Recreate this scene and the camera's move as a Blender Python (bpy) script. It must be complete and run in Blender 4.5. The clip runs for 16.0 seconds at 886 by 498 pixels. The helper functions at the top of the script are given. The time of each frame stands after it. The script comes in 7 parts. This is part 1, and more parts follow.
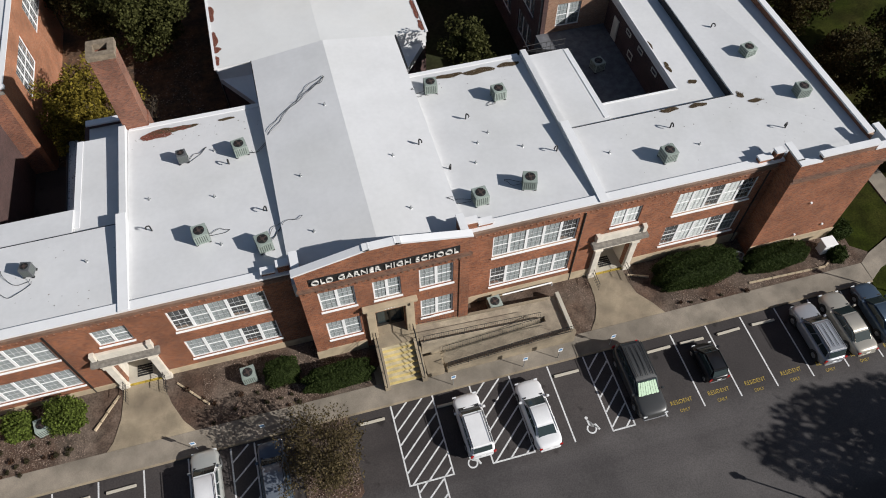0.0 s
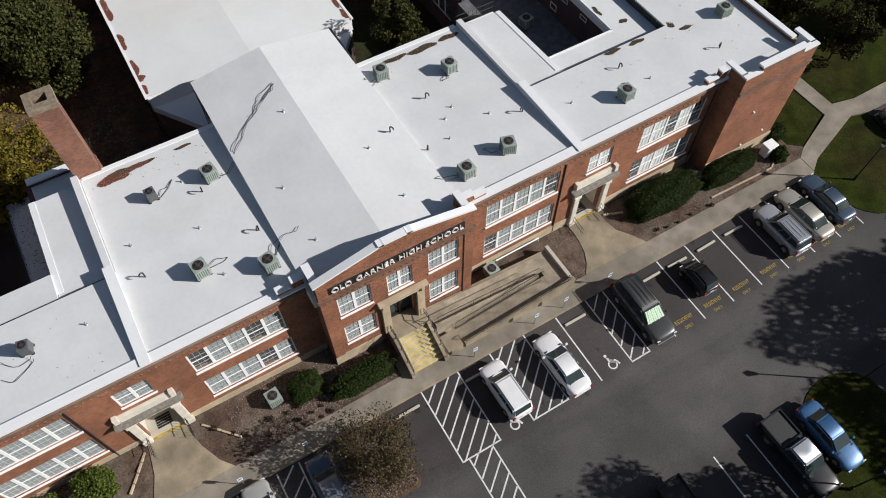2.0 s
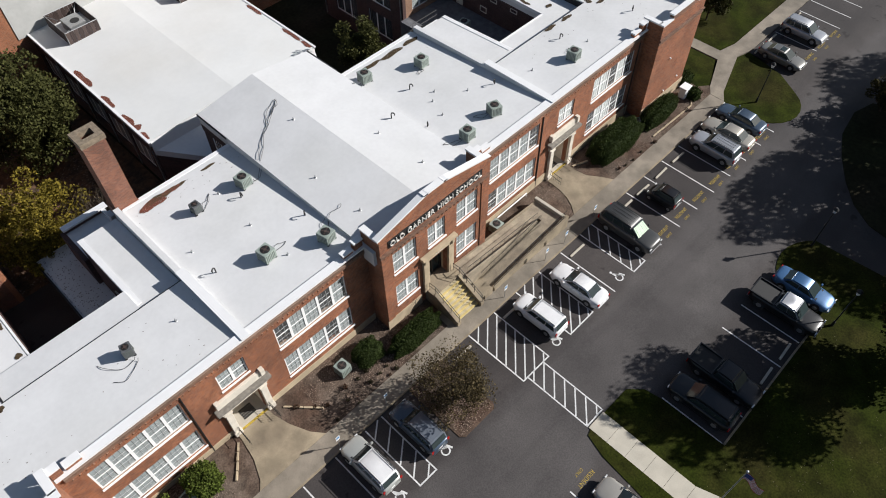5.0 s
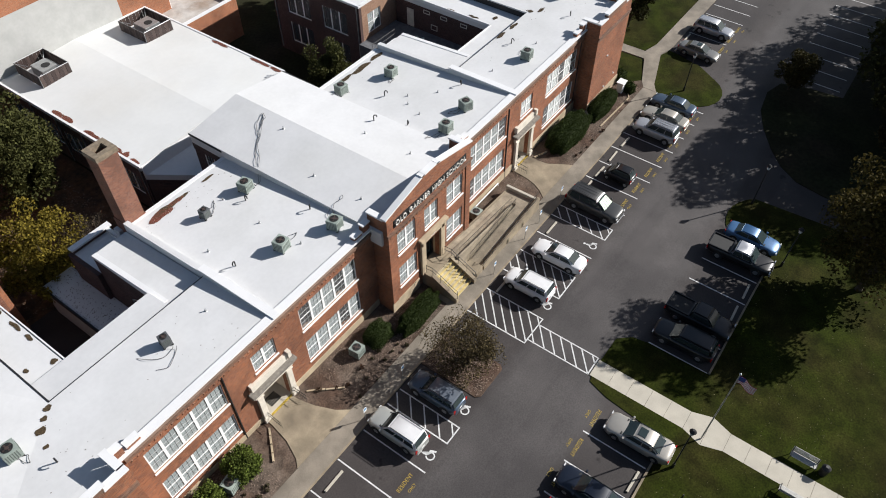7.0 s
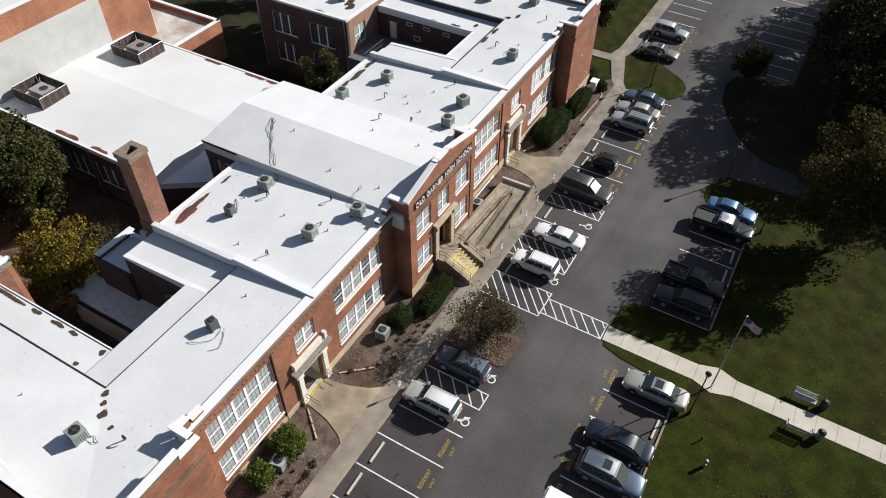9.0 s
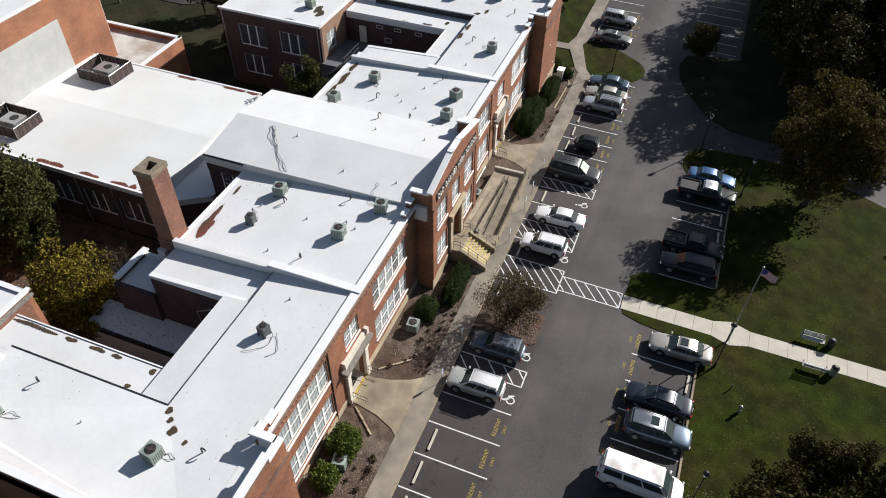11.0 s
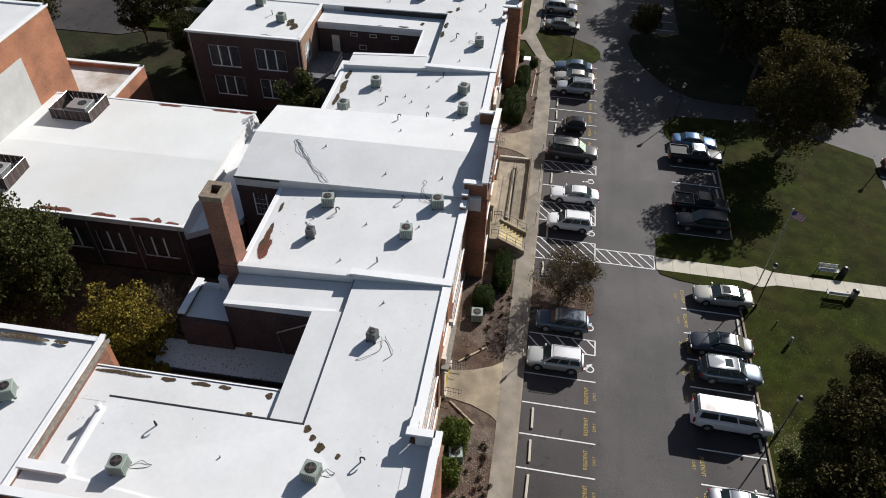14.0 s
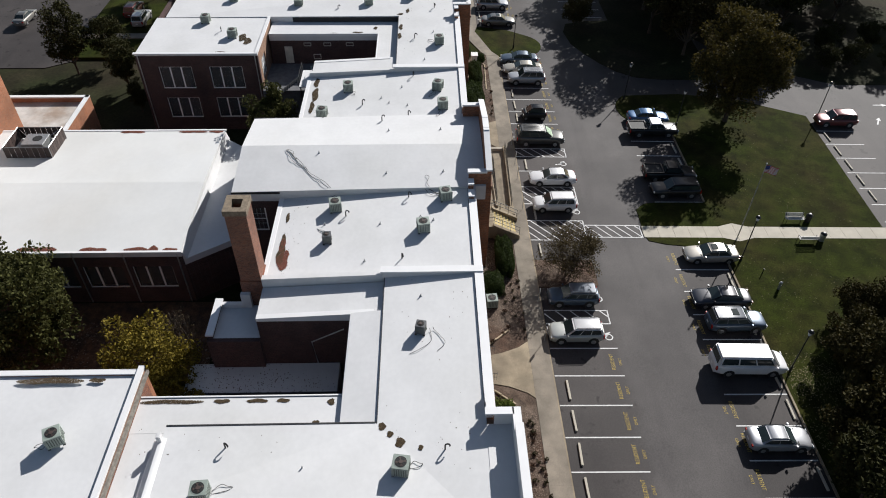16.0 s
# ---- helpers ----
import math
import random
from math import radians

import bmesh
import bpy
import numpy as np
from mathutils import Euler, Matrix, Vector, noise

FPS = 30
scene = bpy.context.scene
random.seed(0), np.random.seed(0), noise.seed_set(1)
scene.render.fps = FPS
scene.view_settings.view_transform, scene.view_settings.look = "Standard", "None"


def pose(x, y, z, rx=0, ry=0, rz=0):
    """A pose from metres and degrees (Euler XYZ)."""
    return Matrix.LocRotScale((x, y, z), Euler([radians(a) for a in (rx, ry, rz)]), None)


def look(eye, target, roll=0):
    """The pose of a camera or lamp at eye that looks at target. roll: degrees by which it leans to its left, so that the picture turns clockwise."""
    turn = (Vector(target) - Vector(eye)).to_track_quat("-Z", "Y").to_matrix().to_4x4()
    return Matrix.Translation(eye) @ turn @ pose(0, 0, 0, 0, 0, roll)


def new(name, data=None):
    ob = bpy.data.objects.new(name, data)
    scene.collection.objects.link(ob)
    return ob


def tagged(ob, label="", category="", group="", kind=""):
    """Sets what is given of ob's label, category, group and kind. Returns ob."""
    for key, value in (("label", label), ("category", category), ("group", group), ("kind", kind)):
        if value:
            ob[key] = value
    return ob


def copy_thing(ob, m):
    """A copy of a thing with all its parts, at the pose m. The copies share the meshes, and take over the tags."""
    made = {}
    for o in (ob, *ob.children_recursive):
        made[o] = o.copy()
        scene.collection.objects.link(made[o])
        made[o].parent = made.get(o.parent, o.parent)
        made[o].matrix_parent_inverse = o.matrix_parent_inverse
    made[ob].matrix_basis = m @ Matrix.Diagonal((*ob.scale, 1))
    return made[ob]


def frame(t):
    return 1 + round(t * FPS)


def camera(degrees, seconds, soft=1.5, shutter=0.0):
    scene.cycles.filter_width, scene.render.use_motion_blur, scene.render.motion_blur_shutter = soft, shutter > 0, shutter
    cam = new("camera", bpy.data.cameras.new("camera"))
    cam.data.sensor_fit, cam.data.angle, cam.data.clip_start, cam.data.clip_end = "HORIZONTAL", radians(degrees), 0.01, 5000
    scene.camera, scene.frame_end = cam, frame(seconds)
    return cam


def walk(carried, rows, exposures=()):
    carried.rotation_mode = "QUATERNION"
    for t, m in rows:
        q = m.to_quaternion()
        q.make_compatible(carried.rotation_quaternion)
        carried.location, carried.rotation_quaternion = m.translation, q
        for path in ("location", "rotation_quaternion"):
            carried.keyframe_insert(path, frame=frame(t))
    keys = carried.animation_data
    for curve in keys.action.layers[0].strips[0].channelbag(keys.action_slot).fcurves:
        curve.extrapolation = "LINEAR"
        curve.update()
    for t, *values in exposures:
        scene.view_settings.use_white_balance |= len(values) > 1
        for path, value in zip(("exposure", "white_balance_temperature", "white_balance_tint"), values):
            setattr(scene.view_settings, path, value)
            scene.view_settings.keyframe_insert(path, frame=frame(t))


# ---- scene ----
cam = camera(63.8, 16.0, soft=1.0)
EXPO = [(0.0, 0.24), (2.0, 0.29), (4.0, 0.42), (6.5, 0.58), (9.0, 0.62), (12.5, 0.58), (16.0, 0.43)]
PATH = [
    (0, (-0.761, 0.272, 45.049), (-0.465, 1.353, 43.393), -0.2),
    (0.5, (-1.616, 0.847, 45.053), (-1.297, 1.893, 43.379), -0.3),
    (1, (-2.788, 1.624, 45.199), (-2.42, 2.63, 43.51), -0.6),
    (1.5, (-4.571, 2.366, 45.439), (-4.113, 3.32, 43.742), -0.6),
    (2, (-6.772, 2.768, 45.64), (-6.237, 3.685, 43.945), -0.5),
    (2.5, (-9.046, 2.879, 45.938), (-8.443, 3.763, 44.249), -0.6),
    (3, (-11.366, 2.45, 46.083), (-10.697, 3.318, 44.41), -0.7),
    (3.5, (-13.666, 1.977, 46.248), (-12.942, 2.837, 44.594), -0.6),
    (4, (-15.8, 1.332, 46.389), (-15.03, 2.195, 44.757), -0.8),
    (6.5, (-26.937, -0.608, 46.296), (-25.905, 0.211, 44.791), -0.5),
    (7, (-28.988, -0.5, 46.366), (-27.902, 0.284, 44.881), -0.2),
    (7.5, (-31.11, -0.338, 46.3), (-29.979, 0.421, 44.835), -0.1),
    (8, (-33.039, -0.041, 46.187), (-31.87, 0.698, 44.742), 0.0),
    (8.5, (-34.792, 0.342, 46.001), (-33.592, 1.067, 44.574), 0.1),
    (9, (-36.28, 0.987, 45.935), (-35.056, 1.69, 44.518), 0.3),
    (11.5, (-42.672, 9.231, 45.479), (-41.316, 9.704, 44.087), 0.6),
    (12, (-43.71, 11.247, 45.439), (-42.337, 11.683, 44.051), 0.7),
    (12.5, (-44.669, 13.341, 45.385), (-43.278, 13.721, 43.999), 0.7),
    (13, (-45.526, 15.501, 45.235), (-44.116, 15.829, 43.855), 0.7),
    (13.5, (-46.228, 17.621, 45.141), (-44.802, 17.89, 43.765), 0.7),
    (14, (-46.791, 19.735, 45.091), (-45.354, 19.952, 43.716), 0.8),
    (14.5, (-47.353, 21.839, 44.949), (-45.906, 22.005, 43.578), 0.8),
    (15, (-47.915, 23.811, 44.827), (-46.456, 23.906, 43.462), 0.6),
    (15.5, (-48.481, 25.849, 44.641), (-47.012, 25.876, 43.284), 0.4),
    (16, (-48.907, 28.037, 44.368), (-47.432, 27.993, 43.018), 0.6),
]
walk(cam, [(t, look(eye, target, roll)) for t, eye, target, roll in PATH], EXPO)

# ---------------------------------------------------------------- light
SUN_TO = Vector((6.6, -4.6, 4.7)).normalized()
world = bpy.data.worlds.new("sky")
scene.world = world
world.use_nodes = True
wn = world.node_tree
sky = wn.nodes.new("ShaderNodeTexSky")
sky.sky_type = "NISHITA"
sky.sun_disc = False
sky.sun_elevation = math.asin(SUN_TO.z)
sky.sun_rotation = math.atan2(SUN_TO.x, SUN_TO.y)
wn.links.new(sky.outputs[0], wn.nodes["Background"].inputs[0])
wn.nodes["Background"].inputs[1].default_value = 0.05
sun = new("sun", bpy.data.lights.new("sun", "SUN"))
sun.data.energy, sun.data.angle, sun.data.color = 5.0, radians(0.53), (1.0, 0.975, 0.95)
sun.matrix_world = look(SUN_TO * 80, (0, 0, 0))

# ---------------------------------------------------------------- materials


def mat(name, base, rough=0.8, metal=0.0, vary=0.0, scale=8.0, grain=0.0, gscale=80.0, bump=0.0, second=None, blotch=0.5, island=0.0, spec=0.5, objrand=0.0):
    """A surface: base colour, broad blotches towards second, fine grain, relief, and a random shift by piece or object."""
    m = bpy.data.materials.new(name)
    m.use_nodes = True
    nt = m.node_tree
    nd, lk = nt.nodes, nt.links
    p = nd["Principled BSDF"]
    p.inputs["Roughness"].default_value = rough
    p.inputs["Metallic"].default_value = metal
    p.inputs["Specular IOR Level"].default_value = spec
    co = nd.new("ShaderNodeTexCoord")
    col = nd.new("ShaderNodeRGB")
    col.outputs[0].default_value = (*base, 1)
    out = col.outputs[0]

    def mixed(a, b, fac, kind="MIX"):
        x = nd.new("ShaderNodeMix")
        x.data_type, x.blend_type = "RGBA", kind
        for src, k in ((fac, 0), (a, 6), (b, 7)):
            if hasattr(src, "is_linked"):
                lk.new(src, x.inputs[k])
            elif k == 0:
                x.inputs[0].default_value = src
            else:
                x.inputs[k].default_value = (*src, 1)
        return x.outputs[2]

    def noisy(sc, detail=4.0, low=0.35, high=0.65):
        n = nd.new("ShaderNodeTexNoise")
        n.inputs["Scale"].default_value = sc
        n.inputs["Detail"].default_value = detail
        lk.new(co.outputs["Object"], n.inputs["Vector"])
        r = nd.new("ShaderNodeMapRange")
        r.inputs[1].default_value, r.inputs[2].default_value = low, high
        lk.new(n.outputs[0], r.inputs[0])
        return r.outputs[0]

    if second is not None:
        f = noisy(1.0 / scale, 6.0, blotch - 0.12, blotch + 0.12)
        out = mixed(out, second, f)
    if vary:
        dark = tuple(c * (1 - vary) for c in (1, 1, 1))
        out = mixed(out, mixed(out, dark, 1.0, "MULTIPLY"), noisy(3.3 / scale, 5.0))
    if grain:
        g = noisy(gscale, 3.0, 0.3, 0.7)
        dark = (1 - grain,) * 3
        out = mixed(out, mixed(out, dark, 1.0, "MULTIPLY"), g)
    if island or objrand:
        hsv = nd.new("ShaderNodeHueSaturation")
        if island:
            src = nd.new("ShaderNodeNewGeometry").outputs["Random Per Island"]
            amt = island
        else:
            src = nd.new("ShaderNodeObjectInfo").outputs["Random"]
            amt = objrand
        r = nd.new("ShaderNodeMapRange")
        r.inputs[3].default_value, r.inputs[4].default_value = 1 - amt, 1 + amt
        lk.new(src, r.inputs[0])
        lk.new(r.outputs[0], hsv.inputs["Value"])
        lk.new(out, hsv.inputs["Color"])
        out = hsv.outputs[0]
    lk.new(out, p.inputs["Base Color"])
    if bump:
        b = nd.new("ShaderNodeBump")
        b.inputs["Strength"].default_value = bump
        b.inputs["Distance"].default_value = 0.02
        n = nd.new("ShaderNodeTexNoise")
        n.inputs["Scale"].default_value = gscale
        n.inputs["Detail"].default_value = 4
        lk.new(co.outputs["Object"], n.inputs["Vector"])
        lk.new(n.outputs[0], b.inputs["Height"])
        lk.new(b.outputs[0], p.inputs["Normal"])
    return m


def brick_mat(name, c1, c2, mortar, turn=False):
    """Brick courses 75 mm high, laid along x, or along y where turn is set."""
    m = bpy.data.materials.new(name)
    m.use_nodes = True
    nd, lk = m.node_tree.nodes, m.node_tree.links
    p = nd["Principled BSDF"]
    p.inputs["Roughness"].default_value = 0.85
    co = nd.new("ShaderNodeTexCoord")
    sp = nd.new("ShaderNodeSeparateXYZ")
    lk.new(co.outputs["Object"], sp.inputs[0])
    add = nd.new("ShaderNodeMath")
    lk.new(sp.outputs[0], add.inputs[0])
    lk.new(sp.outputs[1], add.inputs[1])
    cb = nd.new("ShaderNodeCombineXYZ")
    lk.new(add.outputs[0], cb.inputs[0])
    lk.new(sp.outputs[2], cb.inputs[1])
    b = nd.new("ShaderNodeTexBrick")
    b.inputs["Color1"].default_value, b.inputs["Color2"].default_value, b.inputs["Mortar"].default_value = (*c1, 1), (*c2, 1), (*mortar, 1)
    b.inputs["Scale"].default_value = 1.0
    b.inputs["Brick Width"].default_value, b.inputs["Row Height"].default_value = 0.215, 0.075
    b.inputs["Mortar Size"].default_value, b.inputs["Bias"].default_value = 0.007, 0.0
    lk.new(cb.outputs[0], b.inputs["Vector"])
    n = nd.new("ShaderNodeTexNoise")
    n.inputs["Scale"].default_value, n.inputs["Detail"].default_value = 0.5, 7
    lk.new(co.outputs["Object"], n.inputs["Vector"])
    r = nd.new("ShaderNodeMapRange")
    r.inputs[1].default_value, r.inputs[2].default_value, r.inputs[3].default_value, r.inputs[4].default_value = 0.3, 0.7, 0.72, 1.2
    lk.new(n.outputs[0], r.inputs[0])
    h = nd.new("ShaderNodeHueSaturation")
    lk.new(r.outputs[0], h.inputs["Value"])
    lk.new(b.outputs[0], h.inputs["Color"])
    lk.new(h.outputs[0], p.inputs["Base Color"])
    bp = nd.new("ShaderNodeBump")
    bp.inputs["Strength"].default_value, bp.inputs["Distance"].default_value = 0.5, 0.01
    inv = nd.new("ShaderNodeMath")
    inv.operation = "SUBTRACT"
    inv.inputs[0].default_value = 1
    lk.new(b.outputs["Fac"], inv.inputs[1])
    lk.new(inv.outputs[0], bp.inputs["Height"])
    lk.new(bp.outputs[0], p.inputs["Normal"])
    return m


def glass_mat(name, tint, rough=0.03, ior=1.5):
    m = bpy.data.materials.new(name)
    m.use_nodes = True
    nd, lk = m.node_tree.nodes, m.node_tree.links
    nd.remove(nd["Principled BSDF"])
    t, g, x, f = nd.new("ShaderNodeBsdfTransparent"), nd.new("ShaderNodeBsdfGlossy"), nd.new("ShaderNodeMixShader"), nd.new("ShaderNodeFresnel")
    t.inputs[0].default_value = (*tint, 1)
    g.inputs["Roughness"].default_value = rough
    f.inputs["IOR"].default_value = ior
    lk.new(f.outputs[0], x.inputs[0])
    lk.new(t.outputs[0], x.inputs[1])
    lk.new(g.outputs[0], x.inputs[2])
    lk.new(x.outputs[0], nd["Material Output"].inputs[0])
    return m


def leaf_mat(name, c, spread=0.45, through_=0.25):
    """Leaves that let some light through, each a little different."""
    m = mat(name, c, rough=0.8, island=spread, spec=0.12)
    nd, lk = m.node_tree.nodes, m.node_tree.links
    p = nd["Principled BSDF"]
    tr, x = nd.new("ShaderNodeBsdfTranslucent"), nd.new("ShaderNodeMixShader")
    src = p.inputs["Base Color"].links[0].from_socket
    lk.new(src, tr.inputs[0])
    x.inputs[0].default_value = through_
    lk.new(p.outputs[0], x.inputs[1])
    lk.new(tr.outputs[0], x.inputs[2])
    lk.new(x.outputs[0], nd["Material Output"].inputs[0])
    return m


M_BRICK = brick_mat("red_brick", (0.315, 0.108, 0.043), (0.140, 0.046, 0.024), (0.30, 0.20, 0.14))
M_BRICK_CHIM = brick_mat("weathered_chimney_brick", (0.25, 0.095, 0.052), (0.115, 0.045, 0.030), (0.24, 0.17, 0.13))
M_CORNICE = brick_mat("cornice_brick", (0.20, 0.105, 0.065), (0.11, 0.058, 0.04), (0.24, 0.17, 0.13))
# Albedo lowered for unlit walls, so part of their shade is in the brick.
M_BRICK_SHADE = brick_mat("brown_brick", (0.082, 0.040, 0.035), (0.046, 0.024, 0.022), (0.10, 0.072, 0.065))
M_BRICK_TAN = brick_mat("orange_brick", (0.36, 0.135, 0.062), (0.25, 0.092, 0.044), (0.33, 0.22, 0.15))
M_BRICK_BUFF = brick_mat("buff_brown_brick", (0.30, 0.17, 0.105), (0.20, 0.105, 0.065), (0.33, 0.25, 0.19))
M_STONE = mat("limestone", (0.50, 0.40, 0.27), 0.85, vary=0.25, scale=3, grain=0.15, gscale=30, bump=0.2)
M_TRIM = mat("painted_stone", (0.72, 0.66, 0.56), 0.75, vary=0.2, scale=2.5, grain=0.1, gscale=20)
M_ROOF = mat("white_membrane", (0.648, 0.648, 0.648), 0.6, vary=0.07, scale=9, grain=0.05, gscale=3, second=(0.61, 0.61, 0.60), blotch=0.58)
M_AUDROOF = mat("cream_membrane", (0.655, 0.66, 0.65), 0.6, vary=0.06, scale=12, grain=0.03, gscale=2, second=(0.63, 0.625, 0.60), blotch=0.57)
M_STAINED = mat("stained_membrane", (0.60, 0.57, 0.53), 0.7, vary=0.2, scale=3, grain=0.1, gscale=6, second=(0.36, 0.28, 0.22), blotch=0.52)
M_COPING = mat("white_coping", (0.72, 0.72, 0.72), 0.5, vary=0.05, scale=3)
M_BLACKEDGE = mat("black_flashing", (0.02, 0.02, 0.022), 0.6, vary=0.3, scale=2)
M_WHITE = mat("white_paint", (0.80, 0.80, 0.79), 0.45, vary=0.05, scale=1)
M_WHITEBLIND = mat("white_window_blind", (0.60, 0.61, 0.60), 0.8, vary=0.15, scale=2.5, grain=0.1, gscale=7)
M_BLIND = mat("window_blind", (0.31, 0.335, 0.335), 0.8, vary=0.25, scale=2.5, grain=0.2, gscale=7)
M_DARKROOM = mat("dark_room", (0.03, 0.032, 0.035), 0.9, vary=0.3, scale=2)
M_PANE = glass_mat("window_glass", (0.90, 0.93, 0.93), 0.72, 2.0)


def asphalt_mat(name):
    """Asphalt: a paler driven lane between darker oily bays, streaks along the drive, drips and grain."""
    m = mat(name, (0.104, 0.094, 0.0905), 0.75, vary=0.22, scale=11, grain=0.36, gscale=11, spec=0.35, bump=0.3, second=(0.075, 0.068, 0.066), blotch=0.5)
    nd, lk = m.node_tree.nodes, m.node_tree.links
    p = nd["Principled BSDF"]
    col = p.inputs["Base Color"].links[0].from_socket
    geo = nd.new("ShaderNodeTexCoord")

    def noisy(scale, low, high, stretch=(1, 1, 1), detail=5.0):
        mp = nd.new("ShaderNodeMapping")
        mp.inputs["Scale"].default_value = stretch
        lk.new(geo.outputs["Object"], mp.inputs[0])
        n = nd.new("ShaderNodeTexNoise")
        n.inputs["Scale"].default_value, n.inputs["Detail"].default_value = scale, detail
        lk.new(mp.outputs[0], n.inputs["Vector"])
        r = nd.new("ShaderNodeMapRange")
        r.inputs[1].default_value, r.inputs[2].default_value = low, high
        lk.new(n.outputs[0], r.inputs[0])
        return r.outputs[0]

    def times(c, fac, tint):
        x = nd.new("ShaderNodeMix")
        x.data_type, x.blend_type = "RGBA", "MULTIPLY"
        lk.new(fac, x.inputs[0])
        lk.new(c, x.inputs[6])
        x.inputs[7].default_value = (*tint, 1)
        return x.outputs[2]

    def math_(op, a, b_):
        x = nd.new("ShaderNodeMath")
        x.operation = op
        for k, v in enumerate((a, b_)):
            if hasattr(v, "is_linked"):
                lk.new(v, x.inputs[k])
            else:
                x.inputs[k].default_value = v
        return x.outputs[0]

    sp = nd.new("ShaderNodeSeparateXYZ")
    lk.new(geo.outputs["Object"], sp.inputs[0])
    edge = math_("ADD", sp.outputs[1], math_("MULTIPLY", noisy(0.45, 0.0, 1.0), 2.2))
    off = math_("ABSOLUTE", math_("SUBTRACT", edge, 10.35), 0.0)
    r = nd.new("ShaderNodeMapRange")
    r.interpolation_type = "SMOOTHSTEP"
    r.inputs[1].default_value, r.inputs[2].default_value = 2.9, 4.3
    lk.new(off, r.inputs[0])
    bay = r.outputs[0]
    col = times(col, bay, (0.70, 0.665, 0.655))
    col = times(col, noisy(0.5, 0.50, 0.66, (0.12, 1.0, 1.0)), (0.84, 0.83, 0.84))
    col = times(col, noisy(0.09, 0.45, 0.6), (0.86, 0.85, 0.86))
    drip = math_("MULTIPLY", noisy(0.9, 0.66, 0.72, (1, 1, 1), 2.0), bay)
    col = times(col, drip, (0.45, 0.43, 0.42))
    lk.new(col, p.inputs["Base Color"])
    return m


M_ASPHALT = asphalt_mat("asphalt")
M_LINE = mat("white_line_paint", (0.72, 0.72, 0.71), 0.7, vary=0.2, scale=1.2, grain=0.25, gscale=12)
M_YELLOW = mat("yellow_paint", (0.58, 0.41, 0.06), 0.7, vary=0.5, scale=0.8, grain=0.3, gscale=14)
M_CONC = mat("concrete", (0.385, 0.315, 0.215), 0.9, vary=0.32, scale=3.5, grain=0.22, gscale=18, bump=0.2, second=(0.255, 0.205, 0.142), blotch=0.5)
M_WALK = mat("grey_pavement_concrete", (0.305, 0.262, 0.207), 0.9, vary=0.28, scale=3.5, grain=0.22, gscale=18, bump=0.2, second=(0.22, 0.19, 0.15), blotch=0.5)
M_RAMP = mat("stained_ramp_concrete", (0.41, 0.345, 0.25), 0.9, vary=0.3, scale=2.2, grain=0.25, gscale=14, bump=0.2, second=(0.34, 0.28, 0.205), blotch=0.5)
M_PATH = mat("pale_concrete", (0.50, 0.46, 0.38), 0.9, vary=0.15, scale=4, grain=0.12, gscale=25, bump=0.2)
M_TREAD = mat("cream_painted_concrete", (0.56, 0.48, 0.31), 0.85, vary=0.35, scale=2, grain=0.15, gscale=20)
M_PANEL = mat("pale_stucco", (0.46, 0.46, 0.44), 0.85, vary=0.12, scale=5, grain=0.06, gscale=4)
M_BENCH = mat("weathered_slats", (0.50, 0.49, 0.46), 0.7, vary=0.2, scale=0.8)
M_MUNTIN = mat("grey_muntin", (0.52, 0.53, 0.53), 0.5, vary=0.05, scale=1)
M_STEP = mat("ochre_painted_concrete", (0.64, 0.50, 0.20), 0.8, vary=0.3, scale=2, grain=0.15, gscale=20)
M_HOOD = mat("weathered_grey_stone", (0.27, 0.245, 0.21), 0.9, vary=0.4, scale=0.8, grain=0.2, gscale=20)
M_GRASS = mat("lawn", (0.037, 0.049, 0.006), 0.95, vary=0.5, scale=5, grain=0.55, gscale=8, bump=0.9, second=(0.047, 0.044, 0.011), blotch=0.54, spec=0.06)
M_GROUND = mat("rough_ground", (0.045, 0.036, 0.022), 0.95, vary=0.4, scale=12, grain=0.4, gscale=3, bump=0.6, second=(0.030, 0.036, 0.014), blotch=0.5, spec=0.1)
M_MULCH = mat("pine_mulch", (0.140, 0.090, 0.066), 0.95, vary=0.5, scale=3, grain=0.5, gscale=9, bump=0.8, second=(0.195, 0.15, 0.118), blotch=0.5, spec=0.1)
M_LEAFLITTER = mat("leaf_litter", (0.20, 0.10, 0.05), 0.95, vary=0.5, scale=1.5, grain=0.5, gscale=7, bump=0.8, second=(0.10, 0.06, 0.035), blotch=0.5)
M_RUST = mat("rust_stain", (0.13, 0.06, 0.035), 0.9, vary=0.5, scale=0.7, grain=0.4, gscale=10, second=(0.07, 0.045, 0.025), blotch=0.5)
M_METAL = mat("dark_iron", (0.025, 0.025, 0.025), 0.5, metal=0.3, vary=0.2, scale=1)
M_STEEL = mat("galvanised_steel", (0.45, 0.46, 0.46), 0.45, metal=0.7, vary=0.2, scale=0.6)
M_SCREEN = mat("brown_screen_metal", (0.045, 0.028, 0.024), 0.6, vary=0.2, scale=1)
M_SCREEN2 = mat("worn_screen_metal", (0.075, 0.05, 0.043), 0.6, vary=0.3, scale=1)
M_ACGREEN = mat("grey_green_enamel", (0.31, 0.36, 0.32), 0.55, vary=0.2, scale=0.8, grain=0.1, gscale=30, objrand=0.12)
M_BLACK = mat("black_rubber", (0.015, 0.015, 0.015), 0.7, vary=0.2, scale=0.5)
M_BARK = mat("bark", (0.10, 0.075, 0.055), 0.95, vary=0.4, scale=0.6, grain=0.4, gscale=15, bump=0.8)
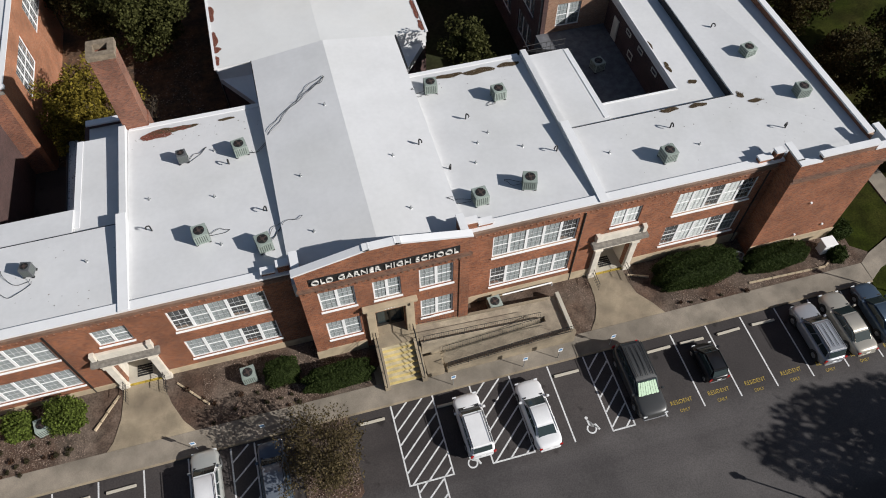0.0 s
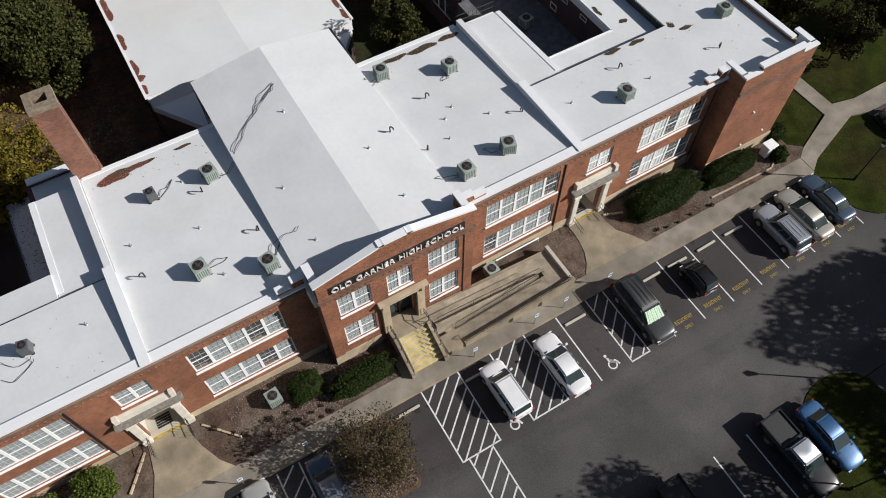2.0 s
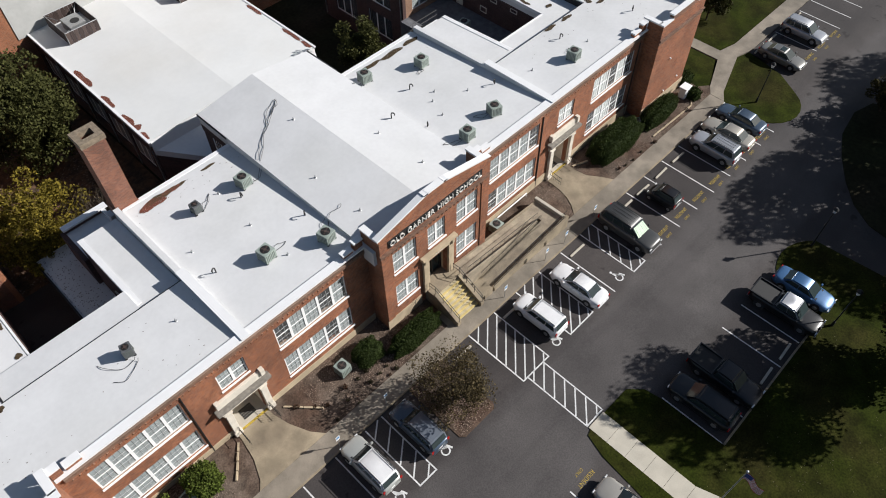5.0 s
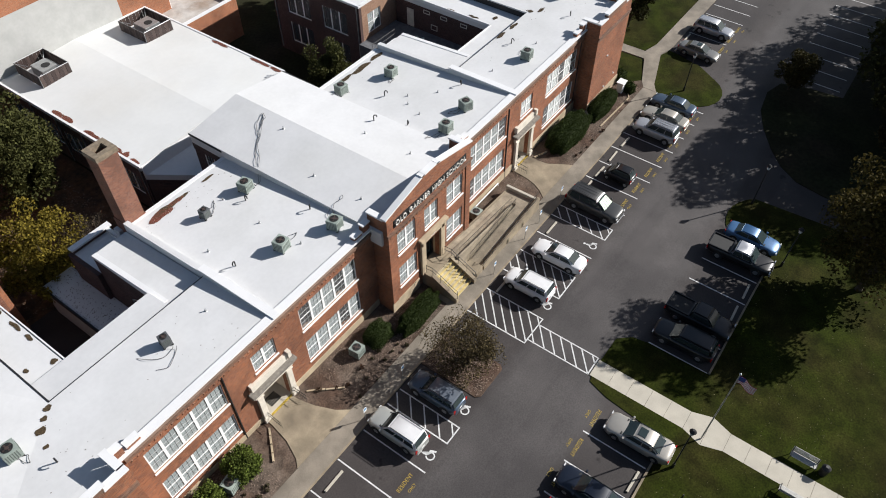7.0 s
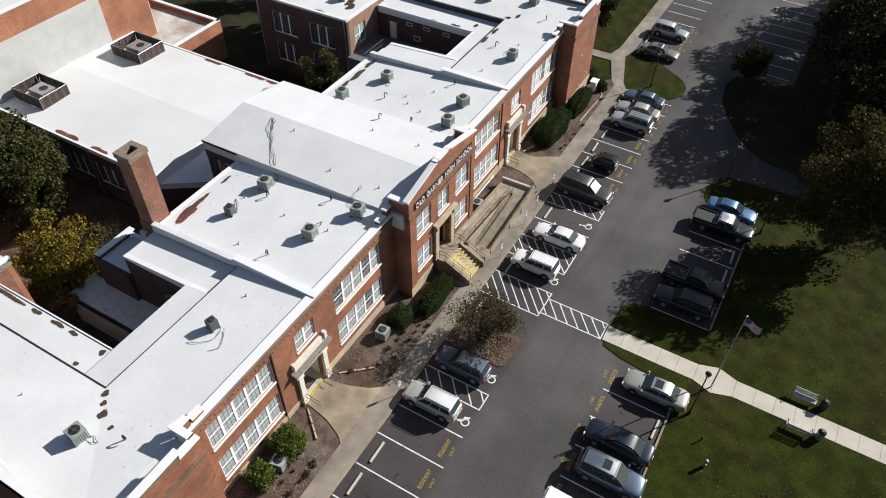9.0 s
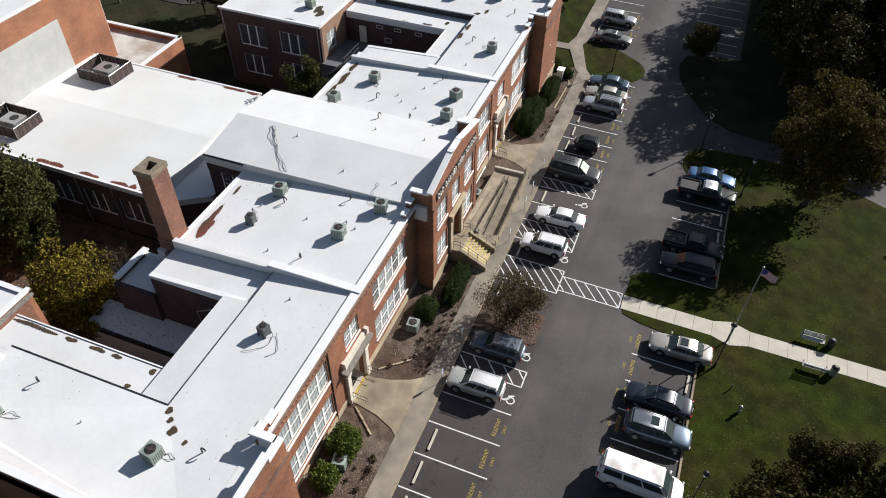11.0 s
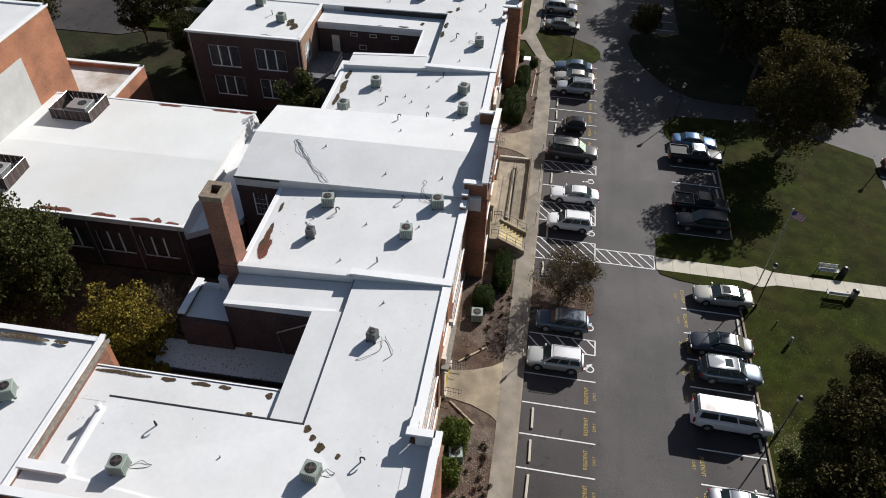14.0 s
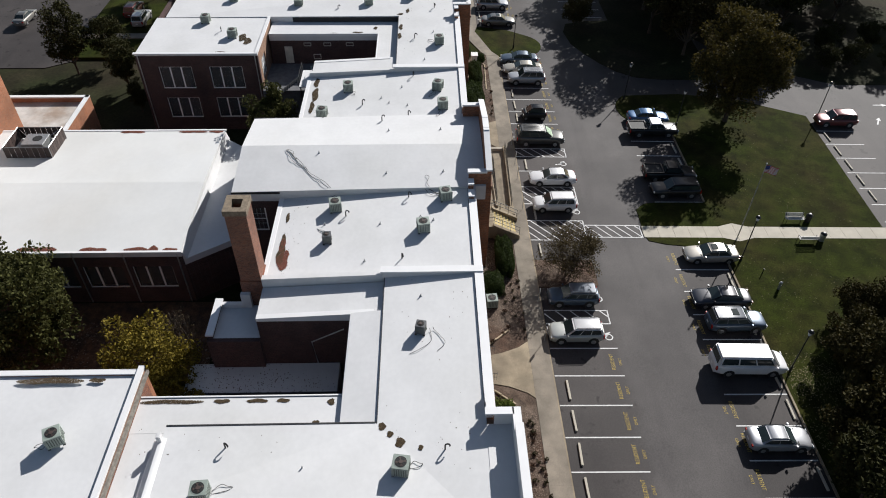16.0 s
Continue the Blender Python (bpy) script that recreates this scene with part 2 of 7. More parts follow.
M_SIGNBLUE = mat("sign_blue", (0.10, 0.25, 0.45), 0.5, vary=0.1, scale=0.5)
M_CARGLASS = mat("car_glass", (0.030, 0.043, 0.044), 0.06, vary=0.1, scale=1, spec=0.5)
M_LAMPRED = mat("red_lens", (0.35, 0.015, 0.012), 0.2, vary=0.1, scale=1)
M_LAMPCLEAR = mat("clear_lens", (0.65, 0.66, 0.66), 0.15, vary=0.1, scale=1)
M_TYRE = mat("tyre_rubber", (0.02, 0.02, 0.02), 0.85, vary=0.2, scale=0.3)
M_RIM = mat("alloy_rim", (0.45, 0.45, 0.46), 0.35, metal=0.8, vary=0.15, scale=0.3)

# ---------------------------------------------------------------- helpers of this scene


def box(bm, x0, y0, z0, x1, y1, z1):
    v = [bm.verts.new((x, y, z)) for z in (z0, z1) for x, y in ((x0, y0), (x1, y0), (x1, y1), (x0, y1))]
    for a in ((3, 2, 1, 0), (4, 5, 6, 7), (0, 1, 5, 4), (1, 2, 6, 5), (2, 3, 7, 6), (3, 0, 4, 7)):
        bm.faces.new([v[i] for i in a])
    return v


def prism(bm, poly, z0, z1):
    """A slab on a polygon; z1 is a number or a function of x, y."""
    top = z1 if callable(z1) else (lambda x, y: z1)
    if sum(a[0] * b[1] - b[0] * a[1] for a, b in zip(poly, poly[1:] + poly[:1])) < 0:
        poly = poly[::-1]
    lo = [bm.verts.new((x, y, z0)) for x, y in poly]
    hi = [bm.verts.new((x, y, top(x, y))) for x, y in poly]
    n = len(poly)
    bm.faces.new(lo[::-1])
    bm.faces.new(hi)
    for i in range(n):
        bm.faces.new((lo[i], lo[(i + 1) % n], hi[(i + 1) % n], hi[i]))


def tube(bm, pts, radius, sides=6, end=None):
    """A round bar along points; the radius runs to end."""
    end = radius if end is None else end
    pts = [Vector(p) for p in pts]
    rings = []
    for i, p in enumerate(pts):
        d = (pts[min(i + 1, len(pts) - 1)] - pts[max(i - 1, 0)]).normalized()
        a = d.cross(Vector((0, 0, 1)))
        a = a.normalized() if a.length > 0.05 else d.cross(Vector((1, 0, 0))).normalized()
        b = d.cross(a)
        r = radius + (end - radius) * i / max(1, len(pts) - 1)
        rings.append([bm.verts.new(p + (a * math.cos(k * 2 * math.pi / sides) + b * math.sin(k * 2 * math.pi / sides)) * r) for k in range(sides)])
    for r0, r1 in zip(rings, rings[1:]):
        for k in range(sides):
            bm.faces.new((r0[k], r0[(k + 1) % sides], r1[(k + 1) % sides], r1[k]))
    bm.faces.new(rings[0])
    bm.faces.new(rings[-1][::-1])


def mesh_of(name, bm, material, bevel=0.0, smooth=False):
    if bevel:
        bmesh.ops.bevel(bm, geom=bm.edges[:], offset=bevel, segments=2, affect="EDGES", clamp_overlap=True)
    bmesh.ops.recalc_face_normals(bm, faces=bm.faces[:])
    me = bpy.data.meshes.new(name)
    bm.to_mesh(me)
    bm.free()
    me.materials.append(material)
    if smooth:
        me.shade_smooth()
        me.set_sharp_from_angle(angle=radians(42))
    return me


def thing(name, loc=(0, 0, 0), label="", category="", group="", kind=""):
    ob = new(name)
    ob.location = loc
    ob.empty_display_size = 0.3
    bpy.context.view_layer.update()
    return tagged(ob, label, category, group, kind)


def part(name, bm, material, parent, label="", bevel=0.0, smooth=False, local=False):
    """Links a bmesh as one mesh under a thing or a part. World places, unless local."""
    me = bm if isinstance(bm, bpy.types.Mesh) else mesh_of(name, bm, material, bevel, smooth)
    ob = new(name, me)
    ob.parent = parent
    if not local:
        up, m = parent, Matrix()
        while up is not None:
            m = up.matrix_basis @ m if up.parent is None else up.matrix_parent_inverse @ up.matrix_basis @ m
            up = up.parent
        ob.matrix_parent_inverse = m.inverted()
    return tagged(ob, label)


def solo(name, bm, material, label, category, group="", kind="", bevel=0.0, smooth=False):
    """A thing or a piece of the setting that is one mesh."""
    return tagged(new(name, mesh_of(name, bm, material, bevel, smooth)), label, category, group, kind)


def wall(bm, axis, at, thick, u0, u1, z0, z1, holes=()):
    """A wall from at to at + thick across axis ('y' for a wall along x), with holes (ua, ub, za, zb) right through it, as one joined shell."""
    us = sorted({u0, u1, *[h[0] for h in holes], *[h[1] for h in holes]})
    zs = sorted({z0, z1, *[h[2] for h in holes], *[h[3] for h in holes]})
    us, zs = [u for u in us if u0 <= u <= u1], [z for z in zs if z0 <= z <= z1]
    made = {}

    def vert(i, j, k):
        if (i, j, k) not in made:
            w = at + thick * k
            made[i, j, k] = bm.verts.new((us[i], w, zs[j]) if axis == "y" else (w, us[i], zs[j]))
        return made[i, j, k]

    full = {(i, j) for i in range(len(us) - 1) for j in range(len(zs) - 1)
            if not any(h[0] <= us[i] and us[i + 1] <= h[1] and h[2] <= zs[j] and zs[j + 1] <= h[3] for h in holes)}
    for i, j in full:
        c = [(i, j), (i + 1, j), (i + 1, j + 1), (i, j + 1)]
        bm.faces.new([vert(*q, 0) for q in c])
        bm.faces.new([vert(*q, 1) for q in c[::-1]])
        for k, other in enumerate(((i, j - 1), (i + 1, j), (i, j + 1), (i - 1, j))):
            if other not in full:
                p, q = c[k], c[(k + 1) % 4]
                bm.faces.new((vert(*p, 0), vert(*p, 1), vert(*q, 1), vert(*q, 0)))


def ring(bm, x0, y0, x1, y1, t, z0, z1):
    """A square tube standing upright, t thick."""
    out = [(x0, y0), (x1, y0), (x1, y1), (x0, y1)]
    inn = [(x0 + t, y0 + t), (x1 - t, y0 + t), (x1 - t, y1 - t), (x0 + t, y1 - t)]
    vs = [[bm.verts.new((x, y, z)) for x, y in loop] for loop in (out, inn) for z in (z0, z1)]
    for i in range(4):
        j = (i + 1) % 4
        bm.faces.new((vs[0][i], vs[0][j], vs[1][j], vs[1][i]))
        bm.faces.new((vs[2][j], vs[2][i], vs[3][i], vs[3][j]))
        bm.faces.new((vs[1][i], vs[1][j], vs[3][j], vs[3][i]))
        bm.faces.new((vs[0][j], vs[0][i], vs[2][i], vs[2][j]))


def B():
    return bmesh.new()


def text_mesh(name, string, size, depth, material, spacing=1.0):
    c = bpy.data.curves.new(name, "FONT")
    c.body, c.size, c.extrude, c.align_x, c.align_y, c.space_character = string, size, depth, "CENTER", "CENTER", spacing
    c.resolution_u = 3
    ob = bpy.data.objects.new(name, c)
    scene.collection.objects.link(ob)
    me = bpy.data.meshes.new_from_object(ob.evaluated_get(bpy.context.evaluated_depsgraph_get()))
    bpy.data.objects.remove(ob)
    me.materials.clear()
    me.materials.append(material)
    me.name = name
    return me

# ---------------------------------------------------------------- ground


def site_z(x, y):
    """The site falls gently to the east and towards the lawn; behind the front beds it runs level in y."""
    return -0.01 * (max(-80.0, min(90.0, x)) - 3.4) + 0.02 * (max(-60.0, min(21.0, y)) - 13.0)


def bank_z(y):
    """The front beds rise towards the wall."""
    return 0.08 * max(0.0, min(5.0, y - 20.05))


bm = B()
n = 60
gv = [[bm.verts.new(((i - n / 2) * 10, (j - n / 2) * 10 + 30, -0.30 + site_z((i - n / 2) * 10, (j - n / 2) * 10 + 30))) for j in range(n + 1)] for i in range(n + 1)]
for i in range(n):
    for j in range(n):
        bm.faces.new((gv[i][j], gv[i + 1][j], gv[i + 1][j + 1], gv[i][j + 1]))
solo("ground", bm, M_GROUND, "rough brown and green ground round the school", "ground", kind="structure")


def slab(name, poly, z, material, label, category, z0=-2.2, bank=False):
    b = B()
    prism(b, list(poly), z0, lambda x, y: z + site_z(x, y) + (bank_z(y) if bank else 0.0))
    return solo(name, b, material, label, category, kind="structure")


slab("road", [(-80, -60), (90, -60), (90, 20.7), (46.2, 20.7), (46.2, 18.5), (-80, 18.5)], 0.0, M_ASPHALT, "dark grey asphalt car park and drive", "road")


def arc(cx, cy, r, a0, a1, k=8):
    return [(cx + r * math.cos(radians(a0 + (a1 - a0) * i / k)), cy + r * math.sin(radians(a0 + (a1 - a0) * i / k))) for i in range(k + 1)]


slab("rear_yard", [(-33, 44.5), (-16.95, 44.5), (-16.95, 46.5), (-13.7, 46.5), (-7.1, 46.5), (-7.1, 75), (-33, 75)], -0.27, M_LEAFLITTER, "leaf-strewn ground in the rear yard", "ground")
LAWN_Z, WALK_Z, BED_Z, PATH_Z = 0.05, 0.13, 0.10, 0.06
slab("lawn", [(0.98, -60), (0.98, 7.35), (0.5, 7.2), (0.0, 5.6), (-0.3, 3.0), (-0.62, 0.62), (-80, 0.6), (-80, -60)], LAWN_Z, M_GRASS, "green lawn beside the car park with fallen leaves", "lawn")
slab("lawn", [(2.62, -16.3), (2.62, 7.4), (5.2, 7.35), (6.1, 6.4), (6.35, 5.0), (6.4, 0.12), (20.4, 0.1), *arc(24.4, 1.4, 4.0, 165, 40, 10), (28.0, -3), (27, -9.5), (23.2, -17.1)], LAWN_Z, M_GRASS, "green lawn under the large shade tree", "lawn")
slab("lawn", [(37.2, 20.05), (37.25, 15.2), *arc(40.6, 15.8, 3.4, 190, 330, 9), (45.2, 16.6), (46.15, 20.7), (44.5, 21.2), (39.0, 19.4)], LAWN_Z, M_GRASS, "small lawn island with a lamp post", "lawn")
slab("lawn", [(37.3, 25.4), (37.35, 21.2), (38.5, 20.8), (42.6, 22.6), (42.6, 75), (37.3, 75)], LAWN_Z, M_GRASS, "lawn beside the end of the school", "lawn")
slab("lawn", [(44.3, 23.2), (46.5, 22.6), (90, 22.6), (90, 75), (44.3, 75)], LAWN_Z, M_GRASS, "shaded lawn beside the drive", "lawn")
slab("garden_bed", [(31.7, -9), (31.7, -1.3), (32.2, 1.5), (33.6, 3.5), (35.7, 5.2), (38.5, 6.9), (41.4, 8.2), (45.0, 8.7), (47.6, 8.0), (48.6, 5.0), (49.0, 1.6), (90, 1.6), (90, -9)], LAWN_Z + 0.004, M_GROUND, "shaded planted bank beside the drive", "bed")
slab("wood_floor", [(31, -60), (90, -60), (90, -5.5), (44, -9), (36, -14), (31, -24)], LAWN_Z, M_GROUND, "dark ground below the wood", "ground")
slab("garden_bed", [(-60, 20.05), (37.6, 20.05), (38.4, 20.8), (37.3, 21.6), (37.3, 25.2), (-60, 25.2)], BED_Z, M_MULCH, "mulched planting bed along the front of the school", "bed", bank=True)
slab("tree_island", [(-5.75, 13.4), (-5.45, 13.1), (-2.55, 13.1), (-2.25, 13.4), (-2.25, 18.5), (-5.75, 18.5)], 0.05, M_MULCH, "mulched tree island between parking bays", "bed")

# pavements
bmk = B()
for i in range(66):
    x0 = -60 + 1.475 * i
    prism(bmk, [(x0, 18.50), (x0 + 1.461, 18.50), (x0 + 1.461, 20.05), (x0, 20.05)], -0.5, lambda x, y: WALK_Z + site_z(x, y))
prism(bmk, [(-60, 18.501), (37.3, 18.501), (37.3, 20.049), (-60, 20.049)], -2.2, lambda x, y: WALK_Z - 0.003 + site_z(x, y))
pave = solo("pavement", bmk, M_WALK, "tan concrete pavement with joints along the bays", "pavement", kind="structure")
slab("pavement", [(37.36, 18.52), (38.6, 19.3), (44.6, 21.2), (46.3, 20.75), (90, 20.75), (90, 22.5), (46.4, 22.5), (44.2, 23.0), (44.2, 75), (42.7, 75), (42.7, 22.4), (38.4, 20.7), (37.4, 20.05)], WALK_Z, M_WALK, "tan concrete path that forks across the lawn", "pavement")
slab("entrance_pad", [(-17.5, 20.06), (-11.95, 20.06), (-12.65, 20.9), (-13.3, 22.3), (-13.65, 23.6), (-13.7, 24.5), (-16.2, 24.5), (-16.25, 23.6), (-16.5, 22.0), (-17.05, 20.6)], WALK_Z + 0.006, M_CONC, "flared concrete pad before the side door", "pavement", bank=True)
slab("entrance_pad", [(15.5, 20.06), (21.2, 20.06), (20.6, 21.0), (19.8, 22.0), (19.55, 23.0), (19.5, 24.5), (16.75, 24.5), (16.75, 23.3), (16.7, 22.5), (16.5, 21.6), (16.1, 20.8)], WALK_Z + 0.006, M_CONC, "flared concrete pad before the side door", "pavement", bank=True)
slab("entrance_pad", [(0.0, 20.06), (14.0, 20.06), (14.0, 23.0), (3.0, 23.3), (0.0, 21.0)], WALK_Z + 0.004, M_CONC, "concrete apron below the front steps and ramp", "pavement", bank=True)
bmk = B()
y = 7.5
while y > -45:
    wa, wb = [0.5 * max(0.0, min(1.0, 1.3 - abs(v + 1.5) * 0.87)) for v in (y, y - 1.48)]
    prism(bmk, [(0.98 - wa, y), (0.98 - wb, y - 1.48), (2.62 + wb, y - 1.48), (2.62 + wa, y)], -2.2, lambda x, y: PATH_Z + site_z(x, y))
    y -= 1.5
solo("garden_path", bmk, M_PATH, "pale concrete path with joints across the lawn", "path", kind="structure")


def kerb(pts, name="kerb"):
    b = B()
    for (xa, ya), (xb, yb) in zip(pts, pts[1:]):
        d = Vector((xb - xa, yb - ya)).normalized()
        s = Vector((-d.y, d.x)) * 0.075
        prism(b, [(xa - s.x, ya - s.y), (xb - s.x, yb - s.y), (xb + s.x, yb + s.y), (xa + s.x, ya + s.y)], -2.2, lambda x, y: 0.125 + site_z(x, y))
    solo(name, b, M_CONC, "low concrete kerb at the edge of the asphalt", "kerb", kind="structure")


kerb([(-60, 0.66), (-0.62, 0.68)])
kerb([(6.42, 0.18), (20.4, 0.16)])
kerb([(-60, 18.47), (37.3, 18.47)])

# ---------------------------------------------------------------- school: main block
C = 1.85                    # middle of the front
FRONT, MID = 25.0, 23.5     # wall faces of the wings and of the projecting middle
REAR = 40.85
FWL, FWR = -13.28, 16.50    # fire walls


def roof_z(x, y):
    return 9.5 - 0.062 * (y - 25.0)


school = thing("school_building", (C, 25, 0), "two-storey red brick school with flat white roofs", "building")

GROUPS = [(-11.68, 5), (9.36, 5), (-24.85, 5), (22.70, 5)]
WIN_W = 1.21
holes, wins = [], []
for x0, k in GROUPS:
    for z0, z1 in ((2.08, 4.42), (5.78, 8.15)):
        holes.append((x0, x0 + WIN_W * k, z0, z1))
        wins += [(x0 + WIN_W * (i + 0.5), FRONT, z0, z1, WIN_W) for i in range(k)]
for x0 in (-16.25, 17.95):
    holes.append((x0, x0 + 2.1, 6.12, 7.9))
    wins += [(x0 + 1.05 * (i + 0.5), FRONT, 6.12, 7.9, 1.05) for i in range(2)]
DOORS = (-15.25, 18.9)      # middles of the side doors
for x in DOORS:
    holes.append((x - 1.15, x + 1.15, 0.15, 3.9))

b = B()
wall(b, "y", FRONT, 0.4, -33.4, -3.5, -0.3, 9.3, [h for h in holes if h[0] < 0])
part("wall", b, M_BRICK, school, "red brick front wall of one wing")
b = B()
wall(b, "y", FRONT, 0.4, 7.3, 37.0, -0.3, 9.3, [h for h in holes if h[0] > 0])
part("wall", b, M_BRICK, school, "red brick front wall of one wing")

# middle
mholes = []
for x0 in (-2.45, 3.95):
    for z0, z1 in ((2.75, 5.0), (6.5, 8.72)):
        mholes.append((x0, x0 + 2.26, z0, z1))
        wins += [(x0 + 1.13 * (i + 0.5), MID, z0, z1, 1.13) for i in range(2)]
mholes.append((0.95, 2.75, 6.45, 8.55))
wins += [(0.95 + 0.9 * (i + 0.5), MID, 6.45, 8.55, 0.9) for i in range(2)]
mholes.append((0.85, 2.85, 1.85, 4.85))
b = B()
wall(b, "y", MID, 0.4, -3.5, 7.3, -0.3, 10.75, mholes)
part("wall", b, M_BRICK, school, "red brick front of the projecting middle")
for x in (-3.5, 6.9):
    b = B()
    wall(b, "x", x, 0.4, MID + 0.4, FRONT + 0.35, -0.3, 10.7)
    part("wall", b, M_BRICK, school, "red brick side of the projecting middle")
# low gable of the middle parapet
b = B()
g = [(-3.5, 10.75), (-3.5, 11.05), (0.9, 11.98), (2.8, 11.98), (7.3, 11.05), (7.3, 10.75)]
f0 = [b.verts.new((x, MID, z)) for x, z in g]
f1 = [b.verts.new((x, MID + 0.4, z)) for x, z in g]
b.faces.new(f0)
b.faces.new(f1[::-1])
for i in range(len(g)):
    b.faces.new((f0[i], f1[i], f1[(i + 1) % len(g)], f0[(i + 1) % len(g)]))
part("gable", b, M_BRICK, school, "low brick gable behind the sign")


def coping(pts, wide=0.5, thick=0.14, name="coping", parent=None, base=0.0):
    """A white cap along points, upright on its wall."""
    bq = B()
    for p, q in zip(pts, pts[1:]):
        p, q = Vector(p), Vector(q)
        d = (q - p).normalized()
        s = Vector((-d.y, d.x, 0))
        s = (s.normalized() if s.length > 0.01 else Vector((0, 1, 0))) * wide / 2
        e = d * (0.0 if abs(d.z) > 0.9 else wide / 2 * 0.98)
        a = [p - e - s, q + e - s, q + e + s, p - e + s]
        lo = [bq.verts.new(v) for v in a]
        hi = [bq.verts.new(v + Vector((0, 0, thick))) for v in a]
        bq.faces.new(lo[::-1])
        bq.faces.new(hi)
        for i in range(4):
            bq.faces.new((lo[i], lo[(i + 1) % 4], hi[(i + 1) % 4], hi[i]))
    return part(name, bq, M_COPING, parent or school, "white metal wall cap")


YM = MID + 0.2
coping([(-3.4, YM, 11.06), (0.85, YM, 11.98)])
coping([(0.95, YM, 12.01), (2.75, YM, 12.01)])
coping([(2.85, YM, 11.98), (7.2, YM, 11.06)])
coping([(-3.3, YM + 0.4, 10.75), (-3.3, 25.2, 10.75)])
coping([(7.1, YM + 0.4, 10.75), (7.1, 25.2, 10.75)])

# roof edges of the wings, stepped up at the ends
YW = FRONT + 0.12
for xa, xb, steps in ((-25.8, -3.6, ((-5.4, -4.6, 0.35), (-4.4, -3.7, 0.75), (-26.1, -25.5, 0.8), (-25.3, -24.4, 0.4))),
                      (7.4, 29.6, ((8.3, 9.2, 0.35), (7.45, 8.2, 0.75), (29.1, 29.7, 0.8), (28.0, 28.9, 0.4)))):
    coping([(xa, YW, 9.5), (xb, YW, 9.5)], wide=0.62)
    for sa, sb, h in steps:
        b = B()
        box(b, sa, FRONT + 0.003, 9.3, sb, FRONT + 0.4, 9.5 + h)
        part("parapet_step", b, M_BRICK, school, "stepped brick roof edge")
    for sa, sb, h in steps:
        coping([(sa + 0.2, FRONT + 0.2, 9.5 + h), (sb - 0.2, FRONT + 0.2, 9.5 + h)], wide=0.5, thick=0.12)
    # cornice, brick dentils and stone base
    b = B()
    box(b, xa, FRONT - 0.10, 8.85, xb, FRONT, 9.05)
    box(b, xa, FRONT - 0.16, 9.05, xb, FRONT, 9.22)
    part("cornice", b, M_CORNICE, school, "brown brick cornice")
    b = B()
    x = xa + 0.3
    while x < xb:
        box(b, x, FRONT - 0.05, 8.52, x + 0.11, FRONT, 8.62)
        x += 0.42
    tagged(part("dentil_course", b, M_BRICK, school, "row of projecting header bricks"), kind="stuff")
    b = B()
    wall(b, "y", FRONT - 0.07, 0.07, xa, xb, -0.2, 1.35, [(x - 1.2, x + 1.2, -0.2, 1.35) for x in DOORS if xa < x < xb])
    part("plinth", b, M_STONE, school, "tan stone base course")
for xa, xb in ((-3.56, 0.0), (3.7, 7.36)):
    b = B()
    box(b, xa, MID - 0.07, -0.2, xb, MID, 1.6)
    part("plinth", b, M_STONE, school, "tan stone base course")
b = B()
box(b, -3.55, MID - 0.10, 9.15, 7.35, MID, 9.30)
box(b, -3.6, MID - 0.16, 9.38, 7.4, MID, 9.50)
for i in range(26):
    box(b, -3.3 + i * 0.41, MID - 0.07, 8.93, -3.18 + i * 0.41, MID, 9.06)
part("cornice", b, M_CORNICE, school, "brown brick cornice of the middle")
for x in (-3.5, 6.62):
    b = B()
    box(b, x, MID - 0.07, 1.6, x + 0.68, MID, 9.1)
    part("pilaster", b, M_BRICK, school, "flat brick corner pier")

# sign on the middle
M_LETTER = mat("aged_white_letters", (0.60, 0.58, 0.54), 0.6, vary=0.1, scale=1)
b = B()
box(b, -2.75, MID - 0.05, 9.70, 6.6, MID, 10.40)
sign = part("sign_board", b, M_METAL, school, "dark sign board with raised white letters")
words = [text_mesh("word", wd, 0.66, 0.04, M_LETTER, 1.06) for wd in ("OLD", "GARNER", "HIGH", "SCHOOL")]
spans = [(min(v.co.x for v in me.vertices), max(v.co.x for v in me.vertices)) for me in words]
gap = 0.30
fit = 9.1 / (sum(hi - lo for lo, hi in spans) + 3 * gap)
x = 1.92 - 4.55
for me, (lo, hi) in zip(words, spans):
    me.transform(Matrix.Translation((-lo, 0, 0)))
    me.transform(Matrix.Diagonal((fit, 1, 1, 1)))
    me.transform(pose(x, MID - 0.10, 10.04, 90, 0, 0))
    x += (hi - lo + gap) * fit
    part("word", me, None, sign, "white raised capital letters")

# ---------------------------------------------------------------- windows
WIN_MESH = {}


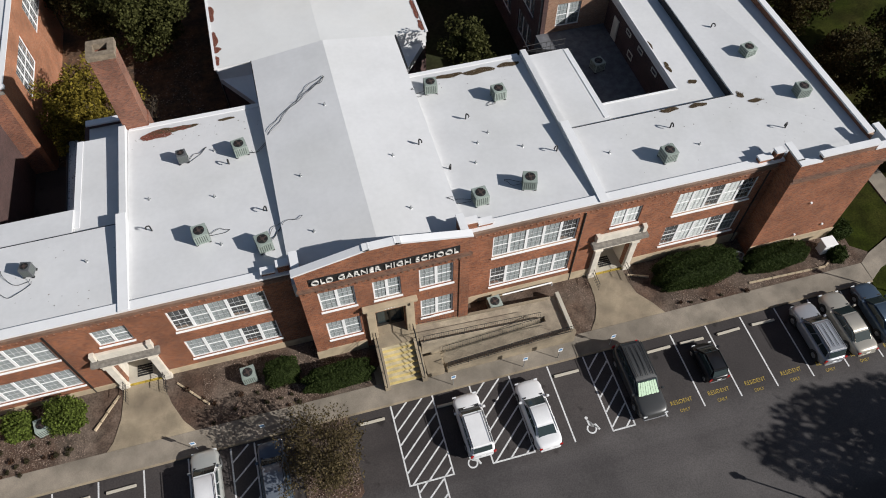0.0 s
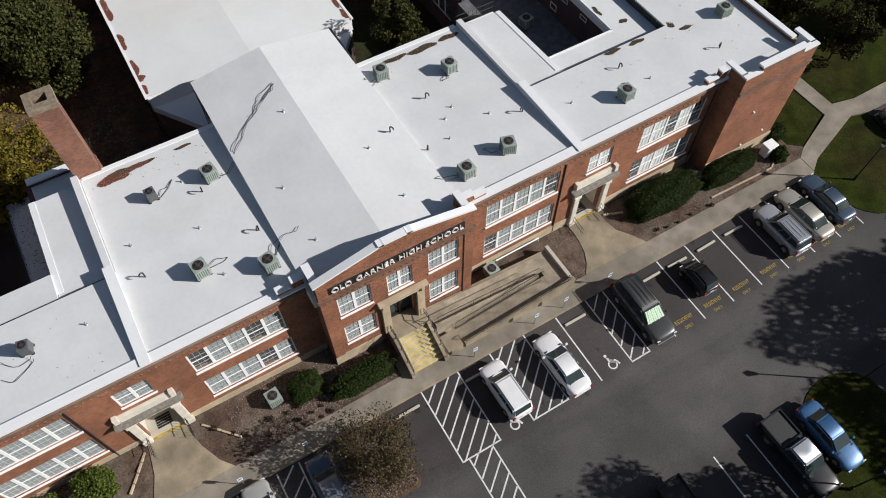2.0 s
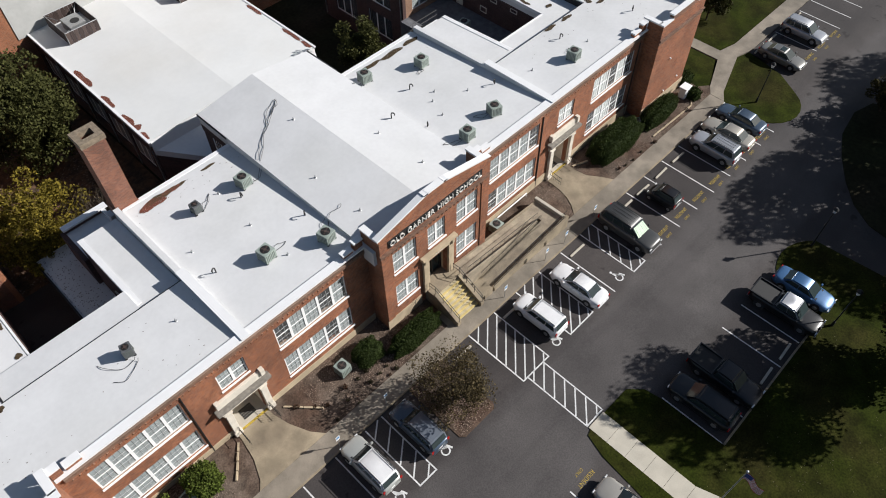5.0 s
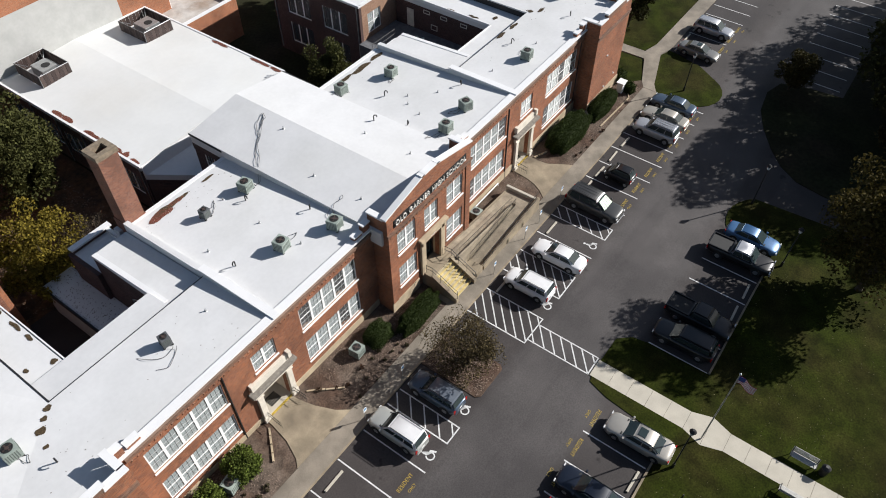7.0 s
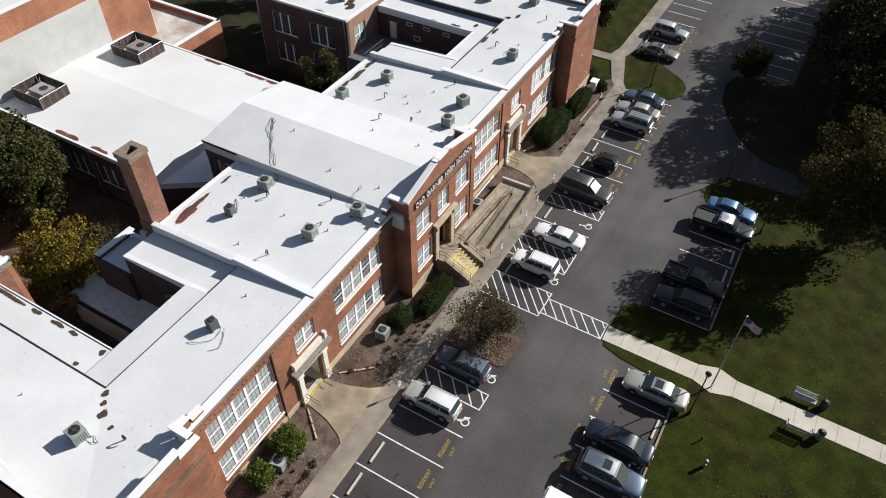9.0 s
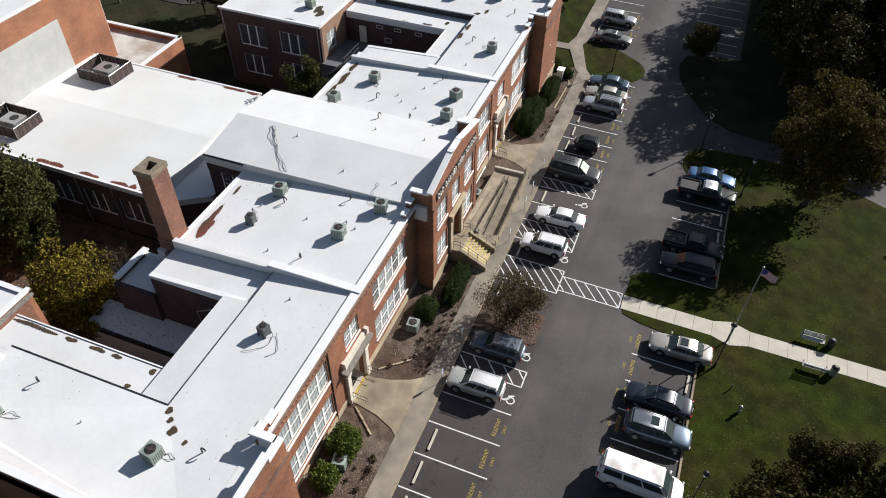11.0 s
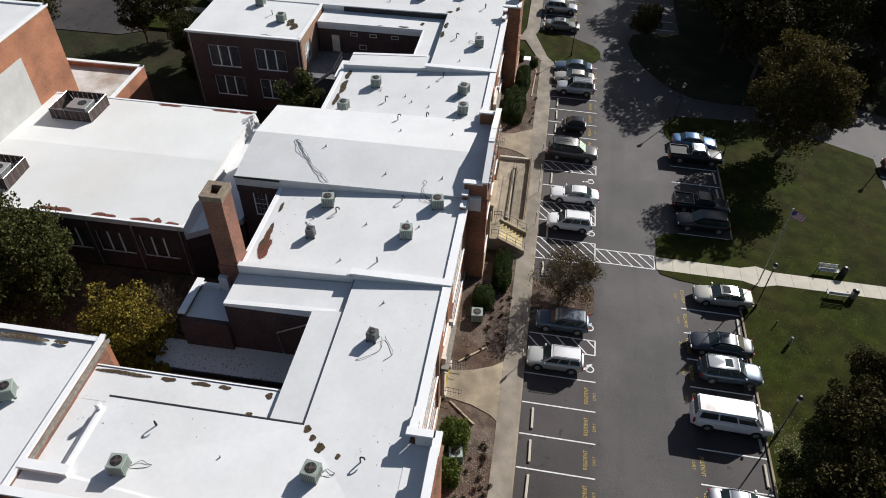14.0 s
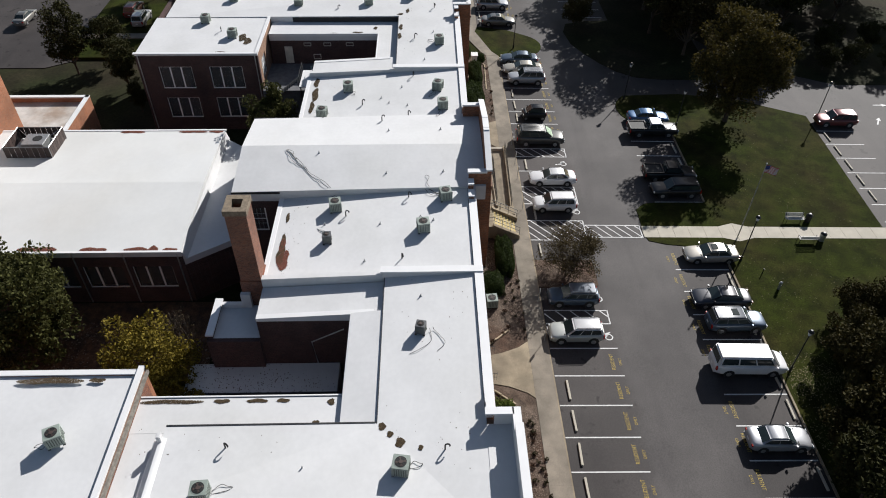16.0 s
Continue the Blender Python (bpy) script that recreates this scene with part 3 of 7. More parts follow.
def window_mesh(w, h, plain):
    if (w, h, plain) in WIN_MESH:
        return WIN_MESH[w, h, plain]
    t = 0.095
    f = B()
    if plain:
        wall(f, "y", 0.0, 0.05, -w / 2, w / 2, 0, h, [(-w / 2 + t * 0.75, w / 2 - t * 0.75, 0.10, h - t)])
    else:
        wall(f, "y", 0.0, 0.05, -w / 2, w / 2, 0, h, [(-w / 2 + t, w / 2 - t, 0.12, h / 2 - 0.025), (-w / 2 + t, w / 2 - t, h / 2 + 0.025, h - t)])
    fm = mesh_of("window", f, M_WHITE)
    g = B()
    iw = w - 2 * t + 0.02
    x0 = -iw / 2
    xs = [(x0 + iw * i / 3 + 0.007, x0 + iw * (i + 1) / 3 - 0.007) for i in range(3)]
    zs = [(0.12, h * 0.30 - 0.009), (h * 0.30 + 0.009, h / 2 - 0.02), (h / 2 + 0.02, h * 0.70 - 0.009), (h * 0.70 + 0.009, h - t)]
    wall(g, "y", 0.012, 0.016, x0, -x0, 0.11, h - t + 0.005, [(*a, *c) for a in xs for c in zs])
    gm = mesh_of("glazing_grid", g, M_MUNTIN)
    p = B()
    p.faces.new([p.verts.new(c) for c in ((-w / 2 + t * 0.7, 0.032, 0.09), (w / 2 - t * 0.7, 0.032, 0.09), (w / 2 - t * 0.7, 0.032, h - t * 0.9), (-w / 2 + t * 0.7, 0.032, h - t * 0.9))])
    pm = bpy.data.meshes.new("pane")
    p.to_mesh(pm)
    p.free()
    pm.materials.append(M_PANE)
    r = B()
    z = 0.15
    while z < h - t:
        v = [r.verts.new(c) for c in ((-w / 2 + t * 0.8, 0.040, z), (w / 2 - t * 0.8, 0.040, z), (w / 2 - t * 0.8, 0.050, z + 0.10), (-w / 2 + t * 0.8, 0.050, z + 0.10))]
        r.faces.new(v)
        z += 0.09
    bmn = mesh_of("blind", r, M_BLIND)
    # Near-black board close behind the pane; the unlit room is in its colour.
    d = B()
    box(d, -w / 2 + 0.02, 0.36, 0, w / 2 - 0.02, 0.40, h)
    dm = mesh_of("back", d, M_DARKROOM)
    WIN_MESH[w, h, plain] = fm, pm, bmn, dm, gm
    return WIN_MESH[w, h, plain]


def window(parent, x, y, z0, z1, w, turn=0.0, blind=True, label="", plain=False, white=False):
    fm, pm, bmn, dm, gm = window_mesh(round(w, 3), round(z1 - z0, 3), plain)
    ob = part("window", fm, None, parent, label)
    ob.matrix_basis = pose(x, y, z0, 0, 0, turn)
    pane = part("pane", pm, None, ob, local=True)
    pane.visible_shadow = False
    if blind:
        if white:
            bmn = bmn.copy()
            bmn.materials[0] = M_WHITEBLIND
        part("blind", bmn, None, ob, "closed white blind" if white else "pale slatted blind", local=True)
    if not plain:
        part("glazing_grid", gm, None, ob, local=True)
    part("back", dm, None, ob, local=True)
    return ob


rng = random.Random(5)
for x, y, z0, z1, w in wins:
    window(school, x, y + 0.09, z0, z1, w, blind=rng.random() < 0.9, white=17.0 < x < 27.4)
for yy, hs in ((FRONT, holes), (MID, mholes)):
    for x0, x1, z0, z1 in hs:
        if z0 > 1.95:
            b = B()
            box(b, x0 - 0.06, yy - 0.10, z0 - 0.10, x1 + 0.06, yy, z0 - 0.002)
            part("sill", b, M_WHITE, school, "white window sill")

# ---------------------------------------------------------------- roofs of the main block


def roof(parent, poly, z0, z1, label="flat white membrane roof", material=None):
    bq = B()
    prism(bq, poly, z0, z1)
    return part("roof", bq, material or M_ROOF, parent, label)


roof(school, [(FWL, 25.4), (-3.5, 25.4), (-3.5, REAR), (FWL, REAR)], 8.4, roof_z)
roof(school, [(7.3, 25.4), (FWR, 25.4), (FWR, REAR), (7.3, REAR)], 8.4, roof_z)
roof(school, [(-33.4, 25.4), (FWL - 0.5, 25.4), (FWL - 0.5, 31.9), (-26.1, 31.9), (-26.1, 44.4), (-31.3, 44.4), (-31.3, 46.8), (-33.4, 46.8)], 8.2, lambda x, y: max(9.05, roof_z(x, y)))
roof(school, [(FWR + 0.5, 25.4), (37.0, 25.4), (37.0, 59.2), (30.05, 59.2), (30.05, 31.95), (FWR + 0.5, 31.95)], 8.2, lambda x, y: max(8.95, roof_z(x, y)))
roof(school, [(-31.28, 44.42), (-26.1, 44.42), (-26.1, 46.78), (-31.28, 46.78)], 7.6, 8.37, "sunken white strip of roof beside the rear block")
b = B()
rim = [[b.verts.new((x, 44.05 + 0.16 * k, 8.98 + 0.2 * math.sin(math.pi * min(1.0, k / 5)) - 0.09 * max(0, k - 3))) for k in range(7)] for x in (-31.0, -26.9)]
for k in range(6):
    b.faces.new((rim[0][k], rim[1][k], rim[1][k + 1], rim[0][k + 1]))
ends = [[b.verts.new((x, y, 8.3)) for y in (44.05, 45.01)] for x in (-31.0, -26.9)]
b.faces.new((rim[0][6], rim[1][6], ends[1][1], ends[0][1]))
b.faces.new((*rim[1], ends[1][1], ends[1][0]))
b.faces.new((*reversed(rim[0]), ends[0][0], ends[0][1]))
part("cant", b, M_ROOF, school, "rounded white roof edge", smooth=True)
b = B()
box(b, -27.25, 44.35, 8.3, -26.85, 44.60, 9.62)
part("upstand", b, M_ROOF, school, "small white upstand at the roof edge", bevel=0.04)
coping([(-31.3, 44.3, 9.10), (-31.3, 46.7, 9.10)], wide=0.6, thick=0.3)
# middle roof: a very low gable whose eaves rise towards the rear


def mid_z(x, y):
    k = abs(x - C) / 5.55
    return (10.06 - 0.004 * (y - 25)) * (1 - k) + (9.63 - 0.020 * (y - 25)) * k


for side in (-1, 1):
    b = B()
    nx, ny = 6, 14
    gx = [C + side * 5.6 * i / nx for i in range(nx + 1)]
    gy = [23.92 + 20.98 * j / ny for j in range(ny + 1)]
    hi_v = [[b.verts.new((px, py, mid_z(px, py))) for py in gy] for px in gx]
    lo_v = [[b.verts.new((px, py, 8.3)) for py in gy] for px in gx]
    for i in range(nx):
        for j in range(ny):
            b.faces.new((hi_v[i][j], hi_v[i + 1][j], hi_v[i + 1][j + 1], hi_v[i][j + 1]))
    for j in range(ny):
        b.faces.new((hi_v[nx][j], lo_v[nx][j], lo_v[nx][j + 1], hi_v[nx][j + 1]))
    for i in range(nx):
        for j in (0, ny):
            b.faces.new((hi_v[i][j], lo_v[i][j], lo_v[i + 1][j], hi_v[i + 1][j]))
    part("roof", b, M_ROOF, school, "white low-pitched roof of the middle block")
# fire walls
for x, side in ((FWL - 0.25, -1), (FWR + 0.25, 1)):
    b = B()
    box(b, x - 0.25, 25.35, 6, x + 0.25, 32.0, 9.62)
    prism(b, [(x - 0.22, 32.0), (x + 0.22, 32.0), (x + 0.22, REAR), (x - 0.22, REAR)], 6, lambda px, py: 9.36 - (py - 32.0) * 0.040)
    part("fire_wall", b, M_ROOF, school, "raised white fire wall across the roof")
    coping([(x, 25.1, 9.62), (x, 31.9, 9.60)], wide=0.62, thick=0.10)
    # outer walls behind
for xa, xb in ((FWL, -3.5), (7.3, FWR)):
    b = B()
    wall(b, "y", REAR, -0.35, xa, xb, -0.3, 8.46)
    part("wall", b, M_BRICK_SHADE, school, "rear brick wall")
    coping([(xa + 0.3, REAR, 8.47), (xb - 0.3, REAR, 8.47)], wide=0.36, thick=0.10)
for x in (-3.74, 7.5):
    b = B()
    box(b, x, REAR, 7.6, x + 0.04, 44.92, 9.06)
    part("wall", b, M_BRICK_SHADE, school, "rear brick wall of the middle block")
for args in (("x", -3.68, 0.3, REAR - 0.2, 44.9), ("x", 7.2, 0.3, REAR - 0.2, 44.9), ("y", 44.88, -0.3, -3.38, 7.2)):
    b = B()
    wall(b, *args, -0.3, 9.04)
    part("wall", b, M_BRICK_SHADE, school, "rear brick wall of the middle block")
for x in (-3.82, 7.5):
    b = B()
    box(b, x, 40.95, 9.06, x + 0.12, 44.95, 9.22)
    part("eaves_board", b, M_BLACKEDGE, school, "black roof edge")
for xa, xb in ((FWL + 0.1, -3.7), (7.5, FWR - 0.1), (-25.5, FWL - 0.6), (FWR + 0.6, 29.5)):
    b = B()
    box(b, xa, 25.42, 9.4, xb, 25.46, 9.50)
    part("roof_seam", b, M_BLACKEDGE, school, "thin black seam behind the roof edge")
window(school, -3.72, 43.0, 5.2, 7.7, 1.2, -90, False)

# corridor roofs and courts at both sides
for s, x_in, x_out, x_far in ((-1, FWL - 0.5, -16.85, -23.6), (1, FWR + 0.5, 20.6, 26.85)):
    hi = -26.1 if s < 0 else 30.05
    xs = sorted((x_out, hi))
    roof(school, [(xs[0], 31.95), (xs[1], 31.95), (xs[1], 34.2), (xs[0], 34.2)], 7.6, (lambda x, y: 8.98 - (y - 31.95) * 0.11) if s < 0 else 8.38, "lower white corridor roof")
    xs = sorted((x_far, hi))
    roof(school, [(xs[0], 34.2), (xs[1], 34.2), (xs[1], 46.8), (xs[0], 46.8)], 7.6, 8.38, "lower white corridor roof")
    b = B()
    xa, xb = sorted((x_in, hi))
    box(b, xa, 31.9, 8.2, xb, 31.955, roof_z(0, 31.9) + 0.02)
    xh = hi if s < 0 else hi - 0.05
    box(b, xh, 31.955, 8.2, xh + 0.05, 44.4, 8.70 if s < 0 else 8.92)
    part("roof_edge", b, M_BLACKEDGE, school, "black flashing at the roof step")
    xs = sorted((x_in, x_out))
    roof(school, [(xs[0] + 0.03, 32.0), (xs[1] - 0.03, 32.0), (xs[1] - 0.03, REAR), (xs[0] + 0.03, REAR)], 8.1, lambda x, y: 8.72 - (y - 32.0) * 0.055, "white roof between fire wall and court")
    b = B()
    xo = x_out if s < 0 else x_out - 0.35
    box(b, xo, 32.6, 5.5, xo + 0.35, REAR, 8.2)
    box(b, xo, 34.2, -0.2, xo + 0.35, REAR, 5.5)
    part("wall", b, M_BRICK_SHADE, school, "brick court wall darkened for shade")
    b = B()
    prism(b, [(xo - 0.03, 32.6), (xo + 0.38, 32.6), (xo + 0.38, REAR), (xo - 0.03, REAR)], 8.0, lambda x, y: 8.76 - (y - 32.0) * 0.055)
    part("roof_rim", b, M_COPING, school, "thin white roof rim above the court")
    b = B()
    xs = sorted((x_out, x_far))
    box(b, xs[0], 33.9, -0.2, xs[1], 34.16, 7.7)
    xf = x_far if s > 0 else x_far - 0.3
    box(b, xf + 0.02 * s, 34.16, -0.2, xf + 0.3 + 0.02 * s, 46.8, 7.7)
    part("wall", b, M_BRICK_SHADE, school, "brick court wall darkened for shade")
    b = B()
    xs = sorted((x_out, x_far))
    box(b, xs[0] - 0.02, 34.15, 8.12, xs[1] + 0.02, 34.27, 8.44)
    xf2 = x_far + 0.06 * (-s)
    box(b, min(xf2, xf2 + 0.1), 34.2, 8.12, max(xf2, xf2 + 0.1), 46.8, 8.44)
    part("gutter", b, M_COPING, school, "white gutter at the court")
b = B()
prism(b, [(-26.09, 32.0), (-25.99, 32.0), (-25.99, 44.4), (-26.09, 44.4)], 8.2, lambda x, y: max(9.05, roof_z(x, y)) + 0.03)
part("roof_seam", b, M_BLACKEDGE, school, "thin black flashing along the roof step")
# small low roof by the chimney
roof(school, [(-16.85, REAR), (FWL - 0.4, REAR), (FWL - 0.4, 44.5), (-16.85, 44.5)], 3.2, 6.3, "low white roof by the chimney")
b = B()
box(b, -17.2, REAR, -0.2, -16.85, 44.6, 6.29)
box(b, -16.85, 44.2, -0.2, -13.6, 44.6, 6.6)
part("wall", b, M_BRICK_SHADE, school, "brick wall below the low roof, darkened for shade")
coping([(-16.7, 44.4, 6.6), (-13.6, 44.4, 6.6)], wide=0.55)
b = B()
box(b, -13.9, 42.5, 6.2, -13.6, 44.15, 6.65)
box(b, -13.9, 41.9, 6.2, -13.56, 42.6, 7.6)
part("upstand", b, M_ROOF, school, "white upstand beside the chimney")
# low court roof
roof(school, [(-19.6, 35.4), (-16.9, 35.4), (-16.9, 46.4), (-19.6, 46.4)], -0.2, 3.5, "low stained white roof in the court")
b = B()
box(b, -19.72, 35.3, 3.1, -19.6, 46.5, 3.62)
part("roof_edge", b, M_BLACKEDGE, school, "black flashing at the low roof")

# end pavilions
for xa, xb in ((29.95, 37.05), (-33.5, -26.15)):
    for args in (("y", MID, 0.4, xa, xb), ("x", xa, 0.4, MID + 0.4, 25.0), ("x", xb - 0.4, 0.4, MID + 0.4, 25.0)):
        b = B()
        wall(b, *args, -0.3, 10.4)
        part("wall", b, M_BRICK, school, "plain red brick wall of an end pavilion")
    roof(school, [(xa + 0.4, MID + 0.4), (xb - 0.4, MID + 0.4), (xb - 0.4, 25.41), (xa + 0.4, 25.41)], 8.6, 9.5)
    coping([(xa + 0.2, MID + 0.2, 10.4), (xa + 1.3, MID + 0.2, 10.4)])
    coping([(xb - 1.3, MID + 0.2, 10.4), (xb - 0.2, MID + 0.2, 10.4)])
    b = B()
    box(b, xa + 1.5, MID, 10.4, xb - 1.5, MID + 0.4, 10.85)
    box(b, xa - 0.05, MID - 0.12, 8.9, xb + 0.05, MID, 9.1)
    box(b, xa - 0.05, MID - 0.06, 8.6, xb + 0.05, MID, 8.72)
    part("cornice", b, M_CORNICE, school, "brown brick cornice")
    coping([(xa + 1.6, MID + 0.2, 10.86), (xb - 1.6, MID + 0.2, 10.86)])
    for x0, x1, y0, y1, z1 in ((xa + 0.4, xa + 0.43, MID + 0.43, 25.0, 10.38), (xb - 0.43, xb - 0.4, MID + 0.43, 25.0, 10.38), (xa + 0.4, xb - 0.4, MID + 0.4, MID + 0.43, 10.38), (xa + 1.5, xb - 1.5, MID + 0.4, MID + 0.43, 10.84)):
        b = B()
        box(b, x0, y0, 9.3 if z1 < 10.5 else 10.385, x1, y1, z1)
        part("lining", b, M_ROOF, school, "white membrane turned up inside the parapet")
    for x in (xa + 0.2, xb - 0.2):
        coping([(x, MID + 0.6, 10.4), (x, 25.3, 10.4)])
    b = B()
    box(b, xa - 0.07, MID - 0.07, -0.2, xb + 0.07, MID, 1.3)
    part("plinth", b, M_STONE, school, "tan stone base course")
# east end wall with raised edge
b = B()
wall(b, "x", 36.6, 0.4, 25.0, 59.2, -0.3, 9.75)
part("wall", b, M_BRICK, school, "red brick end wall")
coping([(36.8, 25.6, 9.75), (36.8, 59.2, 9.75)])
b = B()
wall(b, "x", -33.4, 0.4, 25.0, 47.0, -0.3, 9.75)
part("wall", b, M_BRICK, school, "red brick end wall")
coping([(-33.2, 25.6, 9.75), (-33.2, 47, 9.75)])

# chimney
M_CAP = mat("weathered_concrete_cap", (0.26, 0.205, 0.145), 0.9, vary=0.4, scale=0.8, grain=0.2, gscale=15)
chim = thing("chimney", (-12.55, 41.0, 0), "tall red brick chimney with a concrete cap", "chimney")
b = B()
prism(b, [(-13.55, 40.87), (-11.75, 40.87), (-11.75, 42.5), (-13.55, 42.5)], 0, 8.6)
part("base", b, M_BRICK_CHIM, chim)
b = B()
ring(b, -13.47, 40.95, -11.83, 42.42, 0.34, 8.6, 14.60)
part("shaft", b, M_BRICK_CHIM, chim)
b = B()
ring(b, -13.55, 40.87, -11.75, 42.5, 0.44, 14.60, 15.02)
part("cap", b, M_CAP, chim, "weathered concrete cap")

# ---------------------------------------------------------------- rear buildings
hall = thing("assembly_hall", (2, 60, 0), "brick assembly hall with a wide white roof", "building")
AX0, AX1, AY0, AY1 = -6.9, 11.0, 49.1, 71.2


def aud_z(x, y):
    return 5.75 + (9.0 - abs(x - 2.0)) * 0.04


for xa, xb in ((AX0 - 0.1, 2.0), (2.0, AX1 + 0.1)):
    roof(hall, [(xa, AY0), (xb, AY0), (xb, AY1), (xa, AY1)], 5.2, aud_z, "wide cream-white hall roof", M_AUDROOF)
hh = [(50.25 + i * 4.15, 53.6 + i * 4.15, 1.6, 4.05) for i in range(5)]
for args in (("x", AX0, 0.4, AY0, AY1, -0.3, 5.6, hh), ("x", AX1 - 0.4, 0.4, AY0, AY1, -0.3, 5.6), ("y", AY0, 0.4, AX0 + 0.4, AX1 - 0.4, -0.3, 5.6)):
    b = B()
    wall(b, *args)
    part("wall", b, M_BRICK_SHADE, hall)
for y in (49.5, 53.95, 58.1, 62.25, 66.4):
    b = B()
    box(b, AX0 - 0.10, y - 0.05, 0, AX0 - 0.01, y + 0.05, 5.5)
    part("downpipe", b, M_STEEL, hall, "pale downpipe")
for ya, yb, z0, z1 in hh:
    for i in range(3):
        window(hall, AX0 + 0.12, ya + (yb - ya) * (i + 0.5) / 3, z0, z1, (yb - ya) / 3, -90, False, plain=True)
b = B()
prism(b, [(AX0, AY0 - 0.02), (-4.1, 44.95), (7.8, 44.95), (AX1, AY0 - 0.02)], 4.2, 4.8)
part("link_roof", b, M_ROOF, hall, "low white roof between hall and school")
b = B()
prism(b, [(AX0 + 0.1, AY0 - 0.02), (-4.0, 44.95), (7.7, 44.95), (AX1 - 0.1, AY0 - 0.02)], -0.2, 4.2)
part("link_wall", b, M_BRICK_SHADE, hall, "brick walls below the low roof")
b = B()
v = [b.verts.new(c) for c in ((AX0, AY0 - 0.03, 5.72), (AX1, AY0 - 0.03, 5.72), (AX1, AY0 - 0.30, 4.8), (AX0, AY0 - 0.30, 4.8), (AX0, AY0 - 0.01, 4.8), (AX1, AY0 - 0.01, 4.8))]
b.faces.new((v[0], v[3], v[2], v[1]))
b.faces.new((v[0], v[1], v[5], v[4]))
b.faces.new((v[0], v[4], v[3]))
b.faces.new((v[1], v[2], v[5]))
part("upstand", b, M_ROOF, hall, "white sloping upstand")
coping([(AX0 - 0.1, AY0, 5.68), (AX0 - 0.1, AY1, 5.68)], wide=0.22, thick=0.12, parent=hall)
coping([(AX1 + 0.1, AY0, 5.68), (AX1 + 0.1, AY1, 5.68)], wide=0.22, thick=0.12, parent=hall)

tower = thing("stage_house", (2, 78, 0), "taller orange brick block with a white wall panel", "building")
b = B()
box(b, -10, 71.2, -0.3, 14.5, 92, 13.6)
part("wall", b, M_BRICK_TAN, tower)
b = B()
box(b, -8.0, 71.12, 5.6, 8.2, 71.2, 11.2)
part("panel", b, M_PANEL, tower, "plain pale wall panel")
b = B()
box(b, -10.1, 71.1, 13.6, 14.6, 92, 13.72)
part("roof", b, M_ROOF, tower)
coping([(-10, 71.25, 13.72), (14.4, 71.25, 13.72), (14.4, 92, 13.72)], wide=0.4, thick=0.15, parent=tower)
b = B()
box(b, 14.5, 71.3, 4.0, 14.62, 71.42, 13.5)
part("downpipe", b, M_COPING, tower, "white downpipe")
for x, y, w in ((3.0, 76.0, 1.6), (8.5, 78.0, 1.2), (-3.0, 77.0, 1.0)):
    b = B()
    box(b, x - w / 2, y - w / 2, 13.72, x + w / 2, y + w / 2, 14.1)
    part("roof_hatch", b, M_STEEL, tower, "low metal roof hatch", bevel=0.03)
annex = thing("low_annex", (17, 72, 0), "low orange brick annex with white parapet", "building")
b = B()
box(b, 11.1, 66.1, -0.3, 20.1, 66.5, 4.5)
part("wall", b, M_BRICK_TAN, annex)
b = B()
box(b, 19.7, 66.5, -0.3, 20.1, 88, 4.5)
part("wall", b, M_BRICK_TAN, annex)
b = B()
box(b, 11.1, 66.5, 3.2, 19.7, 88, 4.0)
part("roof", b, M_STAINED, annex, "tan-stained white roof")
coping([(11.3, 66.3, 4.5), (19.9, 66.3, 4.5), (19.9, 88, 4.5)], wide=0.45, thick=0.14, parent=annex)

wing = thing("classroom_wing", (26, 53, 0), "two-storey classroom wing, brick darkened on its shaded walls", "building")
NX, NY0, NY1 = 20.9, 47.0, 60.2
nh = [(y0, y0 + 3.6, z0, z1) for y0 in (48.9, 54.4) for z0, z1 in ((1.3, 3.8), (4.9, 7.5))]
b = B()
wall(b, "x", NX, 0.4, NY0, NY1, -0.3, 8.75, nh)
part("wall", b, M_BRICK_SHADE, wing)
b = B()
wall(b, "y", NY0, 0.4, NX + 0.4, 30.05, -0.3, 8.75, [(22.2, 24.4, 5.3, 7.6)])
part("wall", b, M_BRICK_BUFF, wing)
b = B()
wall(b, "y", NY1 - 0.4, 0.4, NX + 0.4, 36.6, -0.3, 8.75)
part("wall", b, M_BRICK_SHADE, wing)
for x, y in ((NX - 0.06, NY1 - 0.3), (NX - 0.06, NY0 + 0.3)):
    b = B()
    box(b, x - 0.05, y - 0.05, 0, x + 0.05, y + 0.05, 8.75)
    part("downpipe", b, M_STEEL, wing, "pale downpipe")
for ya, yb, z0, z1 in nh:
    for i in range(3):
        window(wing, NX + 0.12, ya + (yb - ya) * (i + 0.5) / 3, z0, z1, (yb - ya) / 3, -90, False, plain=True)
for i in range(2):
    window(wing, 22.75 + 1.1 * i, NY0 + 0.1, 5.3, 7.6, 1.1)
roof(wing, [(NX + 0.02, NY0 + 0.02), (30.04, NY0 + 0.02), (30.04, NY1), (NX + 0.02, NY1)], 8.4, 8.9)
coping([(NX + 0.15, NY0 + 0.15, 8.9), (NX + 0.15, NY1, 8.9)], wide=0.35, thick=0.12, parent=wing)
coping([(NX + 0.4, NY0 + 0.15, 8.9), (30.0, NY0 + 0.15, 8.9)], wide=0.35, thick=0.12, parent=wing)

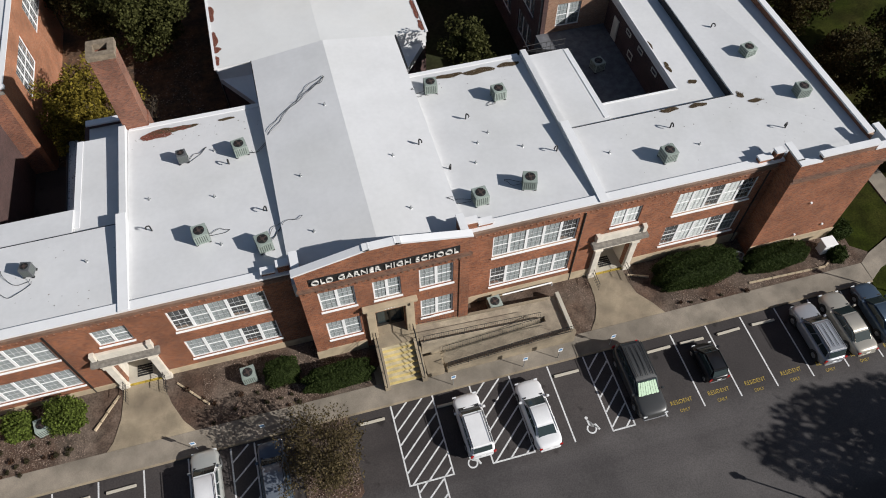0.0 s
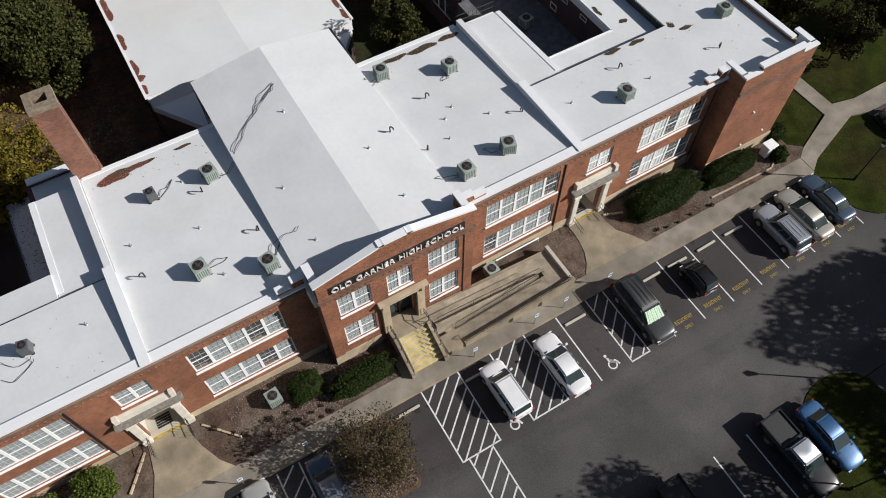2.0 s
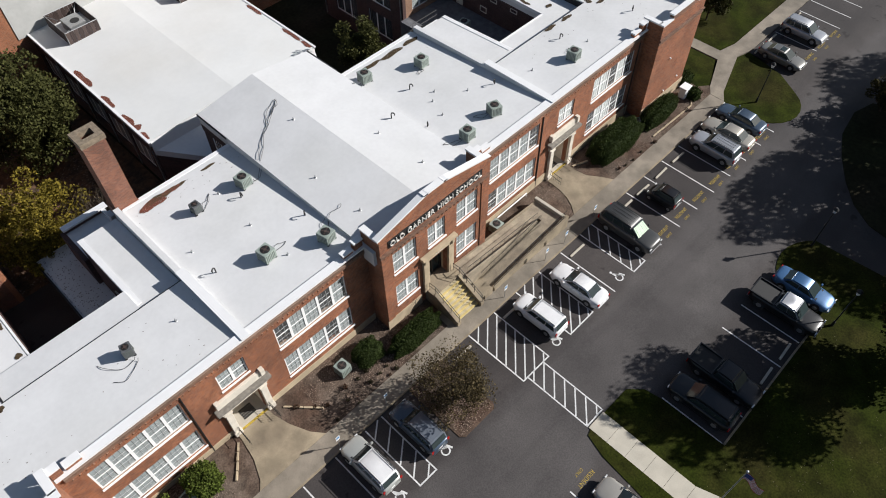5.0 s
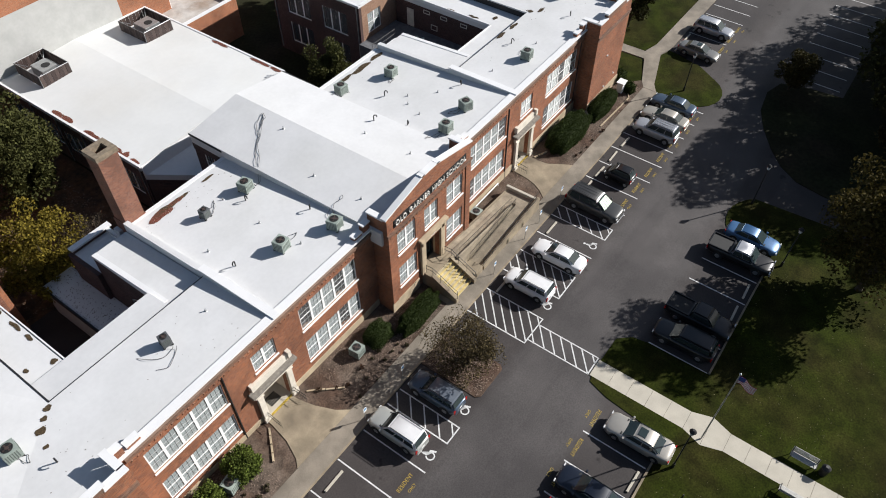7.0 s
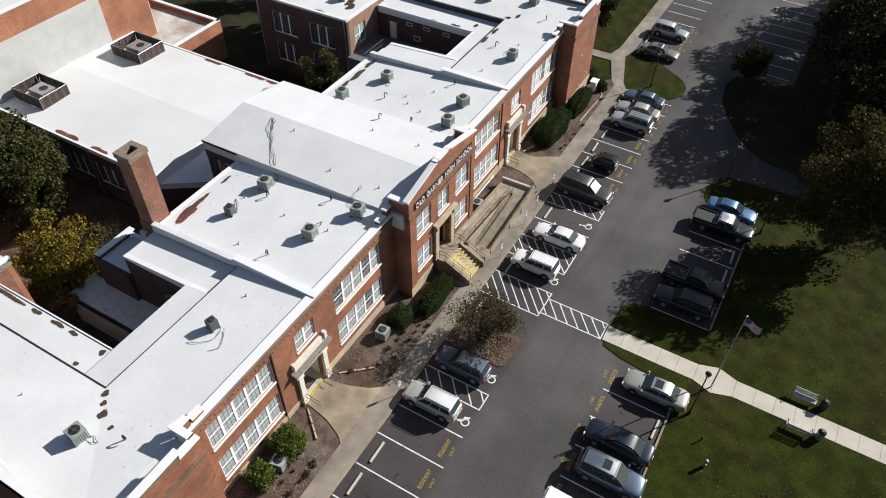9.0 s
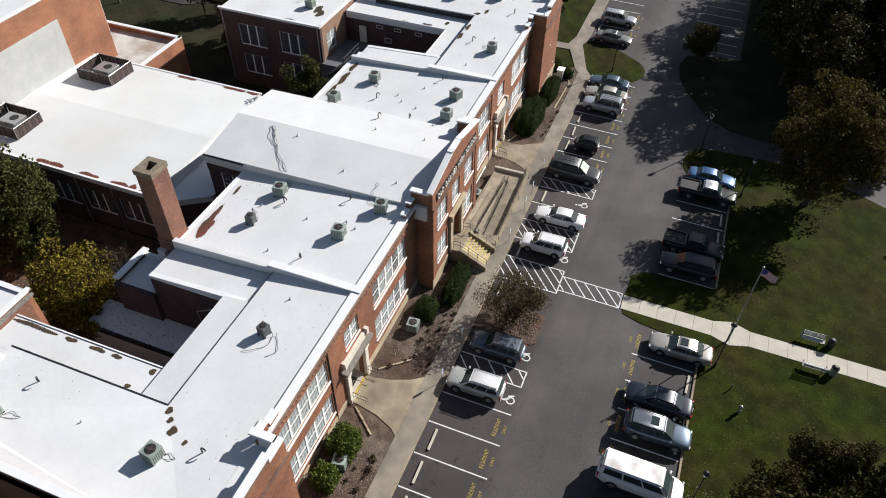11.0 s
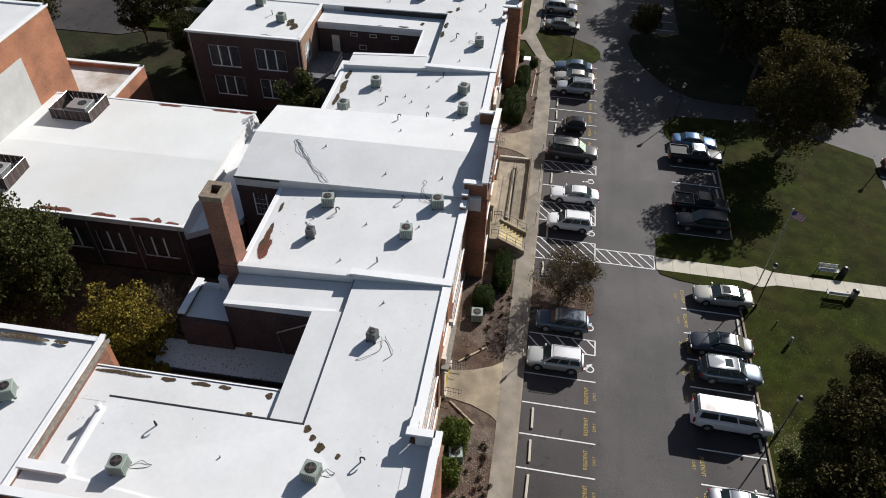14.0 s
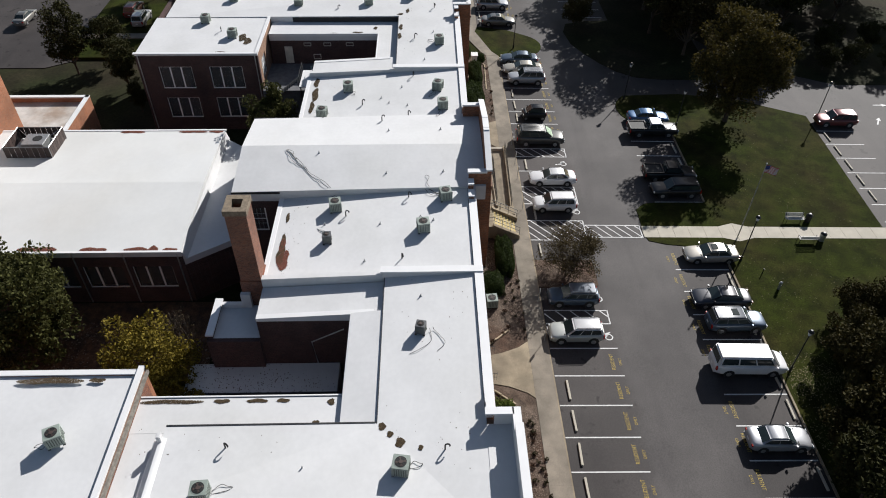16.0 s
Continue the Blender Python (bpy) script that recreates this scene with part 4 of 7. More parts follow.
west = thing("west_block", (-30, 54, 0), "brick rear block with flat white roof and raised edge", "building")
b = B()
wall(b, "x", -22.3, 0.4, 46.8, 75, -0.3, 9.15, [(50.5, 55.5, 4.7, 7.6), (59, 64, 4.7, 7.6)])
part("wall", b, M_BRICK_TAN, west)
b = B()
wall(b, "y", 46.8, 0.45, -33.4, -22.3, -0.3, 9.15)
part("wall", b, M_BRICK_CHIM, west)
b = B()
box(b, -31.0, 46.62, 8.86, -21.86, 46.8, 9.10)
part("ledge", b, M_HOOD, west, "stained grey ledge below the coping")
for y0 in (50.5, 59):
    for i in range(4):
        window(west, -22.02, y0 + 1.25 * (i + 0.5), 4.7, 7.6, 1.25, 90, False)
roof(west, [(-60, 47.25), (-22.3, 47.25), (-22.3, 75), (-60, 75)], 8.5, 9.08)
coping([(-60, 47.02, 9.16), (-21.9, 47.02, 9.16)], wide=0.34, thick=0.2, parent=west)
coping([(-22.1, 47.4, 9.15), (-22.1, 75, 9.15)], wide=0.4, thick=0.08, parent=west)

# ---------------------------------------------------------------- doors, steps and ramp
for x, zb in zip(DOORS, (0.80, 0.48)):
    d = thing("side_entrance", (x, FRONT, 0), "white stone door surround with a projecting hood", "entrance", "side doors of the school")
    for s in (-1, 1):
        b = B()
        box(b, x + s * 1.42 - 0.25, FRONT - 0.26, 0.0, x + s * 1.42 + 0.25, FRONT, 3.75)
        part("pier", b, M_TRIM, d, bevel=0.03)
        b = B()
        box(b, x + s * 1.42 - 0.33, FRONT - 0.34, 3.75, x + s * 1.42 + 0.33, FRONT, 3.95)
        part("capital", b, M_TRIM, d, bevel=0.04)
        b = B()
        box(b, x + s * 1.75 - 0.16, FRONT - 0.36, 5.10, x + s * 1.75 + 0.16, FRONT, 5.72)
        part("block", b, M_TRIM, d, bevel=0.02)
    b = B()
    box(b, x - 1.85, FRONT - 0.26, 3.95, x + 1.85, FRONT, 4.60)
    part("lintel", b, M_TRIM, d, bevel=0.03)
    b = B()
    box(b, x - 2.15, FRONT - 0.58, 4.58, x + 2.15, FRONT, 4.84)
    part("hood", b, M_HOOD, d, "grey weathered stone hood", bevel=0.04)
    b = B()
    box(b, x - 1.6, FRONT - 0.22, 4.88, x + 1.6, FRONT, 5.55)
    part("upper_panel", b, M_TRIM, d, bevel=0.02)
    b = B()
    wall(b, "y", FRONT + 1.6, 0.1, x - 1.15, x + 1.15, zb + 0.15, 3.9, [(x - 0.75, x - 0.08, zb + 0.5, zb + 2.2), (x + 0.08, x + 0.75, zb + 0.5, zb + 2.2)])
    part("double_door", b, M_TRIM, d, "pale double door set back in the porch")
    b = B()
    box(b, x - 0.78, FRONT + 1.72, zb + 0.45, x + 0.78, FRONT + 1.74, zb + 2.25)
    part("door_glass", b, M_CARGLASS, d)
    b = B()
    box(b, x - 1.25, FRONT + 0.4, 0.1, x - 1.15, FRONT + 1.8, 4.0)
    part("porch_wall", b, M_TRIM, d)
    b = B()
    box(b, x + 1.15, FRONT + 0.4, 0.1, x + 1.25, FRONT + 1.8, 4.0)
    part("porch_wall", b, M_TRIM, d)
    b = B()
    box(b, x - 1.25, FRONT + 0.4, 3.9, x + 1.25, FRONT + 1.8, 4.0)
    part("porch_ceiling", b, M_TRIM, d)
    b = B()
    box(b, x - 1.14, FRONT - 0.1, 0.0, x + 1.14, FRONT + 1.7, zb + 0.14)
    part("threshold", b, M_PATH, d)
    b = B()
    for k in range(5):
        box(b, x - 0.55, FRONT + 0.25 + 0.18 * k, zb + 0.14, x + 0.45, FRONT + 0.39 + 0.18 * k, zb + 0.16)
    part("door_mat", b, M_BLACK, d, "dark ribbed door mat")
    for s in (-1, 1):
        b = B()
        box(b, x + s * 1.42 - 0.32, FRONT - 0.36, 0.0, x + s * 1.42 + 0.32, FRONT - 0.02, zb + 0.40)
        part("pier_foot", b, M_TRIM, d, bevel=0.04)
    b = B()
    box(b, x - 1.14, FRONT - 0.25, 0.0, x + 1.14, FRONT - 0.1, zb + 0.07)
    part("yellow_edge", b, M_YELLOW, d, "yellow painted step edge")
    for s in (-1, 1):
        b = B()
        for z in (zb + 0.35, zb + 0.8):
            tube(b, [(x + s * 1.3, FRONT - 0.1, z + 0.1), (x + s * 1.35, FRONT - 1.5, z)], 0.022)
        for k in range(8):
            y = FRONT - 0.1 - 0.2 * k
            tube(b, [(x + s * 1.3, y, zb - 0.2), (x + s * 1.3, y, zb + 0.85)], 0.012, 4)
        part("handrail", b, M_METAL, d, "black iron handrail")

d = thing("main_entrance", (C, MID, 0), "tan stone main entrance with recessed doors", "entrance")
for s in (-1, 1):
    b = B()
    box(b, C + s * 1.32 - 0.30, MID - 0.22, 1.7, C + s * 1.32 + 0.30, MID, 5.25)
    part("pier", b, M_STONE, d, bevel=0.03)
    b = B()
    box(b, C + s * 1.45 - 0.14, MID - 0.34, 5.2, C + s * 1.45 + 0.14, MID - 0.22, 5.85)
    part("bracket", b, M_STONE, d, bevel=0.03)
b = B()
box(b, C - 1.62, MID - 0.22, 5.25, C + 1.62, MID, 5.75)
part("lintel", b, M_STONE, d, bevel=0.03)
b = B()
box(b, C - 1.85, MID - 0.42, 5.75, C + 1.85, MID, 6.02)
part("hood", b, M_STONE, d, bevel=0.04)
for i in range(4):
    b = B()
    box(b, C - 0.36 + 0.2 * i, MID - 0.235, 5.40, C - 0.26 + 0.2 * i, MID - 0.22, 5.62)
    part("number_bar", b, M_WHITE, d, "small plain white bar")
b = B()
wall(b, "y", MID + 0.62, 0.1, C - 1.0, C + 1.0, 1.85, 4.85, [(C - 0.85, C - 0.06, 2.1, 3.9), (C + 0.06, C + 0.85, 2.1, 3.9), (C - 0.85, C + 0.85, 4.1, 4.7)])
part("double_door", b, M_METAL, d, "dark double door set back in shade")
b = B()
box(b, C - 0.95, MID + 0.74, 1.9, C + 0.95, MID + 0.76, 4.8)
part("door_glass", b, M_CARGLASS, d)
for s in (-1, 1):
    b = B()
    box(b, C + s * 1.05 - 0.05, MID + 0.4, 1.7, C + s * 1.05 + 0.05, MID + 1.6, 4.95)
    part("porch_wall", b, M_STONE, d)
b = B()
box(b, C - 1.1, MID + 0.4, 4.85, C + 1.1, MID + 1.6, 4.95)
part("porch_ceiling", b, M_TRIM, d)
b = B()
box(b, C - 1.0, MID, 1.4, C + 1.0, MID + 1.6, 1.86)
part("threshold", b, M_CONC, d)

LAND, FOOT = 1.84, 0.30
st = thing("front_steps", (1.8, 21.4, 0), "ochre-painted front steps between low concrete walls", "steps")
b = B()
prism(b, [(0.45, 22.5), (3.5, 22.5), (3.5, MID), (0.45, MID)], 0.05, LAND)
part("landing", b, M_CONC, st)
N, GO = 8, 0.32
for i in range(1, N):
    z1 = LAND - (LAND - FOOT) * i / N
    b = B()
    y1 = 22.5 - GO * (i - 1)
    box(b, 0.8, y1 - GO, 0.05, 3.05, y1, z1)
    part("step", b, M_TREAD, st)
    b = B()
    box(b, 0.8, y1 - GO - 0.01, z1 - 0.12, 3.05, y1 - GO + 0.12, z1 + 0.006)
    part("nosing", b, M_STEP, st, "ochre painted step edge")
for xa, xb in ((0.42, 0.8), (3.05, 3.43)):
    b = B()
    vs = [(xa, 19.95, 0.05), (xb, 19.95, 0.05), (xb, 22.5, 0.05), (xa, 22.5, 0.05)]
    prism(b, [v[:2] for v in vs], 0.05, lambda x, y: 0.72 + (y - 19.95) * 0.50)
    part("side_wall", b, M_CONC, st, bevel=0.02)
for x in (0.6, 3.24):
    b = B()
    for h in (0.85, 0.45):
        tube(b, [(x, 19.95, 0.72 + h), (x, 22.5, 1.99 + h), (x, 23.2, 1.92 + h)], 0.025)
    for y in (19.98, 20.85, 21.7, 22.5, 23.15):
        zb = min(0.72 + (y - 19.95) * 0.50, 1.96)
        tube(b, [(x, y, zb - 0.05), (x, y, zb + 0.85)], 0.022)
    part("handrail", b, M_METAL, st, "thin black iron handrail")

rp = thing("access_ramp", (9, 22, 0), "concrete switchback access ramp with iron railings", "ramp")
X0, X1 = 3.5, 12.7


def up_z(x):
    return LAND - (x - X0) / (X1 - X0) * 0.77


def low_z(x):
    return 1.07 - (X1 - x) / (X1 - 4.9) * 0.74


b = B()
prism(b, [(X0, 22.15), (X1, 22.15), (X1, 23.42), (X0, 23.42)], 0.05, lambda x, y: up_z(x))
part("upper_ramp", b, M_RAMP, rp)
b = B()
prism(b, [(X1, 20.45), (14.05, 20.45), (14.05, 23.42), (X1, 23.42)], 0.05, 1.07)
part("turning_landing", b, M_RAMP, rp)
b = B()
prism(b, [(4.9, 20.45), (X1, 20.45), (X1, 21.75), (4.9, 21.75)], 0.05, lambda x, y: low_z(x))
part("lower_ramp", b, M_RAMP, rp)
for ya, yb, fn, xa, xb in ((21.85, 22.15, lambda x, y: up_z(x) + 0.16, X0, 12.3), (20.15, 20.45, lambda x, y: low_z(x) + 0.32, 4.9, 14.35)):
    b = B()
    prism(b, [(xa, ya), (xb, ya), (xb, yb), (xa, yb)], 0.05, fn)
    part("kerb_wall", b, M_CONC if ya < 21 else M_RAMP, rp, bevel=0.02)
b = B()
prism(b, [(14.05, 20.45), (14.35, 20.45), (14.35, 23.7), (14.05, 23.7)], 0.05, 1.38)
part("end_wall", b, M_PATH, rp, bevel=0.02)
b = B()
prism(b, [(X0, 23.42), (14.05, 23.42), (14.05, 23.6), (X0, 23.6)], 0.05, lambda x, y: up_z(x) + 0.12)
part("kerb_wall", b, M_CONC, rp)
b = B()
prism(b, [(3.45, 20.15), (4.7, 20.15), (4.7, 21.5), (3.45, 21.5)], 0.05, 0.95)
part("planter", b, M_CONC, rp, "square concrete planter at the ramp foot", bevel=0.03)
for y, fz, xa, xb in ((22.0, lambda x: up_z(x) + 0.16, 3.7, 12.3), (21.72, lambda x: low_z(min(x, X1)), 5.0, 12.5), (20.3, lambda x: low_z(min(x, X1)) + 0.32, 5.0, 14.1), (23.5, lambda x: up_z(x) + 0.12, 3.7, 7.4)):
    b = B()
    k = int((xb - xa) / 0.16)
    for h in (0.12, 0.88):
        tube(b, [(xa + (xb - xa) * i / 6, y, fz(xa + (xb - xa) * i / 6) + h) for i in range(7)], 0.022, 5)
    for i in range(k + 1):
        x = xa + (xb - xa) * i / k
        tube(b, [(x, y, fz(x) + (0 if i % 9 == 0 else 0.12)), (x, y, fz(x) + 0.88)], 0.018 if i % 9 == 0 else 0.008, 4)
    part("railing", b, M_METAL, rp, "thin black iron railing")

# ---------------------------------------------------------------- markings
PAINT_Z = 0.004


def stripe(name, xa, ya, xb, yb, width=0.10, z=PAINT_Z, group="bay lines", label="white painted parking bay line", material=None):
    b = B()
    d = Vector((xb - xa, yb - ya)).normalized()
    s = Vector((-d.y, d.x)) * width / 2
    prism(b, [(xa - s.x, ya - s.y), (xb - s.x, yb - s.y), (xb + s.x, yb + s.y), (xa + s.x, ya + s.y)], z, z + 0.005)
    return solo(name, b, material or M_LINE, label, "road marking", group)


YA, YB = 12.9, 18.35
for x in [11.55, 18.05, 20.8, 23.54, 26.28, 29.03, 31.77, 34.51, 37.0] + [-12.59 - 2.743 * k for k in range(14)]:
    stripe("parking_line", x, YA, x, YB)
for x in (-3.4, -6.15, -8.9, -11.65, -14.4, -17.1, -19.9, -22.75, -25.6, -28.3, -31.1):
    stripe("parking_line", x, 0.85, x, 5.7)
for x in (6.45, 9.15, 11.85, 14.6, 17.45, 20.2):
    stripe("parking_line", x, 0.3, x, 5.15)
for k in range(9):
    stripe("parking_line", 48.7 + 2.743 * k, 15.8, 48.7 + 2.743 * k, 20.5)
for k in range(7):
    stripe("parking_line", 20.0 - 2.743 * k, -21.4, 20.0 - 2.743 * k, -17.0)
for k in range(9):
    stripe("parking_line", 50 + 2.743 * k, 2.2, 50 + 2.743 * k, 7.9)


def hatch(xa, xb, ya, yb, slant, step, open_top=False):
    """A striped no-parking zone: one thing with its outline and bars."""
    ob = thing("hatched_zone", ((xa + xb) / 2, (ya + yb) / 2, 0), "white striped no-parking zone painted on asphalt", "road marking", "hatched zones")

    def bar(x0, y0, x1, y1):
        bq = B()
        d = Vector((x1 - x0, y1 - y0)).normalized()
        s = Vector((-d.y, d.x)) * 0.05
        prism(bq, [(x0 - s.x, y0 - s.y), (x1 - s.x, y1 - s.y), (x1 + s.x, y1 + s.y), (x0 + s.x, y0 + s.y)], PAINT_Z, PAINT_Z + 0.005)
        part("bar", bq, M_LINE, ob)

    bar(xa, ya, xa, yb)
    bar(xb, ya, xb, yb)
    bar(xa - 0.05, ya, xb + 0.05, ya)
    w = xb - xa
    y = ya - abs(slant) * w + step * 0.5
    while y < yb:
        pa, pb = (xa + 0.05, y), (xb - 0.05, y + slant * w) if slant > 0 else (xb - 0.05, y)
        if slant < 0:
            pa = (xa + 0.05, y - slant * w)
        (x0, y0), (x1, y1) = pa, pb
        # clip to the zone
        def cut(x0, y0, x1, y1):
            t0, t1 = 0.0, 1.0
            dy = y1 - y0
            for lim, sign in ((ya, 1), (yb, -1)):
                a0, a1 = sign * (y0 - lim), sign * (y1 - lim)
                if a0 < 0 and a1 < 0:
                    return None
                if a0 < 0:
                    t0 = max(t0, -a0 / (a1 - a0))
                if a1 < 0:
                    t1 = min(t1, a0 / (a0 - a1))
            return (x0 + (x1 - x0) * t0, y0 + dy * t0, x0 + (x1 - x0) * t1, y0 + dy * t1) if t1 - t0 > 0.05 else None
        c = cut(x0, y0, x1, y1)
        if c:
            bar(*c)
        y += step
    return ob


hatch(0.55, 3.4, 13.0, 18.4, 0.85, 0.92)
hatch(6.0, 8.8, 13.0, 18.4, 0.85, 0.92)
hatch(14.2, 15.75, 12.95, 18.4, 0.85, 1.05)
hatch(-9.95, -8.45, 12.95, 18.3, 0.8, 1.25)
hatch(1.0, 2.75, 7.65, 13.0, 0.78, 0.95)

# wheelchair symbols
for x, y in ((4.75, 13.5), (12.9, 13.6), (-7.1, 13.55), (-11.4, 13.5)):
    b = B()
    ob = thing("wheelchair_symbol", (x, y, 0), "white wheelchair symbol painted on asphalt", "road marking", "wheelchair symbols")
    k, r0, r1 = 18, 0.34, 0.24
    rr = []
    for i in range(k):
        a = radians(120 + 285 * i / (k - 1))
        rr.append([b.verts.new((x + r * math.cos(a), y - 0.15 + r * math.sin(a), PAINT_Z + 0.004)) for r in (r0, r1)])
    for p, q in zip(rr, rr[1:]):
        b.faces.new((p[0], q[0], q[1], p[1]))
    part("wheel", b, M_LINE, ob)
    b = B()
    prism(b, [(x - 0.16, y + 0.45), (x - 0.04, y + 0.47), (x + 0.0, y + 0.0), (x + 0.30, y - 0.02), (x + 0.42, y - 0.35), (x + 0.55, y - 0.30), (x + 0.38, y + 0.12), (x - 0.12, y + 0.10)], PAINT_Z, PAINT_Z + 0.006)
    part("figure_bars", b, M_LINE, ob)
    b = B()
    prism(b, arc(x - 0.1, y + 0.62, 0.11, 0, 330, 11), PAINT_Z, PAINT_Z + 0.006)
    part("disc", b, M_LINE, ob)

TXT1 = text_mesh("resident", "RESIDENT", 0.42, 0.002, M_YELLOW, 1.1)
TXT2 = text_mesh("only", "ONLY", 0.33, 0.002, M_YELLOW, 1.1)
for me, w in ((TXT1, 1.55), (TXT2, 0.72)):
    ww = max(v.co.x for v in me.vertices) - min(v.co.x for v in me.vertices)
    me.transform(Matrix.Diagonal((w / ww, 1, 1, 1)))


def bay_text(x, y, turn):
    ob = thing("bay_lettering", (0, 0, 0), "faded yellow RESIDENT ONLY lettering on asphalt", "road marking", "bay lettering")
    a = part("resident", TXT1, None, ob, local=True)
    a.location = (0, 0.28, 0)
    a = part("only", TXT2, None, ob, local=True)
    a.location = (0, -0.32, 0)
    ob.matrix_basis = pose(x, y, PAINT_Z + 0.004, 0, 0, turn)


for x in (19.4, 22.15, 24.9, 27.65, 30.4, 33.1, 35.8):
    bay_text(x, 13.35, 0)
for k in range(7):
    bay_text(-13.96 - 2.743 * k, 13.3, 0)
for x in (-2.0, -4.8, -7.5, -10.3, -13.0, -18.5, -21.3, -24.2):
    bay_text(x, 5.75, 180)
for k in range(3):
    bay_text(50.1 + 2.743 * k, 15.6, 0)

# concrete wheel stops
b = B()
prism(b, [(-0.9, -0.09), (0.9, -0.09), (0.9, 0.09), (-0.9, 0.09)], 0.0, 0.13)
stop = solo("wheel_stop", b, M_PATH, "pale concrete wheel stop", "wheel stop", "wheel stops", bevel=0.025)
stop.matrix_basis = pose(-0.9, 17.65, 0.005, 0, 0, 0)
for x in (4.4, 12.65, 19.5, 22.05, 24.9, 27.65, -16.7, -19.45, -22.2, -24.9, -27.7, -30.4):
    copy_thing(stop, pose(x, 17.5, 0.005, 0, 0, rng.uniform(-1.5, 1.5)))
for x in (-4.8, -7.5, -10.3, -15.7, -18.5, -24.2):
    copy_thing(stop, pose(x, 1.15, 0.005, 0, 0, rng.uniform(-1.5, 1.5)))
for x in (18.7, 15.9, 13.2, 10.4, 7.7):
    copy_thing(stop, pose(x, -17.75, 0.005, 0, 0, 0))
for x in (13.2, 16.0):
    copy_thing(stop, pose(x, 0.7, 0.005, 0, 0, 2))
for x in (47.3, 50.1, 52.8, 55.6):
    copy_thing(stop, pose(x, 20.2, 0.005, 0, 0, 0))

# direction arrow
for x, y, a in ((33.5, -1.2, 100), (26.0, -27.5, 180), (22.3, -25.5, 240)):
    b = B()
    prism(b, [(-0.08, -0.9), (0.08, -0.9), (0.08, 0.2), (0.3, 0.2), (0, 0.9), (-0.3, 0.2), (-0.08, 0.2)], 0, 0.006)
    ar = solo("direction_arrow", b, M_LINE, "white painted direction arrow", "road marking", "arrows")
    ar.matrix_basis = pose(x, y, PAINT_Z, 0, 0, a)

# ---------------------------------------------------------------- vehicles


def paint(name, c, metal=0.0, rough=0.35):
    m = mat(name, c, rough, metal, vary=0.08, scale=2.5, grain=0.04, gscale=12)
    p = m.node_tree.nodes["Principled BSDF"]
    p.inputs["Coat Weight"].default_value = 0.7
    p.inputs["Coat Roughness"].default_value = 0.08
    return m


P_WHITE = paint("white_car_paint", (0.72, 0.72, 0.72))
P_SILVER = paint("silver_car_paint", (0.42, 0.43, 0.45), 0.5)
P_BEIGE = paint("beige_car_paint", (0.42, 0.39, 0.33), 0.4)
P_GREY = paint("grey_car_paint", (0.20, 0.195, 0.18), 0.4)
P_CHAR = paint("charcoal_car_paint", (0.055, 0.055, 0.053), 0.3)
P_BLUE = paint("blue_car_paint", (0.05, 0.13, 0.27), 0.3)
P_SLATE = paint("slate_blue_car_paint", (0.065, 0.095, 0.135), 0.4)
P_NAVY = paint("navy_car_paint", (0.009, 0.013, 0.024), 0.1)
P_BLACK = paint("black_car_paint", (0.008, 0.008, 0.009), 0.0)
P_BLACK.node_tree.nodes["Principled BSDF"].inputs["Coat Weight"].default_value = 0.25
P_GREEN = paint("grey_green_car_paint", (0.47, 0.48, 0.45), 0.4)
P_DUSTY = paint("dusty_blue_car_paint", (0.075, 0.09, 0.115), 0.1)
P_DULL = paint("dull_steel_car_paint", (0.15, 0.17, 0.20), 0.2)
P_RED = paint("red_car_paint", (0.15, 0.028, 0.027), 0.2)
P_GOLD = paint("champagne_car_paint", (0.42, 0.395, 0.35), 0.4)

